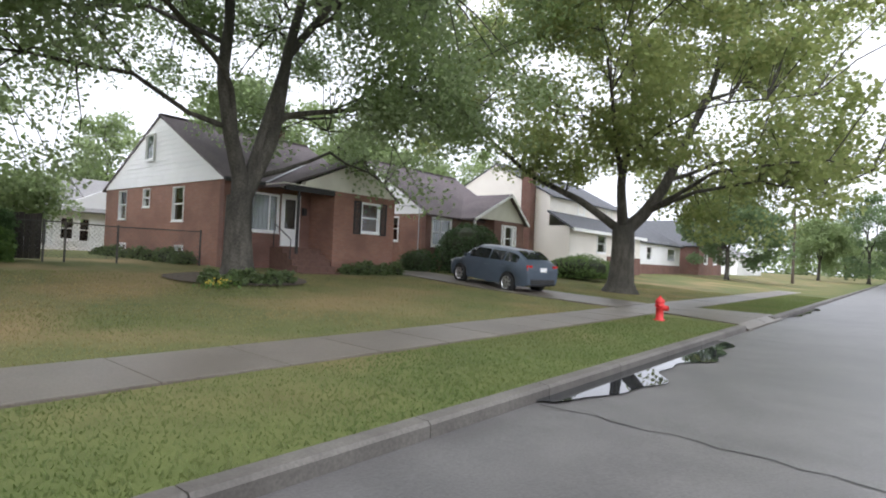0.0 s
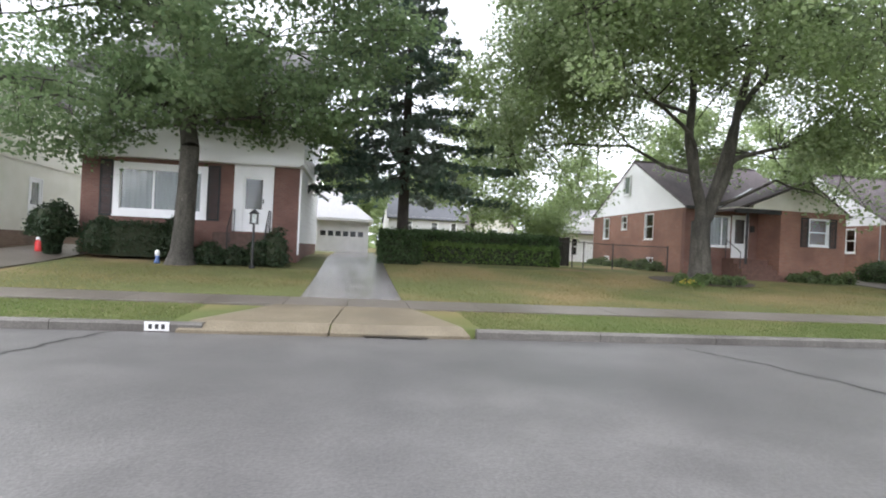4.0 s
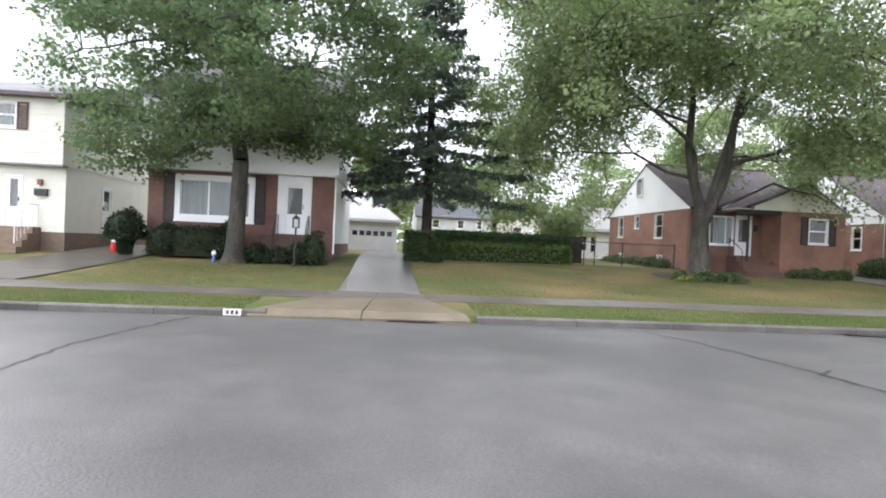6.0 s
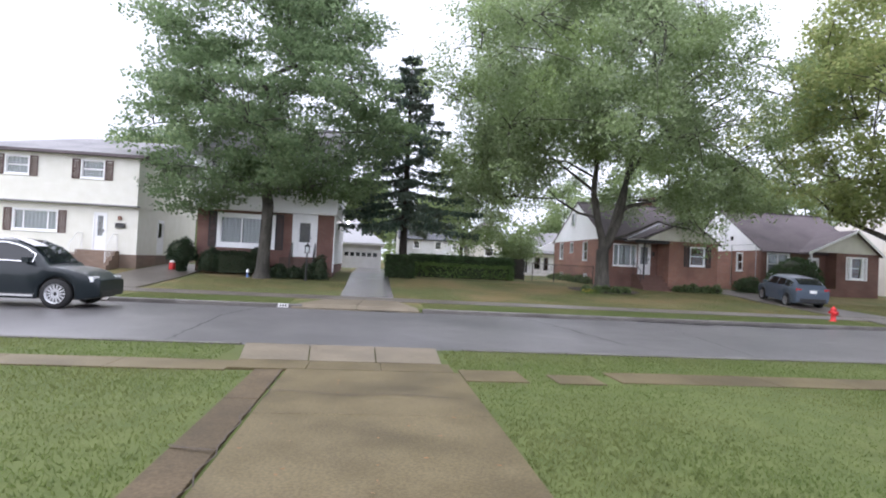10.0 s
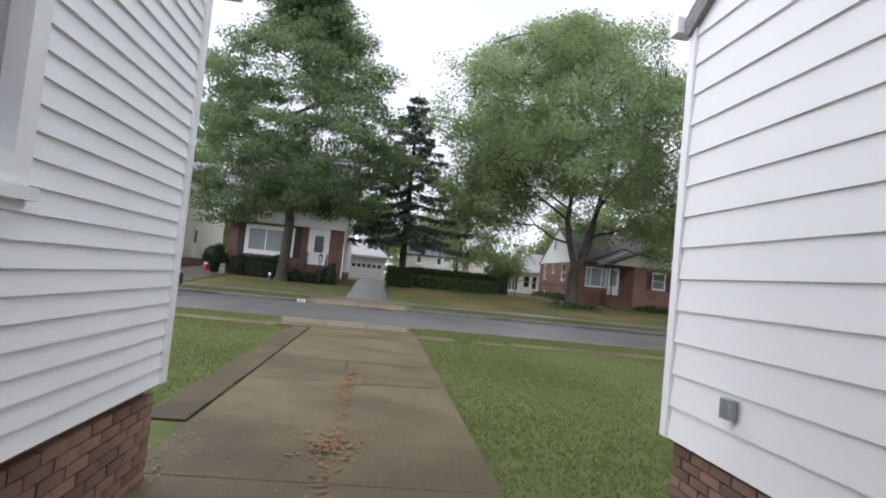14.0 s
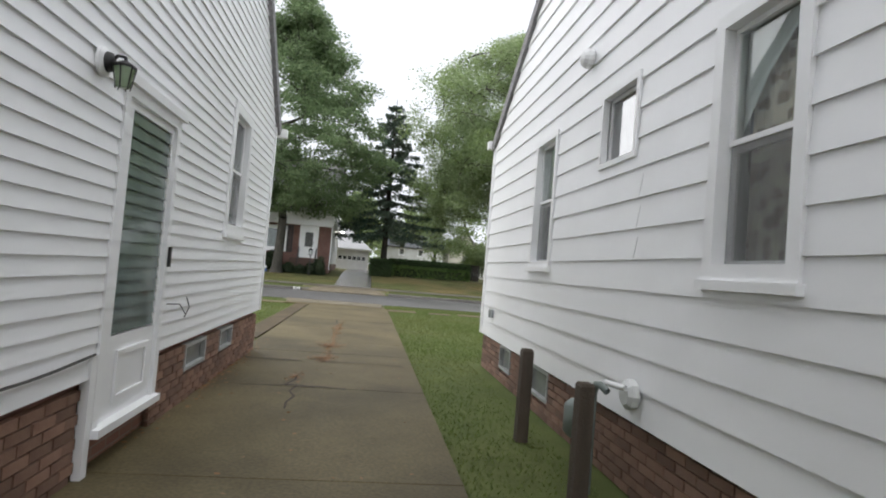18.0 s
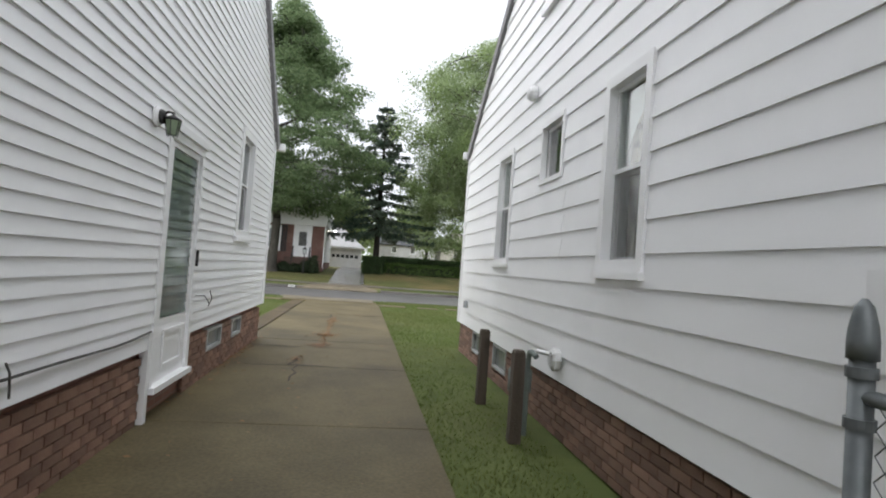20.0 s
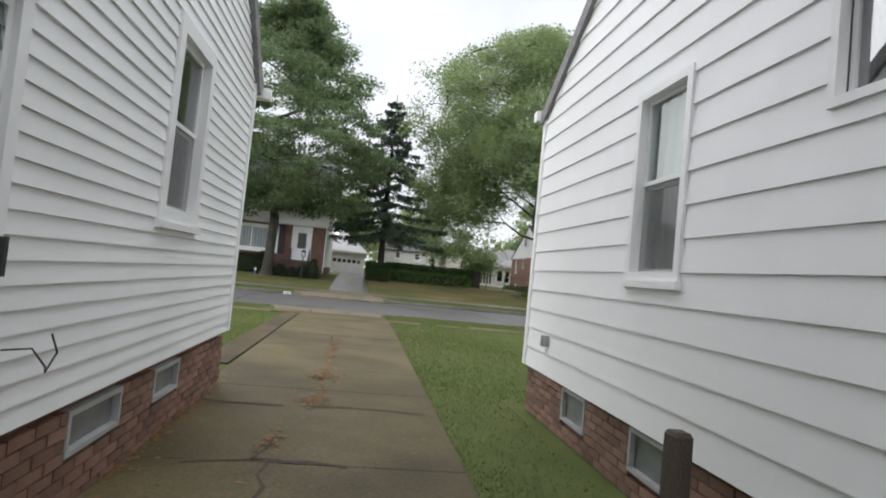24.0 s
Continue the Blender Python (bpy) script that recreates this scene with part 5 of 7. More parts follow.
M_DARKPANE = material("dark pane", (0.015, 0.018, 0.02), 0.08)
M_CARGLASS = car_glass()
M_TYRE = varied("tyre rubber", (0.012, 0.012, 0.012), (0.022, 0.022, 0.022), 20, 0.85)
M_RIM = varied("alloy wheel", (0.55, 0.56, 0.57), (0.66, 0.67, 0.68), 9, 0.3, metal=0.85, bumps=0)
M_CHROME = material("chrome trim", (0.8, 0.81, 0.82), 0.12, 1.0)
M_TAIL = material("red tail lamp", (0.5, 0.02, 0.02), 0.15)
M_HEAD = material("clear headlamp", (0.75, 0.77, 0.78), 0.1)


def paint(name, colour):
    m = varied(name, colour, tuple(c * 1.12 for c in colour), 3, 0.3, bumps=0, spec=0.25)
    m.node_tree.nodes["Principled BSDF"].inputs["Coat Weight"].default_value = 0.25
    return m


def car(name, label, colour, length, width, height, axles, r, hood, screen, roof0, roof1, tail, ride=0.2, trim=False, parts=True):
    """A car along +x (nose at +length/2), wheels on z = 0. hood: its height; screen, roof0, roof1, tail: where the windscreen, the roof's front and back and the rear end lie, from the nose."""
    t = thing(name, (0, 0, 0), label, "car")
    w = width / 2
    belt = hood + 0.06
    st = []                                   # distance from nose, bottom, belt, top, half widths at belt and top

    def bottom(d):
        for a in axles:
            u = abs(d - a)
            if u < r * 1.16:
                return max(ride, math.sqrt(max(0, (r * 1.16) ** 2 - u * u)) + r)
        return ride
    ds = sorted({0, 0.06, 0.22, 0.5, screen, (screen + roof0) / 2, roof0, (roof0 + roof1) / 2, roof1, tail, tail + (length - tail) * 0.6, length,
                 *[a + r * k for a in axles for k in (-1.18, -1.1, -0.8, -0.4, 0, 0.4, 0.8, 1.1, 1.18)]})
    ds = [d for d in ds if 0 <= d <= length]
    for d in ds:
        nose = max(0, 1 - d / (0.85 if trim else 0.55)) ** 2
        back = max(0, 1 - (length - d) / 0.4) ** 2
        b = belt + 0.05 * d / length
        hd = hood - (0.34 if trim else 0.2) * max(0, 1 - d / screen) ** 1.9
        if d <= screen:
            bl, top, wt = min(b, hd - 0.02), hd, w * 0.82
        elif d < roof0:
            k = (d - screen) / (roof0 - screen)
            bl, top, wt = b, hood + (height - hood) * math.sin(k * math.pi / 2) ** 0.9, w * (0.82 - 0.06 * k)
        elif d <= roof1:
            k = (d - roof0) / (roof1 - roof0)
            bl, top, wt = b, height - 0.07 * k * k, w * 0.75
        elif d < tail:
            k = (d - roof1) / (tail - roof1)
            bl, top, wt = b, height - 0.07 - (height - 0.07 - b - 0.05) * k ** 1.5, w * 0.74
        else:
            k = (d - tail) / (length - tail + 1e-6)
            bl, top, wt = b - 0.12 * k, b + 0.05 - 0.25 * k, w * 0.76
        wm = w * (1 - 0.28 * nose - 0.12 * back)
        lo = bottom(d) + 0.1 * nose + 0.12 * back
        st.append((d, lo, max(bl, lo + 0.05), max(top, lo + 0.1), wm, min(wt, wm * 0.92)))
    vs, fs = [], []
    for d, lo, bl, top, wm, wt in st:
        x = length / 2 - d
        half = [(wm * 0.93, lo), (wm, lo + (bl - lo) * 0.35), (wm, lo + (bl - lo) * 0.75), (wm * 0.965, bl), (wt * 1.02, top - 0.07 if top - bl > 0.12 else (bl + top) / 2), (wt * 0.72, top), (0, top + 0.015)]
        vs += [(x, -y, z) for y, z in half] + [(x, y, z) for y, z in half[-2::-1]]
    n = 13
    for i in range(len(st) - 1):
        fs += [(i * n + j, (i + 1) * n + j, (i + 1) * n + j + 1, i * n + j + 1) for j in range(n - 1)]
    fs += [tuple(range(n)), tuple(range(len(vs) - 1, len(vs) - n - 1, -1))]
    body = part("body", (vs, fs), paint(name + " paint", colour), t, smooth=True)
    for f in body.data.polygons[-2:]:
        f.use_smooth = False
    part("underbody", boxes((-length / 2 + 0.25, length / 2 - 0.25, -w * 0.8, w * 0.8, ride + 0.02, hood - 0.25)), M_BLACK, t)

    def at(d):
        k = min(range(len(st)), key=lambda i: abs(st[i][0] - d))
        for i in range(len(st) - 1):
            if st[i][0] <= d <= st[i + 1][0]:
                q = (d - st[i][0]) / (st[i + 1][0] - st[i][0])
                return [st[i][j] * (1 - q) + st[i + 1][j] * q for j in range(6)]
        return list(st[k])

    def glass(name, spans, low=0.08, high=0.9):
        for a, b in spans:
            for s in (-1, 1):
                g, f = [], []
                for k in range(7):
                    d = a + (b - a) * k / 6
                    _, lo, bl, top, wm, wt = at(d)
                    for q in (low, high):
                        y = (wm * 0.965) * (1 - q) + wt * 1.02 * q + 0.012
                        z = bl * (1 - q) + (top - 0.07) * q
                        g.append((length / 2 - d, s * y, max(z, bl)))
                for k in range(6):
                    f.append((2 * k, 2 * k + 2, 2 * k + 3, 2 * k + 1))
                part(name, (g, f), M_CARGLASS, t)
    mid = (roof0 + roof1) / 2
    glass("side_window", [(screen + 0.42, roof0 + (mid - roof0) * 0.75), (roof0 + (mid - roof0) * 0.75 + 0.07, roof1 - 0.35), (roof1 - 0.28, roof1 + (tail - roof1) * 0.45)])
    for nm, a, b in (("windscreen", screen + 0.06, roof0 - 0.03), ("rear_window", roof1 + 0.04, roof1 + (tail - roof1) * 0.78)):
        g = []
        for k in range(5):
            d = a + (b - a) * k / 4
            top, wt = at(d)[3], at(d)[5]
            g += [(length / 2 - d + (0.015 if nm == "windscreen" else -0.02), y * wt * 0.86, top + 0.018 - 0.012 * abs(y)) for y in (-1, -0.5, 0, 0.5, 1)]
        part(nm, (g, [(5 * i + j, 5 * i + j + 1, 5 * i + j + 6, 5 * i + j + 5) for i in range(4) for j in range(4)]), M_CARGLASS, t)
    for a in axles:
        for s in (-1, 1):
            y = s * (w - 0.12)
            x = length / 2 - a
            ang = np.linspace(0, 2 * np.pi, 28, endpoint=False)
            prof = [(r * 0.66, -0.11), (r * 0.95, -0.11), (r, -0.07), (r, 0.07), (r * 0.95, 0.11), (r * 0.66, 0.115)]
            tv = [(x + q * math.cos(p), y + s * o, r + q * math.sin(p)) for q, o in prof for p in ang]
            tf = [(i * 28 + j, i * 28 + (j + 1) % 28, (i + 1) * 28 + (j + 1) % 28, (i + 1) * 28 + j) for i in range(5) for j in range(28)]
            wheel = part("wheel", (tv, tf), M_TYRE, t, "black tyre", smooth=True)
            spokes = []
            for k in range(14 if trim else 7):
                p = 2 * math.pi * k / (14 if trim else 7)
                c, sn = math.cos(p), math.sin(p)
                q = [(0.05, 0.016), (r * 0.64, 0.017), (r * 0.64, -0.017), (0.05, -0.016)] if trim else [(0.05, 0.035), (r * 0.64, 0.03), (r * 0.64, -0.03), (0.05, -0.035)]
                spokes.append(([(x + u * c - v * sn, y + s * o, r + u * sn + v * c) for o in (0.07, 0.1) for u, v in q], [(0, 1, 2, 3), (7, 6, 5, 4), (0, 4, 5, 1), (1, 5, 6, 2), (2, 6, 7, 3), (3, 7, 4, 0)]))
            ring = ([(x + q * math.cos(p), y + s * o, r + q * math.sin(p)) for q, o in ((r * 0.67, 0.115), (r * 0.6, 0.09), (r * 0.6, 0.03)) for p in ang], [(i * 28 + j, i * 28 + (j + 1) % 28, (i + 1) * 28 + (j + 1) % 28, (i + 1) * 28 + j) for i in range(2) for j in range(28)])
            part("rim", merged(ring, *spokes), M_RIM, wheel)
            part("brake_disc", ([(x + r * 0.6 * math.cos(p), y + s * 0.03, r + r * 0.6 * math.sin(p)) for p in ang], [tuple(range(28))]), M_BLACK, wheel)
    zb = hood - (0.2 if trim else 0.12)
    for s in (-1, 1):
        part("headlamp", boxes((length / 2 - 0.42, length / 2 - 0.13, s * w * 0.5, s * w * 0.83, zb - 0.17, zb - 0.03)), M_HEAD, t)
        part("tail_lamp", boxes((-length / 2 + 0.04, -length / 2 + 0.3, s * w * 0.62, s * w * 0.9, zb + 0.02, zb + 0.2)), M_TAIL, t)
        m = length / 2 - screen - 0.45
        part("mirror", boxes((m - 0.08, m + 0.08, s * (w - 0.02), s * (w + 0.16), belt + 0.02, belt + 0.15)), body.data.materials[0], t)
        for d in (roof0 + 0.55, mid + 0.55):
            part("door_handle", boxes((length / 2 - d - 0.1, length / 2 - d + 0.1, s * w * 0.99, s * (w + 0.03), belt - 0.17, belt - 0.13)), M_CHROME if trim else body.data.materials[0], t)
        if trim:
            around = []
            for k in range(25):
                d = screen + 0.36 + (roof1 + (tail - roof1) * 0.5 - screen - 0.36) * (k if k < 13 else 24 - k) / 12
                _, lo, bl, top, wm, wt = at(d)
                q = 0.05 if k < 13 else 0.94
                around.append((length / 2 - d, s * (wm * 0.965 * (1 - q) + wt * 1.02 * q + 0.016), max(bl * (1 - q) + (top - 0.07) * q, bl)))
            part("window_trim", tube(around + around[:1], [0.022] * 26, 5), M_CHROME, t, "chrome window surround")
            part("sill_trim", boxes((length / 2 - axles[1] + r * 1.3, length / 2 - axles[0] - r * 1.3, s * w * 0.97, s * (w + 0.02), ride + 0.06, ride + 0.12)), M_CHROME, t)
            part("roof_rail", joined([tube([(length / 2 - roof0 - 0.25, s * w * 0.68, height - 0.02), (length / 2 - mid, s * w * 0.68, height + 0.05), (length / 2 - roof1, s * w * 0.67, height - 0.05)], [0.02] * 3, 5)]), M_CHROME, t)
    if trim:
        part("grille", boxes((length / 2 - 0.1, length / 2 - 0.005, -w * 0.36, w * 0.36, hood - 0.52, hood - 0.34)), M_CHROME, t)
    part("number_plate", boxes((-length / 2 - 0.012, -length / 2 + 0.03, -0.16, 0.16, zb - 0.02, zb + 0.13)), M_TRIM, t, "plain white plate")
    part("front_bumper", boxes((length / 2 - 0.2, length / 2 + 0.015, -w * 0.6, w * 0.6, ride + 0.1, ride + 0.24)), M_BLACK, t)
    part("rear_bumper", boxes((-length / 2 - 0.015, -length / 2 + 0.2, -w * 0.7, w * 0.7, ride + 0.14, ride + 0.3)), M_BLACK, t)
    return t


def put(ob, x, y, z, heading, pitch=0.0):
    ob.matrix_basis = pose(x, y, z) @ pose(0, 0, 0, 0, -pitch, heading)
    return ob


put(car("hatchback", "slate blue compact hatchback parked on the driveway", (0.07, 0.09, 0.118), 4.35, 1.78, 1.58, (0.83, 3.43), 0.345, 0.97, 0.85, 1.72, 3.5, 4.22, 0.26), -6.3, 18.75, 0.455, 168, 4.6)
put(car("suv", "dark green-black suv with chrome trim on the street", (0.012, 0.018, 0.021), 5.12, 2.0, 1.78, (0.98, 4.0), 0.39, 1.1, 1.2, 2.2, 4.1, 4.95, 0.24, True), 5.1, -13.5, 0.04, 90)
put(car("sedan", "red car parked along the kerb", (0.45, 0.03, 0.03), 4.5, 1.78, 1.45, (0.9, 3.5), 0.31, 0.95, 1.2, 2.1, 3.2, 4.0), 9.4, 62, 0.03, 90)
put(car("sedan", "dark car parked far down the street", (0.03, 0.03, 0.035), 4.5, 1.78, 1.45, (0.9, 3.5), 0.31, 0.95, 1.2, 2.1, 3.2, 4.0), 7.0, 110, 0.03, 90)

yellow_house()
neighbour_bungalow()
white_house()
garage()
M_SLATESIDE = varied("slate grey siding", (0.13, 0.14, 0.155), (0.17, 0.18, 0.195), 2, 0.6, bumps=0.05)
simple_house("grey_house", "slate grey sided house with white trim", -20, -9.6, -33.2, -25.4, 1.0, 5.6, 8.4, "x", M_SLATESIDE, M_SHINGLE3, [("front", -27.4, -26.6, 3.6, 4.9), ("front", -30.5, -29.3, 5.0, 6.2 - 0.7)], step=0.2)
simple_house("ranch_house", "white house with grey roof and bow window", -22, -12.5, 50.5, 62.5, 0.8, 3.9, 6.6, "y", M_WHITE, M_SHINGLE3, [("front", 58.4, 61.0, 2.0, 3.4), ("front", 52.5, 54, 2.0, 3.4)], M_BRICK2, 0.9, 0.22)
simple_house("brick_house", "brick house with dark roof down the street", -22, -11.5, 66, 76, 0.8, 4.2, 7.2, "x", M_BRICK2, M_SHINGLE3, [("front", 68, 69.5, 2.0, 3.4), ("front", 72, 73.5, 2.0, 3.4)], step=0)
simple_house("ranch_house", "pale low house far down the street", -24, -13, 92, 110, 0.8, 3.6, 5.6, "y", M_WHITE, M_SHINGLE2, [("front", 95, 97, 1.8, 3.2), ("front", 102, 104, 1.8, 3.2)], step=0.3)
simple_house("rear_house", "white house with dark roof behind the back yards", -56, -45, -0.8, 6.9, 1.2, 4.6, 7.6, "y", M_AGED, M_SHINGLE3, [("front", 0.8, 1.6, 3.2, 4.2), ("front", 3.4, 4.2, 3.2, 4.2), ("front", 5.4, 6.1, 3.2, 4.2)], step=0.24)
simple_house("rear_house", "tan house with brown roof behind the back yards", -60, -50, 8.4, 13.4, 1.2, 4.4, 7.4, "x", M_BEIGE, M_SHINGLE, [("front", 10.4, 11.6, 2.8, 4.0)], step=0.24)
simple_house("rear_house", "grey roofed house behind the garage", -60, -48, -22.0, -10.0, 1.2, 6.2, 9.4, "y", M_BEIGE, M_SHINGLE3, [("front", -15, -14, 4, 5.2)], step=0)


def porch_house():
    h = thing("porch_house", (-31, 14, 1.1), "white house with a columned screened porch and grey roof", "house")
    B, F, L, R = -36, -28, 9.4, 20
    part("wall", merged(wall("x", F - 0.2, F, 11.2, R, 0.9, 3.3, [(11.5, 12.35, 1.5, 2.9), (12.5, 13.2, 1.4, 2.9)]), boxes((B, F - 0.2, L + 1.6, L + 1.8, 0.9, 3.3), (B, B + 0.2, L, R, 0.9, 3.3), (B + 0.2, F - 0.2, R - 0.2, R, 0.9, 3.3))), M_WHITE, h)
    for k in range(5):
        y = L + 0.06 + 0.36 * k
        part("porch_column", boxes((F - 0.12, F, y, y + 0.12, 1.2, 3.15)), M_TRIM, h)
    part("porch_beam", boxes((F - 0.15, F + 0.02, L, 11.2, 3.05, 3.3)), M_TRIM, h)
    part("porch_floor", boxes((B, F + 0.05, L, 11.2, 0.9, 1.3)), M_TRIM, h)
    part("roof", slab([(F + 0.4, L - 0.2, 3.2), (F + 0.4, 13.2, 3.2), (-31.5, 13.2, 5.1), (-31.5, L + 1.6, 5.1)], 0.12), M_SHINGLE2, h)
    part("roof", slab([(F + 0.4, 13.2, 3.2), (F + 0.4, R + 0.2, 3.2), (-31.5, R + 0.2, 5.4), (-31.5, 13.2, 5.4)], 0.12), M_SHINGLE2, h)
    part("gable_wall", prism([(11.2, 3.3), (R, 3.3), (15, 5.0)], "x", F - 0.2, F), M_WHITE, h)
    part("porch_screen", boxes((F - 0.5, F - 0.48, L + 0.05, 11.15, 1.3, 3.05)), M_DARKPANE, h, "dark insect screen behind the columns")
    # opaque near-black sheets behind the sashes stand in for unlit rooms
    for a, b in ((11.56, 12.29), (12.56, 13.14)):
        part("window_screen", boxes((F - 0.125, F - 0.12, a, b, 1.5, 2.84)), M_DARKPANE, h)
    window(h, "x", F, 1, 11.5, 12.35, 1.5, 2.9, glass=M_DARKGLASS)
    window(h, "x", F, 1, 12.5, 13.2, 1.4, 2.9, glass=M_DARKGLASS)
    h.location, h.scale = (-31, 12.8, 1.05), (1.0, 0.87, 0.95)
    return h


porch_house()

# ---- plants by the houses ----
mushroom = shrub("topiary_bush", (-8.45, -13.45, 1.22), 0.66, 1.0, M_YEW, 40, "dark bush clipped to a mushroom on a narrow foot", 3000)
part("foot", joined([tube([(-8.45, -13.45, 0.62), (-8.45, -13.45, 0.95), (-8.45, -13.45, 1.35)], [0.2, 0.22, 0.4], 12)]), M_SHADEWOOD, mushroom)
turn, rise = np.random.default_rng(5).uniform(0, 6.28, 900), np.random.default_rng(6).uniform(0, 1, 900)
flare = 0.24 + 0.24 * rise ** 3
part("foot_leaves", leaves_at(np.stack([-8.45 + np.cos(turn) * flare, -13.45 + np.sin(turn) * flare, 0.68 + 0.7 * rise], 1), 0.07, np.random.default_rng(9), 0.1), M_YEW, mushroom)
shrub("yew_bush", (-8.45, -12.05, 0.74), 0.52, 1.12, M_YEW, 30, "dark rounded yew under the front window", 2400, leaf=0.06)
shrub("yew_hedge", (-8.5, -10.8, 0.74), 0.5, 0.98, M_YEW, 31, "dark flat topped yew hedge under the front window", 4200, (1.0, 1.75), 0.06, "hedge")
shrub("topiary_bush", (-8.4, -9.85, 0.74), 0.42, 1.2, M_YEW, 41, "small dark clipped bush beside the front steps", 1600)
for k, (y, r, hh) in enumerate(((-8.5, 0.42, 0.62), (-7.75, 0.4, 0.5), (-7.0, 0.4, 0.72), (-6.45, 0.4, 1.1))):
    shrub("stoop_plant", (-7.7, y, 0.6), r, hh, M_YEW, 48 + k, "dark leafy plant before the front steps", 900, leaf=0.08, group="plants by the steps")
shrub("round_bush", (-10.5, 22.4, 0.76), 1.5, 2.35, M_HEDGE, 42, "large round clipped evergreen before the porch", 7000, leaf=0.08)
shrub("low_bush", (-11.6, 20.0, 0.8), 0.8, 0.95, M_HEDGE, 43, "low dark bush at the house corner", 2000)
shrub("spreading_bush", (-8.6, 30.3, 0.7), 2.0, 1.2, M_VINE, 44, "loose green shrubs before the white house", 4500)
shrub("low_bush", (-8.4, 33.8, 0.7), 1.2, 0.9, M_VINE, 45, "low yellow green shrub", 2000)
for k in range(6):
    shrub("foundation_plant", (-10.05 + 0.12 * (k % 2), 14.4 + 0.48 * k, 0.72), 0.26, 0.26 + 0.08 * (k % 3), M_WEED, 50 + k, "small leafy plant at the brick wall", 420, leaf=0.09, group="plants along the brick wall")
for k in range(7):
    shrub("foundation_plant", (-20.2 + 1.15 * k, 9.9, 0.9), 0.36, 0.3 + 0.1 * (k % 2), M_WEED, 60 + k, "leafy perennials along the side wall", 420, leaf=0.1, group="plants along the side wall")
for k in range(5):
    shrub("bed_plant", (-7.65 + 0.2 * (k % 2), 7.8 + 0.55 * k, 0.56), 0.22, 0.27, M_WEED, 70 + k, "leafy plant in the stone edged tree bed", 260, leaf=0.1, group="plants round the maple")
bed = new("planting_bed", mesh_of("planting_bed", [(-8.5 + 1.5 * math.cos(a) * (1 + 0.08 * math.sin(3 * a)), 9.1 + 2.0 * math.sin(a), gz(-8.5 + 1.5 * math.cos(a)) + 0.03) for a in np.linspace(0, 2 * np.pi, 24, endpoint=False)], [tuple(range(24))], M_EARTH))
tagged(bed, "dark mulched bed round the maple's trunk", "flower bed", kind="structure")
M_FLOWER = material("yellow petals", (0.55, 0.45, 0.08), 0.6)
fl = thing("yellow_flowers", (-7.2, 7.7, 0.5), "clump of yellow flowers at the tree bed", "flowers")
bloom_at = np.random.default_rng(4).normal(size=(24, 3)) * (0.16, 0.22, 0.05) + (-7.1, 7.7, 0.64)
for k in range(24):
    part("bloom", leaves_at(np.repeat(bloom_at[k:k + 1], 5, 0), 0.055, np.random.default_rng(k), 0), M_FLOWER, fl)
part("leaves", leaves_at(np.random.default_rng(6).normal(size=(160, 3)) * (0.18, 0.26, 0.06) + (-7.1, 7.7, 0.56), 0.07, np.random.default_rng(7), 0), M_VINE, fl)
# clipped hedge along the back fence, with its tall end by the driveway
# the hedge's shaded top and lighter foot are put into two leaf colours
shrub("boundary_hedge", (-13.2, 1.75, 0.92), 0.5, 1.2, M_PRIVET, 80, "long clipped hedge, dark on top and bright below", 19000, (0.9, 6.3), 0.075, "hedge")
shrub("hedge_undergrowth", (-12.58, 1.75, 0.88), 0.5, 0.72, M_VINE, 81, "bright young leaves along the hedge foot", 6500, (0.3, 6.1), 0.1, "hedge")
shrub("box_bush", (-11.0, -2.2, 0.78), 1.0, 1.2, M_HEDGE, 82, "square clipped bush at the driveway's edge", 4600, (1.3, 1.5), 0.075)


# dark board fence behind the clipped hedge
M_DARKBOARD = varied("dark stained fence board", (0.028, 0.024, 0.02), (0.05, 0.042, 0.034), 6, 0.85, stretch=(1, 1, 0.15), bumps=0.5, each=0.25)
bf = thing("board_fence", (-13.95, 2.6, 0.95), "dark stained board fence behind the hedge", "fence")
for k in range(48):
    y = -1.0 + 0.145 * k
    part("board", boxes((-13.97, -13.945, y, y + 0.135, 0.9, 2.2 + 0.02 * (k % 3))), M_DARKBOARD, bf)
for z in (1.2, 1.95):
    part("rail", boxes((-14.03, -13.972, -1.0, 5.95, z, z + 0.09)), M_DARKBOARD, bf)


# ---- street furniture and small things ----
def lathe(profile, at, sides=16):
    """A turned form from (radius, height) pairs round a vertical axis."""
    x, y, z = at
    a = np.linspace(0, 2 * np.pi, sides, endpoint=False)
    vs = [(x + r * math.cos(q), y + r * math.sin(q), z + h) for r, h in profile for q in a]
    fs = [(i * sides + j, i * sides + (j + 1) % sides, (i + 1) * sides + (j + 1) % sides, (i + 1) * sides + j) for i in range(len(profile) - 1) for j in range(sides)]
    fs += [tuple(range(sides - 1, -1, -1)), tuple(range((len(profile) - 1) * sides, len(profile) * sides))]
    return vs, fs


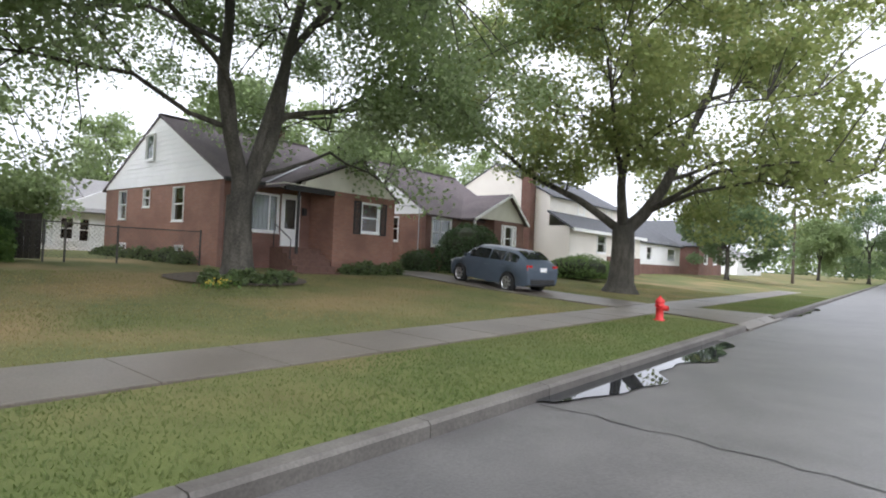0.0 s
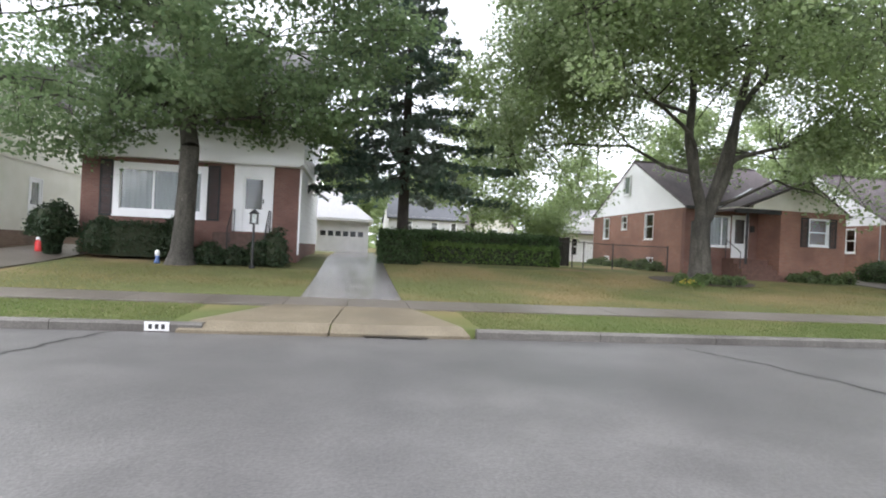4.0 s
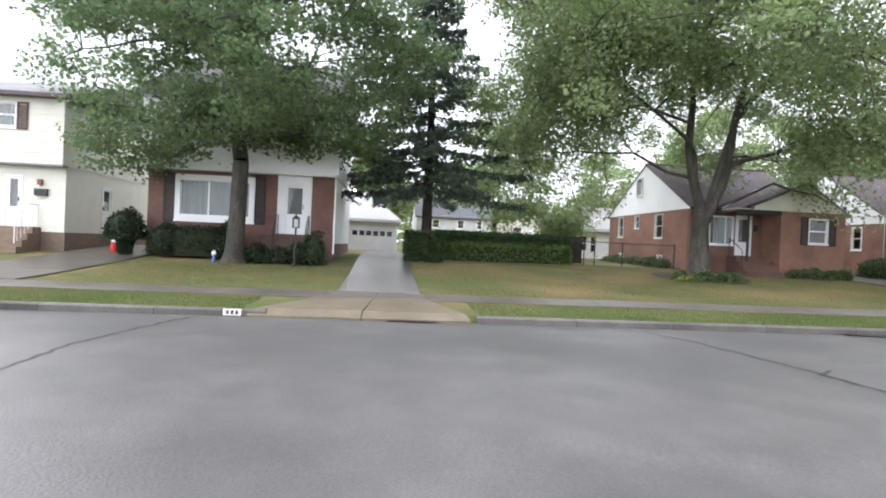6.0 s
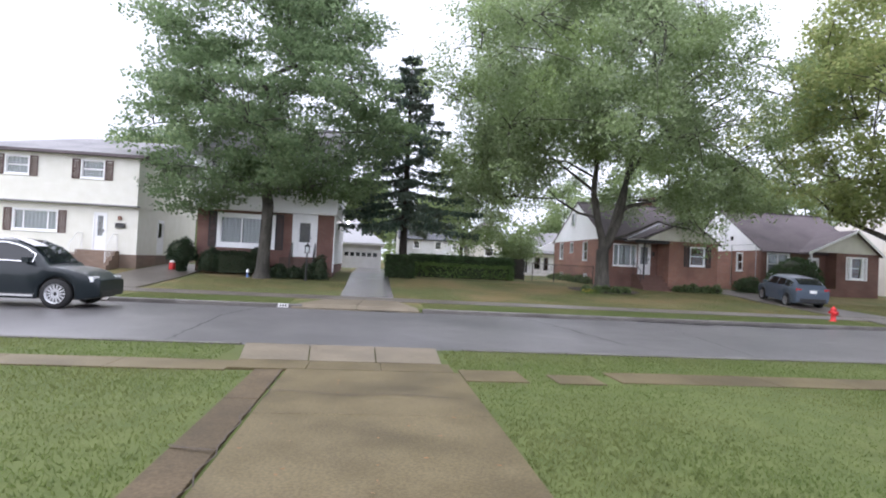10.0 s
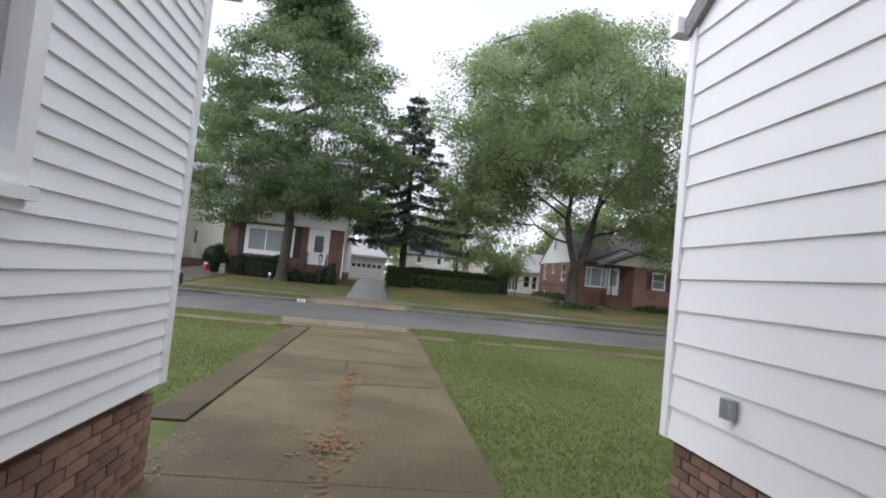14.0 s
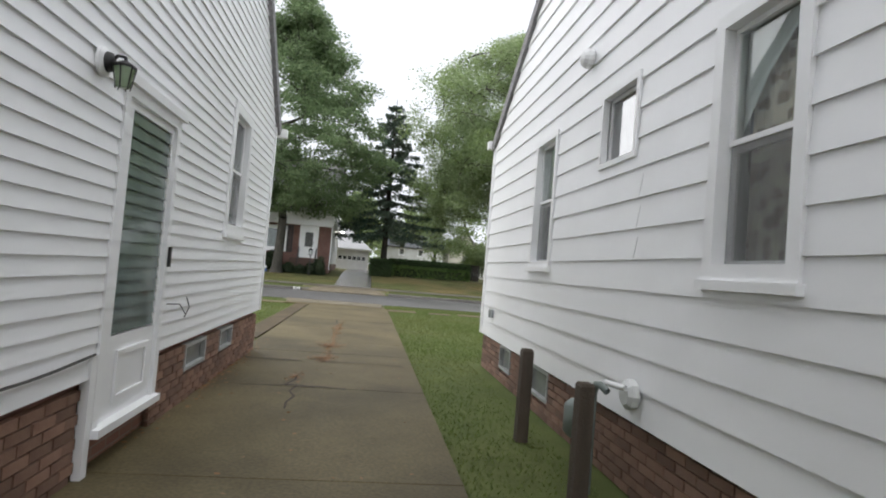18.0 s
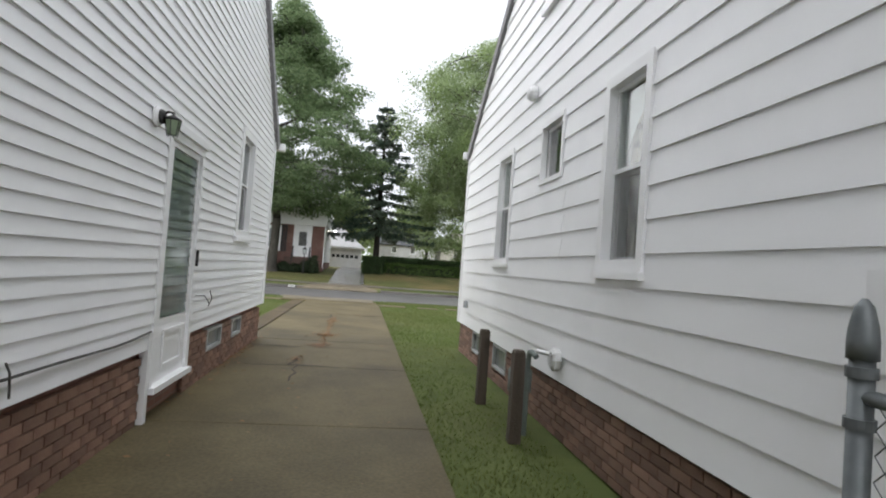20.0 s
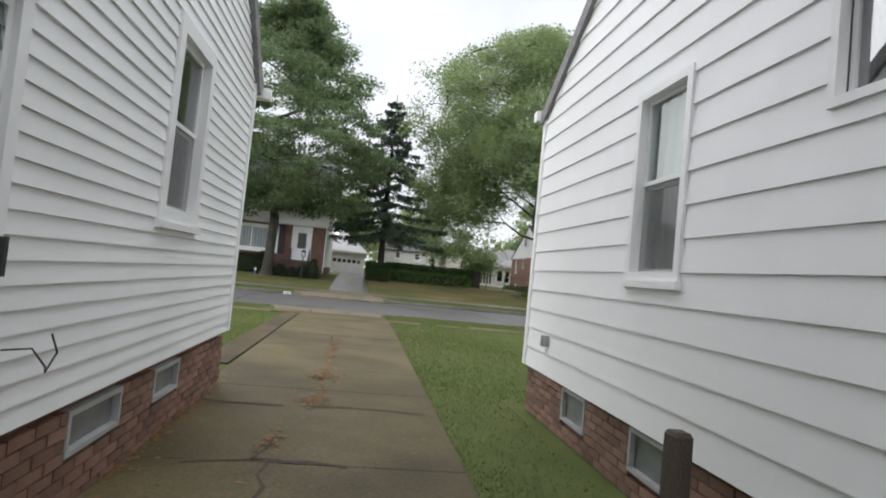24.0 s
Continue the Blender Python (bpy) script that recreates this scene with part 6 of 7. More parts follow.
def hydrant(x, y):
    z = gz(x) - 0.02
    t = thing("fire_hydrant", (x, y, z), "red fire hydrant on the grass verge", "hydrant")
    part("barrel", lathe([(0.14, 0), (0.14, 0.04), (0.095, 0.06), (0.09, 0.35), (0.125, 0.365), (0.125, 0.4), (0.105, 0.41), (0.105, 0.46)], (x, y, z)), M_RED, t, smooth=True)
    part("bonnet", lathe([(0.118, 0.46), (0.118, 0.48), (0.096, 0.535), (0.05, 0.58), (0.03, 0.59), (0.03, 0.63)], (x, y, z)), M_RED, t, smooth=True)
    for s in (-1, 1):
        part("side_outlet", joined([tube([(x, y, z + 0.38), (x, y + s * 0.165, z + 0.38)], [0.05, 0.05], 10), tube([(x, y + s * 0.155, z + 0.38), (x, y + s * 0.19, z + 0.38)], [0.058, 0.058], 6)]), M_RED, t)
    part("front_outlet", joined([tube([(x, y, z + 0.33), (x + 0.18, y, z + 0.33)], [0.07, 0.07], 10), tube([(x + 0.165, y, z + 0.33), (x + 0.205, y, z + 0.33)], [0.078, 0.066], 6)]), M_RED, t)


hydrant(1.1, 14.8)
can = thing("gas_can", (-9.2, -14.15, 0.7), "small red can with a white lid by the driveway", "can")
part("can", lathe([(0.16, 0), (0.17, 0.03), (0.17, 0.3), (0.13, 0.36)], (-9.2, -14.15, 0.69)), M_RED, can, smooth=True)
part("lid", lathe([(0.14, 0.36), (0.14, 0.44), (0.05, 0.48)], (-9.2, -14.15, 0.69)), M_TRIM, can, smooth=True)

lamp = thing("lamp_post", (-7.0, -6.5, 0.5), "black lantern post on the front lawn", "lamp")
part("post", lathe([(0.09, 0), (0.09, 0.1), (0.04, 0.14), (0.035, 1.4), (0.06, 1.42)], (-7.0, -6.5, 0.48), 10), M_BLACK, lamp)
lan = part("lantern", boxes(*[(-7.0 + sx * 0.1 - 0.012, -7.0 + sx * 0.1 + 0.012, -6.5 + sy * 0.1 - 0.012, -6.5 + sy * 0.1 + 0.012, 1.9, 2.2) for sx in (-1, 1) for sy in (-1, 1)], (-7.12, -6.88, -6.62, -6.38, 1.88, 1.91)), M_BLACK, lamp)
part("cap", lathe([(0.17, 0), (0.1, 0.07), (0.03, 0.13), (0.02, 0.18)], (-7.0, -6.5, 2.2), 8), M_BLACK, lan)
part("glass", boxes((-7.09, -6.91, -6.59, -6.41, 1.92, 2.19)), M_GLASS, lan)
lamp.location.y = -7.05

glow = bpy.data.materials.new("lit bulb")
glow.use_nodes = True
glow.node_tree.nodes["Principled BSDF"].inputs["Emission Color"].default_value = (1, 0.95, 0.85, 1)
glow.node_tree.nodes["Principled BSDF"].inputs["Emission Strength"].default_value = 12
pl = thing("side_lamp", (-15.6, -5.1, 4.0), "lit bulb lamp on the white side wall", "lamp")
part("bulb", lathe([(0.03, 0), (0.085, 0.05), (0.085, 0.1), (0.03, 0.16)], (-15.6, -5.05, 3.98)), glow, pl, smooth=True)
part("bracket", boxes((-15.66, -15.54, -5.3, -5.05, 4.15, 4.22)), M_BLACK, pl)
pl.location.y = -5.58

M_SIGNRED = material("red lettering", (0.55, 0.03, 0.04), 0.6)
sg = thing("yard_sign", (14.9, 4.4, 0.15), "white lawn sign with red and black lettering on wire legs", "sign")
face = Matrix.Translation((14.9, 4.4, 0.6)) @ pose(0, 0, 0, 0, 0, 22) @ pose(0, 0, 0, -7, 0, 0)


def on_sign(u0, u1, v0, v1, d):
    c = [face @ Vector((d, u, v)) for u, v in ((u0, v0), (u1, v0), (u1, v1), (u0, v1))]
    b = [face @ Vector((d - 0.006, u, v)) for u, v in ((u0, v0), (u1, v0), (u1, v1), (u0, v1))]
    return [tuple(p) for p in c + b], [(0, 1, 2, 3), (7, 6, 5, 4), (0, 4, 5, 1), (1, 5, 6, 2), (2, 6, 7, 3), (3, 7, 4, 0)]


board = part("board", on_sign(-0.31, 0.31, -0.24, 0.24, 0.0), M_TRIM, sg)
for u0, u1, v0, v1 in ((-0.26, -0.17, 0.09, 0.2), (-0.14, -0.05, 0.09, 0.2), (-0.03, 0.05, 0.09, 0.2), (0.07, 0.15, 0.09, 0.2), (0.17, 0.26, 0.09, 0.2), (-0.28, 0.28, 0.205, 0.215), (-0.28, 0.28, -0.075, -0.065), (-0.25, -0.1, -0.19, -0.11), (-0.06, 0.08, -0.19, -0.11), (0.12, 0.25, -0.19, -0.11)):
    part("lettering_bar", on_sign(u0, u1, v0, v1, 0.007), M_BLACK, board)
txt = bpy.data.curves.new("lettering", "FONT")
txt.body, txt.size, txt.align_x, txt.align_y, txt.extrude = "PAINTING", 0.125, "CENTER", "CENTER", 0.002
txt.materials.append(M_SIGNRED)
tob = new("lettering", txt)
tob.parent = board
tob.matrix_basis = Matrix.Translation(-offset_of(board)) @ face @ Matrix(((0, 0, 1, 0.004), (1, 0, 0, 0), (0, 1, 0, 0.01), (0, 0, 0, 1)))
for u in (-0.2, 0.2):
    p, q = face @ Vector((-0.01, u, -0.2)), face @ Vector((-0.01, u, -0.5))
    part("wire_leg", tube([tuple(p), tuple(q)], [0.005, 0.005], 5), M_STEEL, sg)


# chain link fence beside the brick bungalow and its gate posts
def chain_fence(name, label, pts, height, mesh_step=0.09, post_r=0.03, wire=0.004):
    f = thing(name, pts[0], label, "fence")
    for x, y, z in pts:
        part("post", joined([tube([(x, y, z - 0.1), (x, y, z + height + 0.06)], [post_r] * 2, 8)]), M_FENCE, f)
    for (x0, y0, z0), (x1, y1, z1) in zip(pts, pts[1:]):
        part("top_rail", joined([tube([(x0, y0, z0 + height), (x1, y1, z1 + height)], [0.021] * 2, 6)]), M_FENCE, f)
        L = math.hypot(x1 - x0, y1 - y0)
        ws = []
        n = int(L / mesh_step)
        k = int(height / mesh_step)
        for i in range(-k, n):
            for sgn in (1, -1):
                a, b = (i, i + k) if sgn > 0 else (i + k, i)
                s0, s1 = max(0, min(n, i)) / n, max(0, min(n, i + k)) / n
                h0, h1 = (max(0, -i) / k, min(k, n - i) / k)
                if s1 <= s0:
                    continue
                lo, hi = (h0, h1) if sgn > 0 else (1 - h0, 1 - h1)
                ws.append(tube([(x0 + (x1 - x0) * s0, y0 + (y1 - y0) * s0, z0 + (z1 - z0) * s0 + 0.02 + lo * (height - 0.02)), (x0 + (x1 - x0) * s1, y0 + (y1 - y0) * s1, z0 + (z1 - z0) * s1 + 0.02 + hi * (height - 0.02))], [wire] * 2, 3))
        part("wire_mesh", joined(ws), M_FENCE, f)
    return f


M_FENCE = varied("dark weathered fence steel", (0.05, 0.05, 0.048), (0.09, 0.085, 0.08), 8, 0.6, metal=0.4)
chain_fence("chain_link_fence", "dark chain link fence between hedge and bungalow", [(-13.0, 5.0, 0.95), (-13.05, 5.75, 0.95), (-13.1, 6.3, 0.95), (-13.2, 7.75, 0.92), (-12.6, 10.1, 0.92)], 1.05, 0.12)

# ---- details on the near houses ----
def louvre_door_glass(parent):
    """Slats of the jalousie in the side door, each leaning out a little over the next."""
    for k in range(17):
        z = 0.97 + 0.083 * k
        vs = [(27.67, LEFT_WALL - 0.018, z + 0.09), (28.36, LEFT_WALL - 0.018, z + 0.09), (28.36, LEFT_WALL - 0.002, z), (27.67, LEFT_WALL - 0.002, z)]
        vs += [(x, y - 0.005, w) for x, y, w in vs]
        part("glass_slat", (vs, [(0, 1, 2, 3), (7, 6, 5, 4), (0, 4, 5, 1), (1, 5, 6, 2), (2, 6, 7, 3), (3, 7, 4, 0)]), M_SLAT, parent)


M_SLAT = varied("green tinted jalousie glass", (0.11, 0.15, 0.138), (0.18, 0.22, 0.205), 2, 0.08, spec=0.9, bumps=0)
M_LANTERN = varied("pale green lantern glass", (0.16, 0.22, 0.13), (0.26, 0.33, 0.22), 9, 0.12, spec=0.6, bumps=0)


def side_lantern():
    x, y, z, k = 28.88, LEFT_WALL, 2.5, 0.66
    t = thing("wall_lantern", (x, y, z), "black carriage lantern with pale green glass on the siding", "lamp")
    part("back_plate", lathe_y([(0.12 * k, 0.0), (0.12 * k, 0.03 * k), (0.09 * k, 0.05 * k)], (x, y + 0.02, z)), M_TRIM, t, "white round mounting block")
    part("rosette", lathe_y([(0.085 * k, 0.0), (0.075 * k, 0.04 * k), (0.03 * k, 0.06 * k)], (x, y + 0.05, z)), M_BLACK, t)
    part("arm", tube([(x, y + 0.06, z), (x, y + 0.1, z + 0.04), (x, y + 0.14, z + 0.035), (x, y + 0.14, z + 0.01)], [0.009] * 4, 6), M_BLACK, t)
    c = (x, y + 0.14, z - 0.13)
    part("cap", lathe([(0.09 * k, 0.17 * k), (0.09 * k, 0.185 * k), (0.035 * k, 0.215 * k), (0.014 * k, 0.225 * k), (0.014 * k, 0.25 * k)], c, 6), M_BLACK, t)
    part("glass", lathe([(0.05 * k, 0.0), (0.08 * k, 0.165 * k)], c, 6), M_LANTERN, t)
    cage = [tube([(c[0] + 0.054 * k * math.cos(a), c[1] + 0.054 * k * math.sin(a), c[2] - 0.01), (c[0] + 0.086 * k * math.cos(a), c[1] + 0.086 * k * math.sin(a), c[2] + 0.17 * k)], [0.0035] * 2, 4) for a in np.arange(6) * math.pi / 3]
    part("cage", joined(cage), M_BLACK, t)


def lathe_y(profile, at, sides=18):
    vs, fs = lathe(profile, (0, 0, 0), sides)
    x, y, z = at
    return [(x + a, y + c, z + b) for a, b, c in vs], fs


side_lantern()


def brick_course(parent, y, out, x0, x1, z0, z1, holes, mat, seed):
    """Single bricks of a foundation, laid in running bond with recessed joints."""
    rng = random.Random(seed)
    row = 0
    z = z0
    shapes = {}
    while z + 0.05 < z1:
        x = x0 - (0.1 if row % 2 else 0)
        while x < x1:
            a, b = max(x, x0), min(x + 0.203, x1)
            x += 0.213
            runs = [(a, b)]
            for h in holes:
                if h[2] < z + 0.05 and h[3] > z + 0.01:
                    runs = [r for p, q in runs for r in ((p, min(q, h[0])), (max(p, h[1]), q))]
            for p, q in runs:
                w = round(q - p, 2)
                if w < 0.03:
                    continue
                if w not in shapes:
                    shapes[w] = mesh_of("brick", *boxes((0, w, -0.02, 0.02, 0, 0.057)), mat)
                ob = new("brick", shapes[w])
                ob.parent = parent
                ob.location = Vector((p, y + out * (0.012 + rng.uniform(-0.003, 0.003)), z)) - offset_of(parent)
        z += 0.0675
        row += 1


M_PIECEBRICK = varied("worn foundation brick", (0.25, 0.15, 0.105), (0.18, 0.095, 0.068), 5, 0.9, (0.24, 0.20, 0.165), 1.2, each=0.3, bumps=0.4, fine=60)


M_DULL = varied("dull grey basement sash paint", (0.34, 0.35, 0.35), (0.42, 0.43, 0.42), 6, 0.7)
M_GALV = varied("dark galvanised fence pipe", (0.13, 0.145, 0.15), (0.19, 0.205, 0.21), 9, 0.45, metal=0.6, bumps=0.05)


def find(name, label_word):
    for o in scene.objects:
        if o.name.startswith(name) and label_word in o.get("label", ""):
            return o


LH, RH = find("white_house", "clapboard"), find("white_house", "aluminium")
lholes = [(26.15, 26.8, 0.45, 0.69), (25.04, 25.6, 0.45, 0.69), (27.55, 28.65, 0, 0.75)]
rholes = [(24.75, 25.3, 0.33, 0.63), (26.1, 26.76, 0.33, 0.63)]
brick_course(LH, LEFT_WALL - 0.04, 1, 23.57, 33.5, 0.16, 0.75, lholes, M_PIECEBRICK, 1)
brick_course(RH, RIGHT_WALL + 0.04, -1, 23.62, 33.0, 0.16, 0.64, rholes, M_PIECEBRICK, 2)
for a, b, z0, z1 in lholes[:2]:
    window(LH, "y", LEFT_WALL - 0.035, 1, a, b, z0, z1, casing=0.03, mid=False, sill=False, frame_mat=M_DULL, mullions=((a + b) / 2,), depth=0.02)
for a, b, z0, z1 in rholes:
    window(RH, "y", RIGHT_WALL + 0.035, -1, a, b, z0, z1, casing=0.03, mid=False, sill=False, frame_mat=M_DULL, mullions=(a + 0.2, a + 0.4), depth=0.02)
M_BASEGLASS = varied("grey basement pane", (0.16, 0.17, 0.17), (0.22, 0.23, 0.23), 4, 0.15, spec=0.6, bumps=0)
for house, holes, y0, y1 in ((LH, lholes[:2], LEFT_WALL - 0.056, LEFT_WALL - 0.044), (RH, rholes, RIGHT_WALL + 0.044, RIGHT_WALL + 0.056)):
    for a, b, z0, z1 in holes:
        part("basement_pane", boxes((a + 0.03, b - 0.03, y0, y1, z0 + 0.03, z1 - 0.03)), M_BASEGLASS, house)
d = [o for o in LH.children if o.name.startswith("door")][0]
louvre_door_glass(d)
part("hose_hook", tube([(27.48, -4.67, 1.1), (27.4, -4.6, 1.1), (27.36, -4.56, 1.02), (27.32, -4.58, 0.99), (27.28, -4.56, 1.07), (27.3, -4.58, 1.15)], [0.0045] * 6, 5), M_FENCE, LH)
part("loose_cable", joined([tube([(x, LEFT_WALL + 0.04 + 0.01 * math.sin(5 * x), 0.885 + 0.012 * math.sin(2.3 * x)) for x in np.linspace(28.61, 31.6, 14)], [0.008] * 14, 5), tube([(30.47, LEFT_WALL + 0.05, 0.97), (30.45, LEFT_WALL + 0.06, 0.92), (30.42, LEFT_WALL + 0.05, 0.8)], [0.006] * 3, 5)]), M_FENCE, LH, "grey cable hanging along the siding")
part("gutter_end", boxes((23.26, 23.38, -4.72, -4.54, 3.34, 3.46)), M_TRIM, LH)
part("gutter_end", boxes((23.34, 23.46, -1.455, -1.315, 3.5, 3.62)), M_TRIM, RH)
part("wall_vent", lathe_y([(0.085, 0.0), (0.085, -0.05), (0.06, -0.085), (0.02, -0.1)], (27.38, -1.375, 3.5), 14), M_TRIM, RH, "white ribbed vent hood")
part("outlet_box", boxes((24.22, 24.3, -1.42, -1.365, 0.94, 1.05)), M_STEEL, RH)
for z in (1.725, 1.939, 2.153):
    part("patched_seam", tube([(28.42 + 0.05 * (z - 1.56), -1.371, z), (28.44 + 0.05 * (z - 1.56), -1.359, z + 0.15)], [0.0018] * 2, 4), M_AGED, RH)
mb = part("meter_box", boxes((31.68, 31.92, -1.51, -1.375, 1.36, 1.63)), M_TRIM, RH, "white electric meter box with conduit")
part("conduit", tube([(31.95, -1.385, 1.66), (31.95, -1.385, 3.6)], [0.01] * 2, 8), M_TRIM, mb)
part("latch", boxes((31.92, 31.95, -1.525, -1.51, 1.44, 1.5)), M_DULL, mb)
part("drop_pipe", tube([(31.83, -1.45, 1.39), (31.83, -1.45, 1.09)], [0.035] * 2, 8), M_TRIM, mb)
M_METER = varied("grey green meter paint", (0.13, 0.16, 0.15), (0.18, 0.21, 0.195), 6, 0.5)
gm = thing("gas_meter", (28.4, -1.65, 0.15), "grey green gas meter with bent pipe at the foundation", "meter")
part("meter_body", lathe([(0.07, 0.2), (0.11, 0.24), (0.11, 0.42), (0.07, 0.46)], (28.25, -1.6, 0.25), 12), M_METER, gm, smooth=True)
part("pipe", tube([(28.47, -1.6, 0.1), (28.47, -1.6, 0.8), (28.5, -1.6, 0.87), (28.57, -1.6, 0.88), (28.63, -1.58, 0.85)], [0.024] * 5, 8), M_METER, gm)
part("junction_plate", lathe_y([(0.1, 0.0), (0.1, -0.05), (0.07, -0.07)], (28.57, -1.37, 0.83), 8), M_CURTAIN, gm, "pale octagonal wall plate")
part("vent_pipe", tube([(28.47, -1.52, 0.88), (28.63, -1.46, 0.88)], [0.02] * 2, 8), M_TRIM, gm)
M_OLDWOOD = varied("weathered post timber", (0.065, 0.05, 0.038), (0.105, 0.082, 0.064), 7, 0.9, stretch=(1, 1, 0.15), bumps=0.6)
for x, y, h in ((27.37, -1.75, 0.93), (28.68, -1.75, 0.91)):
    p = thing("bollard_post", (x, y, 0.1), "weathered timber bollard guarding the gas meter", "post", "bollard posts")
    part("post", ([(x + sx * q, y + sy * q, z) for q, z in ((0.05, 0.05), (0.047, h - 0.02), (0.036, h)) for sx, sy in ((-1, -1), (1, -1), (1, 1), (-1, 1))], [(3, 2, 1, 0), (8, 9, 10, 11)] + [(i + j, i + (j + 1) % 4, i + 4 + (j + 1) % 4, i + 4 + j) for i in (0, 4) for j in range(4)]), M_OLDWOOD, p)
gate = thing("chain_link_fence", (31.89, -1.72, 0.15), "galvanised chain link fence with a dome capped end post", "fence")
gx, gy = 31.89, -1.72
part("end_post", lathe([(0.032, 0.0), (0.032, 1.33)], (gx, gy, 0.08), 14), M_GALV, gate, smooth=True)
part("dome_cap", lathe([(0.04, 1.3), (0.04, 1.35), (0.036, 1.39), (0.024, 1.445), (0.007, 1.468)], (gx, gy, 0.07), 14), M_GALV, gate, smooth=True)
for z in (0.42, 1.08, 1.22):
    part("clamp", lathe([(0.04, z), (0.04, z + 0.03)], (gx, gy, 0.1), 14), M_GALV, gate)
part("top_rail", tube([(gx, gy, 1.27), (35.5, gy - 0.02, 1.29)], [0.022] * 2, 8), M_GALV, gate, smooth=True)
ws = []
for i in range(-16, 50):
    for sgn in (1, -1):
        s0, s1 = max(0, i) * 0.062, (i + 16) * 0.062
        h0, h1 = max(0, -i) / 16, 1.0
        lo, hi = (h0, h1) if sgn > 0 else (1 - h0, 1 - h1)
        ws.append(tube([(gx + 0.05 + s0, gy, 0.16 + lo * 1.1), (gx + 0.05 + s1, gy, 0.16 + hi * 1.1)], [0.0022] * 2, 4))
part("wire_mesh", joined(ws), M_GALV, gate)


def squares_cloth():
    """Curtain cloth with a scatter of brown and cream squares."""
    m = material("printed curtain cloth", (0.5, 0.43, 0.34), 0.9)
    n, l, b = nodes_of(m)
    co = n.new("ShaderNodeTexCoord")
    v = n.new("ShaderNodeTexVoronoi")
    v.distance = "CHEBYCHEV"
    v.inputs["Scale"].default_value, v.inputs["Randomness"].default_value = 11, 0.5
    l.new(co.outputs["Object"], v.inputs["Vector"])
    v2 = n.new("ShaderNodeTexVoronoi")
    v2.distance = "CHEBYCHEV"
    v2.inputs["Scale"].default_value, v2.inputs["Randomness"].default_value = 19, 0.6
    l.new(co.outputs["Object"], v2.inputs["Vector"])
    bw = n.new("ShaderNodeRGBToBW")
    l.new(v.outputs["Color"], bw.inputs[0])
    c = mixed(m, bw.outputs[0], (0.36, 0.29, 0.22), (0.66, 0.58, 0.46))
    bw2 = n.new("ShaderNodeRGBToBW")
    l.new(v2.outputs["Color"], bw2.inputs[0])
    st = n.new("ShaderNodeMath")
    st.operation = "GREATER_THAN"
    st.inputs[1].default_value = 0.7
    l.new(bw2.outputs[0], st.inputs[0])
    l.new(mixed(m, st.outputs[0], c, (0.22, 0.16, 0.11)), b.inputs["Base Color"])
    return m


M_PRINT = squares_cloth()
wins = [o for o in RH.children if o.name.startswith("window")]
part("curtain", folds("y", RIGHT_WALL + 0.155, 29.34, 29.86, 1.68, 2.94), M_PRINT, wins[2], "brown and cream square patterned curtain")
# upper cloth's pale tone also stands for sky reflection; lower cloth is darkened
part("curtain", folds("y", RIGHT_WALL + 0.12, 25.97, 26.55, 2.36, 2.99), M_CURTAIN, wins[0])
part("curtain", folds("y", RIGHT_WALL + 0.14, 25.97, 26.55, 1.72, 2.4), M_DIMCURTAIN, wins[0])
part("tied_curtain", ([(29.34, -1.245, 2.94), (29.6, -1.235, 2.94), (29.8, -1.245, 2.94), (29.5, -1.23, 2.68), (29.34, -1.245, 2.4)], [(0, 1, 3, 4), (1, 2, 3)]), M_CURTAIN, wins[2], "white curtain gathered to the side")

# ---- more trees ----
tree("garden_tree", (-24, 3.4, 1.1), 10.6, 3.6, 4.0, 0.15, M_FARLEAF, M_BARK, 21, "leafy garden tree behind the hedge", 90, 110, 0.17, limbs=8, gaps=-0.05, fork=3.4)
tree("small_tree", (-22.5, 7.6, 1.1), 4.1, 1.3, 2.1, 0.05, M_FARLEAF, M_BARK, 22, "small bright green tree in the back yard", 60, 90, 0.13, limbs=6, fork=1.9)
for k, (x, y, top, r) in enumerate(((-42, -4.5, 10.5, 3.2), (-62, 3, 11, 5), (-33, 24, 14, 5), (-38, 34, 15, 6), (-30, 33, 12, 4), (-34, -22, 13, 5), (-44, -12, 14, 5), (-42, -30, 14, 6), (-52, 22, 13, 5), (-34, 46, 14, 5), (-36, 60, 15, 6))):
    tree("yard_tree", (x, y, 1.1), top, r, 3.4, 0.2, M_FARLEAF, M_BARK, 100 + k, "leafy tree behind the houses", 110, 90, 0.26, limbs=8, spread=(0.8, 0.55), group="trees behind the houses")
tree("street_tree", (-7.6, 61, 0.5), 9.5, 4.4, 2.6, 0.2, M_LEAF1, M_BARK, 31, "round green tree on a lawn down the street", 120, 110, 0.24, limbs=8)
for k, (x, y, top, r, m) in enumerate(((13.4, 72, 14, 5.5, M_FARLEAF), (13.2, 86, 15, 5.5, M_FARLEAF), (13.0, 100, 15, 6, M_LEAF3), (13, 118, 15, 6.5, M_FARLEAF), (13, 140, 15, 7, M_FARLEAF), (13, 170, 15, 8, M_FARLEAF), (-5.5, 118, 11, 4.5, M_FARLEAF), (1.2, 126, 16, 6, M_LEAF1), (-5, 170, 13, 6, M_FARLEAF), (3, 230, 14, 12, M_FARLEAF))):
    tree("street_tree", (x, y, 0.3), top, r, 3.2, 0.24, m, M_BARK, 200 + k, "leafy tree lining the street", 130, 90, 0.3, limbs=8, spread=(0.9, 0.6), group="trees lining the street")
rng = np.random.default_rng(77)
wood = []
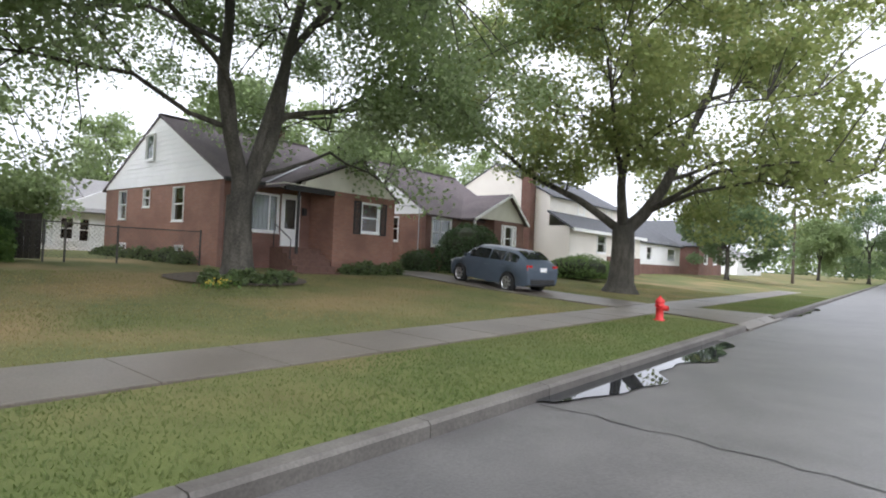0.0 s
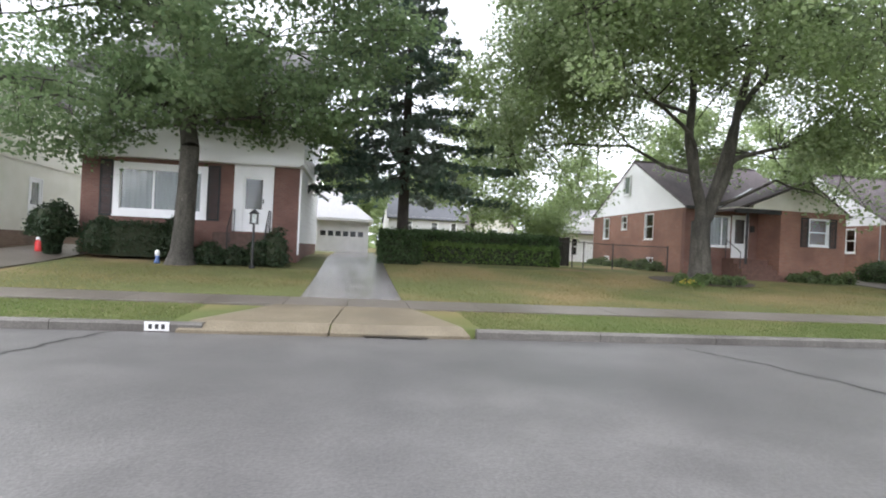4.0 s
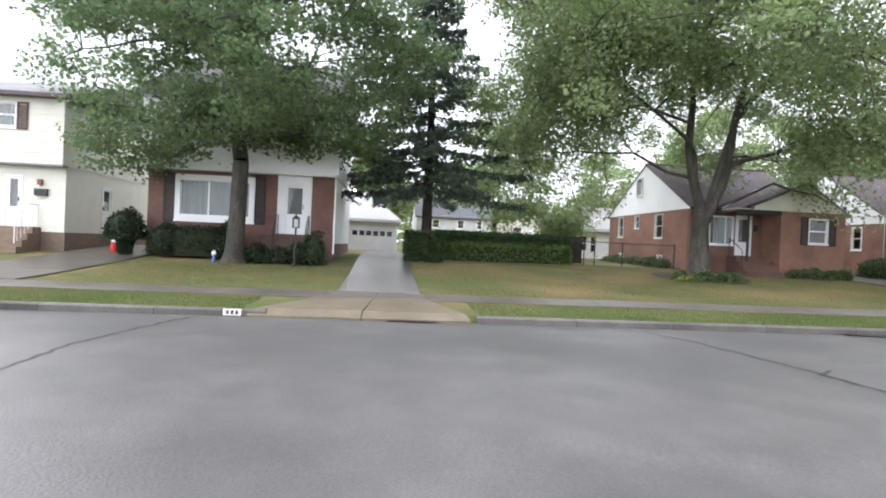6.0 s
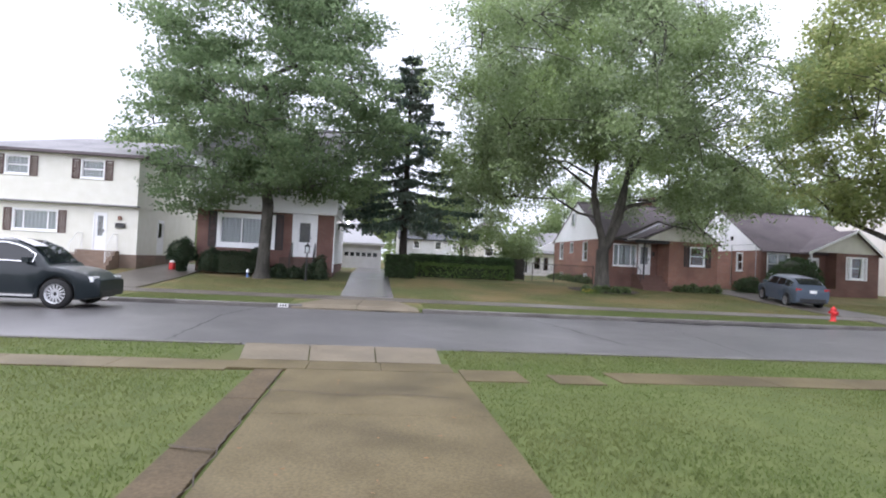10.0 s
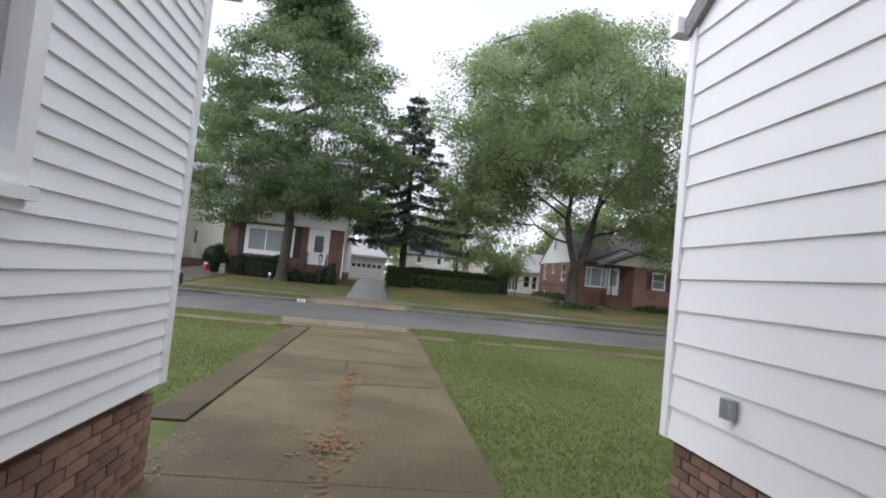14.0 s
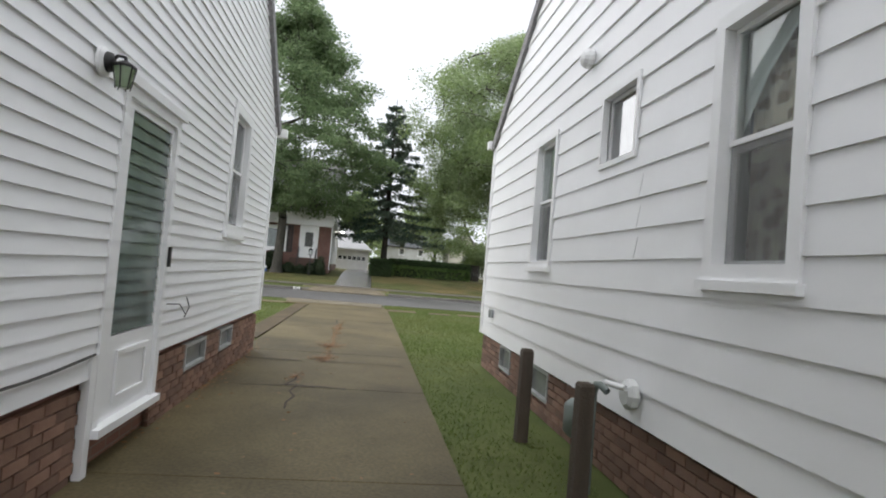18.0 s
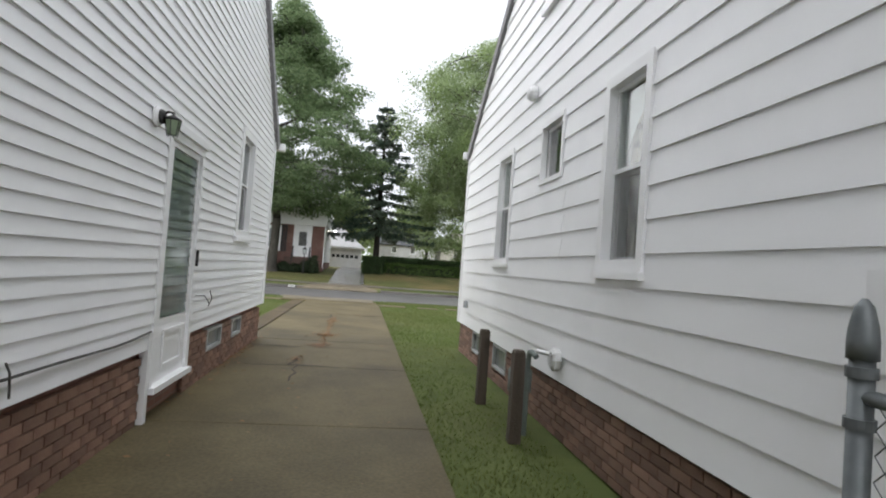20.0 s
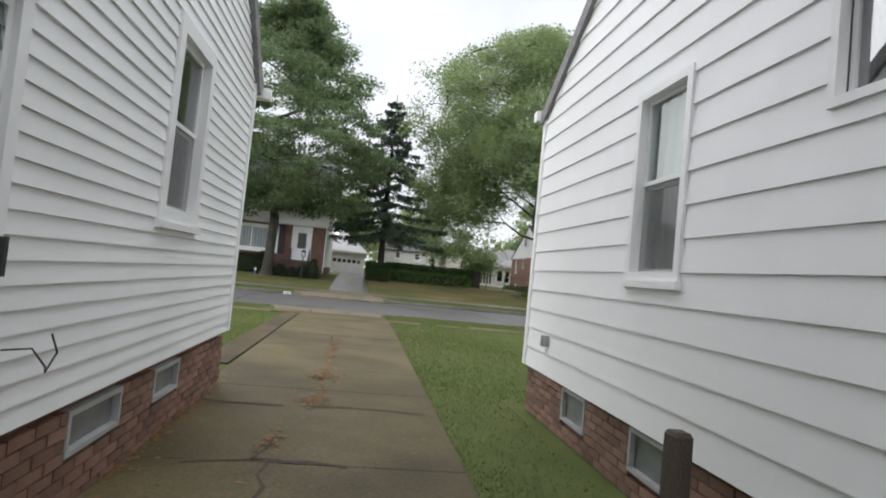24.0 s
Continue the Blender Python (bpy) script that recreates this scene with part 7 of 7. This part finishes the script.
for (x0, y0), (x1, y1), n in (((-85, -150), (-85, 220), 260), ((-85, 220), (60, 320), 120), ((-85, -150), (40, -220), 90)):
    s = rng.uniform(0, 1, n)
    c = np.stack([x0 + (x1 - x0) * s + rng.normal(size=n) * 6, y0 + (y1 - y0) * s, rng.uniform(2, 11, n) * (0.7 + 0.4 * np.sin(s * 40))], 1)
    c = np.repeat(c, 40, 0)
    wood.append(c + rng.normal(size=c.shape) * (2.2, 2.6, 1.8))
wood = np.concatenate(wood)
wood[:, 2] = np.maximum(wood[:, 2], 1.0)
tagged(new("far_woods", mesh_of("far_woods", *leaves_at(wood, 1.1, rng), M_FARLEAF)), "line of distant trees beyond the houses", "trees", kind="stuff")
pole = thing("utility_pole", (-3.7, 74, 0.2), "tall wooden utility pole beside the street", "pole")
part("pole", tube([(-3.7, 74, 0.1), (-3.7, 74, 10.5)], [0.16, 0.11], 10), M_OLDWOOD, pole)
part("crossarm", boxes((-4.8, -2.6, 73.9, 74.05, 9.6, 9.75)), M_OLDWOOD, pole)
M_YELLOW = material("yellow sign paint", (0.8, 0.55, 0.02), 0.5)
ws_ = thing("warning_sign", (11.6, 66, 0.15), "yellow diamond road sign on a steel post", "sign")
part("post", tube([(11.6, 66, 0.1), (11.6, 66, 2.5)], [0.03] * 2, 6), M_STEEL, ws_)
part("plate", ([(11.6, 65.95, 2.1), (12.0, 65.95, 2.5), (11.6, 65.95, 2.9), (11.2, 65.95, 2.5), (11.6, 65.97, 2.1), (12.0, 65.97, 2.5), (11.6, 65.97, 2.9), (11.2, 65.97, 2.5)], [(0, 1, 2, 3), (7, 6, 5, 4), (0, 4, 5, 1), (1, 5, 6, 2), (2, 6, 7, 3), (3, 7, 4, 0)]), M_YELLOW, ws_)


# ---- grass blades on the lawns ----
def blades(name, label, areas, n, size, mat, seed):
    rng = np.random.default_rng(seed)
    vs = []
    tot = sum((a[1] - a[0]) * (a[3] - a[2]) for a in areas)
    for x0, x1, y0, y1 in areas:
        m = int(n * (x1 - x0) * (y1 - y0) / tot)
        x, y = rng.uniform(x0, x1, m), rng.uniform(y0, y1, m)
        z = np.interp(x, [p[0] for p in PROFILE], [p[1] for p in PROFILE]) - 0.02
        h = size * rng.uniform(0.6, 1.4, m)
        a = rng.uniform(0, 6.28, m)
        w = 0.16 * h + 0.004
        lx, ly = rng.normal(size=m) * h * 0.5, rng.normal(size=m) * h * 0.5
        vs.append(np.stack([np.stack([x - np.cos(a) * w, y - np.sin(a) * w, z], 1), np.stack([x + np.cos(a) * w, y + np.sin(a) * w, z], 1), np.stack([x + lx, y + ly, z + h], 1)], 1).reshape(-1, 3))
    v = np.concatenate(vs)
    return tagged(new(name, mesh_of(name, v, np.arange(len(v)).reshape(-1, 3), mat)), label, "grass", kind="stuff")


M_BLADE = leaf_material("grass blades", (0.088, 0.122, 0.035), (0.113, 0.145, 0.044), (0.127, 0.137, 0.05), 0.45)
M_VERGEBLADE = leaf_material("verge grass blades", (0.09, 0.128, 0.04), (0.115, 0.15, 0.05), (0.135, 0.148, 0.058), 0.45)
M_DRYBLADE = leaf_material("dry grass blades", (0.125, 0.152, 0.056), (0.175, 0.18, 0.075), (0.265, 0.205, 0.105), 0.4)
blades("grass", "short green grass beside the driveway", [(14.37, 23.4, -2.4, 12), (14.0, 23.2, -14, -5.31), (11.58, 13.18, -16, -6.0), (11.58, 13.38, -2.45, 12), (13.4, 14.37, -1.5, -1.1), (13.4, 13.7, -1.1, -0.1), (13.38, 13.5, -2.4, -1.5), (14.22, 14.37, -0.35, 12), (23.4, 32.0, -2.45, -1.5)], 230000, 0.034, M_BLADE, 1)
blades("grass", "greener grass on the far verge", [(0.47, 2.6, -1.9, 15.9), (0.47, 2.6, -12, -6.5), (0.47, 2.6, 21.1, 40)], 90000, 0.036, M_VERGEBLADE, 2)
blades("grass", "dry patchy grass on the far lawns", [(-9.0, -1.0, -2.8, 17.0), (-7.2, -1.0, -12.4, -5.05), (-10.4, -9.0, -2.8, 13), (-7.0, -1.0, 20.3, 34)], 140000, 0.035, M_DRYBLADE, 3)

# ---- slabs, kerbs, cracks and puddles ----
M_GAP = varied("earth filled crack", (0.05, 0.04, 0.03), (0.075, 0.06, 0.045), 12, 0.9)
def slab_piece(x0, x1, y0, y1, lift, rng, zf=gz, thick=0.12):
    d = [rng.uniform(-0.003, 0.003) for _ in range(4)]
    top = [(x, y, zf(x) + lift + e) for (x, y), e in zip(((x0, y0), (x1, y0), (x1, y1), (x0, y1)), d)]
    c = 0.006
    rim = [(x + (c if x == x0 else -c), y + (c if y == y0 else -c), z + 0.0) for x, y, z in top]
    vs = [(x, y, z - thick) for x, y, z in top] + [(x, y, z - 0.006) for x, y, z in top] + rim
    fs = [(3, 2, 1, 0), (8, 9, 10, 11)] + [(i, (i + 1) % 4, 4 + (i + 1) % 4, 4 + i) for i in range(4)] + [(4 + i, 4 + (i + 1) % 4, 8 + (i + 1) % 4, 8 + i) for i in range(4)]
    return vs, fs


def paving(name, label, category, strips, lift, mat, seed, gap=0.009):
    """strips: (x0, x1, y0, y1, pieces along x, pieces along y)."""
    rng = random.Random(seed)
    x, y = strips[0][0], strips[0][2]
    p = thing(name, (x, y, gz(x)), label, category, kind="structure")
    for x0, x1, y0, y1, nx, ny in strips:
        for i in range(nx):
            for j in range(ny):
                a, b = x0 + (x1 - x0) * i / nx + gap / 2, x0 + (x1 - x0) * (i + 1) / nx - gap / 2
                c, d = y0 + (y1 - y0) * j / ny + gap / 2, y0 + (y1 - y0) * (j + 1) / ny - gap / 2
                part("slab", slab_piece(a, b, c, d, lift, rng), mat, p)
    return p


paving("pavement_far", "damp concrete pavement slabs across the street", "pavement", [(-0.95, 0.42, -40, -5.2, 1, 24), (-0.95, 0.42, -5.2, -2.8, 1, 2), (-0.95, 0.42, -2.8, 46, 1, 34)], 0.02, M_WALK, 1)
paving("pavement_near", "weathered tan pavement slabs before the near lawns", "pavement", [(13.2, 13.95, -40, -5.67, 1, 22), (13.5, 14.3, -2.4, -1.5, 1, 1), (13.7, 14.35, -1.1, -0.4, 1, 1), (13.4, 14.2, -0.1, 4.9, 1, 4), (13.5, 14.2, 5.2, 24, 1, 12)], 0.006, M_DRIVE, 2)
paving("driveway_far", "wet concrete driveway leading to the garage", "driveway", [(-24, -0.97, -5.0, -2.85, 10, 1)], 0.03, M_WETDRIVE, 3)
bays = [13.9, 16.2, 18.5, 20.2, 22.2, 23.52, 25.9, 28.5, 31.5, 35.0, 40.0]
paving("driveway_near", "cracked tan concrete driveway between the houses", "driveway", [(a, b, -4.85 if a < 23 else -4.78, -2.43, 1, 1) for a, b in zip(bays, bays[1:])] + [(13.22, 13.88, -5.65, -2.5, 1, 3)], 0.03, M_DRIVE, 4, 0.003)
paving("driveway_edging", "dark brown concrete strip along the driveway", "edging", [(13.9, 22.2, -5.28, -4.9, 5, 1)], 0.014, M_STRIP, 9, 0.005)
paving("driveway_neighbour", "pale concrete driveway beside the brick bungalow", "driveway", [(-13, -0.97, 17.1, 19.9, 5, 1)], 0.03, M_WALK, 5)
paving("driveway_cream_house", "concrete driveway beside the cream house", "driveway", [(-14, -0.97, -15.6, -12.7, 5, 1)], 0.03, M_WALK, 6)
tagged(new("driveway_bedding", mesh_of("driveway_bedding", *boxes((13.9, 23.5, -4.84, -2.45, 0.02, 0.166), (23.5, 40, -4.77, -2.45, 0.02, 0.166)), M_GAP)), "dark earth in the driveway joints", "driveway", kind="structure")


def kerb_run(name, label, x0, x1, face, drops):
    k = thing(name, (x0, 0, 0.1), label, "kerb", kind="structure")
    y = -46.0
    shape = {}
    while y < 120:
        if not any(a < y + 1.0 < b for a, b in drops):
            r = 0.03
            pts = ([(x0, -0.25), (x1, -0.25), (x1, 0.14 - r), (x1 - r, 0.14), (x0, 0.14)] if face > 0 else [(x0, -0.25), (x1, -0.25), (x1, 0.14), (x0 + r, 0.14), (x0, 0.14 - r)])
            part("kerb_stone", prism(pts, "y", y + 0.006, y + 1.994), M_KERB, k)
        y += 2.0
    return k


DROP_FAR = [(-6.2, -2.2), (-17.0, -12.0), (15.9, 20.9)]
kerb_run("kerb_far", "weathered concrete kerb with grass behind", 2.63, 2.81, 1, DROP_FAR)
kerb_run("kerb_near", "weathered concrete kerb on the near side", 11.38, 11.56, -1, [(-6.2, -2.0)])


def apron(name, label, y0, y1, w0, w1, xs, mat, halves=2):
    """A driveway apron that flares to the gutter, in two halves, with its low kerb lip."""
    a = thing(name, (xs[0], (y0 + y1) / 2, 0.1), label, "driveway", kind="structure")
    xi, xo = xs
    for i in range(halves):
        f0, f1 = i / halves, (i + 1) / halves
        xl = xi + (xo - xi) * 0.88
        q = [(x, p0 + (p1 - p0) * f) for f in (f0 + 0.003, f1 - 0.003) for x, p0, p1 in ((xi, w0, w1), (xl, w0 + (y0 - w0) * 0.88, w1 + (y1 - w1) * 0.88), (xo, y0, y1))]
        zt = [gz(xi) + 0.03, 0.155, 0.05] * 2
        vs = [(x, y, -0.3) for x, y in q] + [(x, y, z) for (x, y), z in zip(q, zt)]
        part("slab", (vs, [(0, 1, 4, 3), (1, 2, 5, 4), (6, 7, 10, 9), (7, 8, 11, 10), (0, 1, 7, 6), (1, 2, 8, 7), (3, 4, 10, 9), (4, 5, 11, 10), (0, 3, 9, 6), (2, 5, 11, 8)]), mat, a)
    return a


apron("apron_far", "pale tan concrete driveway apron flaring to the gutter", -6.35, -2.1, -5.3, -2.8, (0.44, 2.87), M_APRON)
apron("apron_neighbour", "pale driveway apron at the kerb", 16.0, 21.0, 17.0, 20.2, (0.44, 2.87), M_WALK)
apron("apron_cream_house", "pale driveway apron at the kerb", -17.0, -12.0, -15.9, -12.5, (0.44, 2.87), M_WALK)
apron("apron_near", "cracked tan driveway apron at the near kerb", -5.95, -2.5, -5.65, -2.6, (13.2, 11.32), M_APRON, 3)

M_TAR = varied("tar crack filler", (0.02, 0.02, 0.02), (0.035, 0.034, 0.033), 12, 0.5)


def road_z(x):
    return 0.055 * (1 - ((x - 7.1) / 4.35) ** 2)


def crack(pts, width, seed, zf=road_z, lift=0.004, name="road_crack", label="black tar filled crack across the street"):
    rng = random.Random(seed)
    fine = []
    for (x0, y0), (x1, y1) in zip(pts, pts[1:]):
        n = max(2, int(math.hypot(x1 - x0, y1 - y0) / 0.18))
        fine += [(x0 + (x1 - x0) * k / n + rng.uniform(-1, 1) * 0.03, y0 + (y1 - y0) * k / n + rng.uniform(-1, 1) * 0.05) for k in range(n)]
    fine.append(pts[-1])
    vs, fs = [], []
    for k, (x, y) in enumerate(fine):
        a, b = fine[max(0, k - 1)], fine[min(len(fine) - 1, k + 1)]
        dx, dy = b[0] - a[0], b[1] - a[1]
        L = math.hypot(dx, dy) + 1e-9
        w = width * rng.uniform(0.5, 1.2) / 2
        for s in (-1, 1):
            vs.append((x - s * dy / L * w, y + s * dx / L * w, zf(x) + lift))
        if k:
            fs.append((2 * k - 2, 2 * k, 2 * k + 1, 2 * k - 1))
    me = mesh_of(name, vs, fs, M_TAR)
    return tagged(new(name, me), label, "crack", kind="structure")


crack([(2.9, -7.2), (4.4, -7.45), (6.3, -7.68), (8.0, -7.6), (11.2, -7.55)], 0.06, 1)
crack([(3.3, 1.1), (4.4, 1.45), (5.9, 1.68), (7.2, 1.8), (8.4, 1.95), (9.4, 2.2)], 0.05, 2)
crack([(6.7, 2.15), (7.0, 1.78), (7.5, 1.84)], 0.07, 3)
crack([(2.9, 5.7), (5.0, 5.4), (8.0, 5.0), (11.2, 4.5)], 0.035, 4)
crack([(2.9, 14.0), (6.0, 14.4), (11.2, 13.9)], 0.04, 5)
crack([(2.9, 25.0), (6.0, 24.6), (11.2, 25.1)], 0.04, 6)
crack([(11.28, -6.1), (11.28, -4.2), (11.28, -2.4)], 0.1, 8)
drz = lambda x: gz(x) + 0.034
for k, (w, pts) in enumerate(((0.022, [(15.2, -4.8), (15.4, -4.0), (15.3, -3.3), (15.5, -2.6)]), (0.03, [(18.4, -4.8), (18.5, -4.1), (18.5, -3.6), (18.6, -2.6)]), (0.032, [(20.35, -3.7), (20.1, -3.2), (20.05, -2.6)]), (0.07, [(24.24, -4.78), (24.31, -4.3), (24.32, -3.92)]), (0.03, [(24.3, -3.7), (24.27, -3.3), (24.32, -2.55)]),
                              (0.035, [(25.98, -4.4), (25.83, -3.94), (25.35, -3.86)]), (0.055, [(25.83, -3.9), (25.88, -3.78), (25.85, -3.55), (25.92, -3.28)]), (0.03, [(25.86, -3.82), (26.37, -3.8), (26.85, -3.79)]), (0.014, [(14.0, -4.88), (18.0, -4.88), (22.1, -4.88)]), (0.03, [(17.2, -5.26), (17.3, -4.92)]), (0.03, [(18.52, -3.77), (18.9, -3.74), (19.3, -3.74)]))):
    crack(pts, w, 20 + k, drz, 0.002, "driveway_crack", "dark crack across the driveway slabs").data.materials[0] = M_GAP
M_WATER = material("rain water", (0.02, 0.022, 0.024), 0.02)


def gutter_puddle(y0, y1, width, seed, label, lip=2.805):
    """Rain water against the kerb: an uneven outer edge with bays and tongues, level with the gutter."""
    rng = random.Random(seed)
    ph = [rng.uniform(0, 6.28) for _ in range(4)]
    n = 70
    edge = []
    for k in range(n + 1):
        f = k / n
        y = y0 + (y1 - y0) * f
        w = width * math.sin(math.pi * f) ** 0.45 * (0.72 + 0.2 * math.sin(7 * f + ph[0]) + 0.16 * math.sin(17 * f + ph[1]) + 0.08 * math.sin(41 * f + ph[2]))
        edge.append((lip + max(0.01, w), y))
    z = 0.03
    vs = [(lip, y, z) for x, y in edge] + [(x, y, z) for x, y in edge]
    fs = [(k, n + 1 + k, n + 2 + k, k + 1) for k in range(n)]
    tagged(new("puddle", mesh_of("puddle", vs, fs, M_WATER)), label, "puddle", kind="structure")


gutter_puddle(5.7, 13.1, 0.88, 3, "rain puddle in the gutter mirroring the trees")
gutter_puddle(-3.75, -2.75, 0.16, 7, "small rain puddle at the apron's lip", 2.868)
gutter_puddle(-4.2, -3.7, 0.17, 9, "small rain puddle in the near gutter", 11.1)
gutter_puddle(22.5, 29.5, 0.5, 4, "narrow rain puddle along the gutter")
M_PAINT = varied("white kerb paint", (0.72, 0.72, 0.70), (0.8, 0.8, 0.78), 8, 0.6)
pan = new("number_panel", mesh_of("number_panel", *boxes((2.79, 2.814, -6.77, -6.44, 0.02, 0.142)), M_PAINT))
tagged(pan, "white painted panel on the kerb face with dark bars", "kerb marking")
for k in range(3):
    part("bar", boxes((2.814, 2.817, -6.715 + 0.085 * k, -6.665 + 0.085 * k, 0.045, 0.115)), M_BLACK, pan)
lit = np.random.default_rng(8)
heaps = [(21.4, 1.4, -3.64, 0.035, 260), (20.3, 0.22, -3.66, 0.05, 110), (22.8, 0.22, -3.64, 0.12, 220), (24.05, 0.15, -3.64, 0.08, 160), (25.4, 0.12, -3.87, 0.05, 60), (25.2, 1.1, -4.72, 0.07, 520)]
pts = np.concatenate([np.stack([lit.normal(x, sx, n), lit.normal(y, sy, n), np.full(n, 0.195)], 1) for x, sx, y, sy, n in heaps] + [np.stack([lit.uniform(14, 30, 90), lit.uniform(-4.8, -2.6, 90), np.full(90, 0.195)], 1)])
lv, lf = leaves_at(pts, 0.034, lit, 0, 1.4)
lv[:, 2] = 0.19 + (lv[:, 2] - 0.19) * 0.15 + 0.006
M_LITTER = leaf_material("fallen leaves", (0.23, 0.11, 0.04), (0.17, 0.105, 0.05), (0.2, 0.095, 0.038), 0.1)
tagged(new("fallen_leaves", mesh_of("fallen_leaves", lv, lf, M_LITTER)), "orange brown fallen leaves scattered on the driveway", "leaves", kind="stuff")

orn = thing("garden_ornament", (-7.4, -9.95, 0.55), "small white and blue garden ornament by the oak", "ornament")
part("base", lathe([(0.08, 0), (0.09, 0.05), (0.05, 0.16), (0.06, 0.24)], (-7.4, -9.95, 0.52), 10), material("blue glaze", (0.08, 0.14, 0.32), 0.3), orn, smooth=True)
part("top", lathe([(0.05, 0.24), (0.08, 0.3), (0.07, 0.38), (0.02, 0.43)], (-7.4, -9.95, 0.52), 10), M_TRIM, orn, smooth=True)
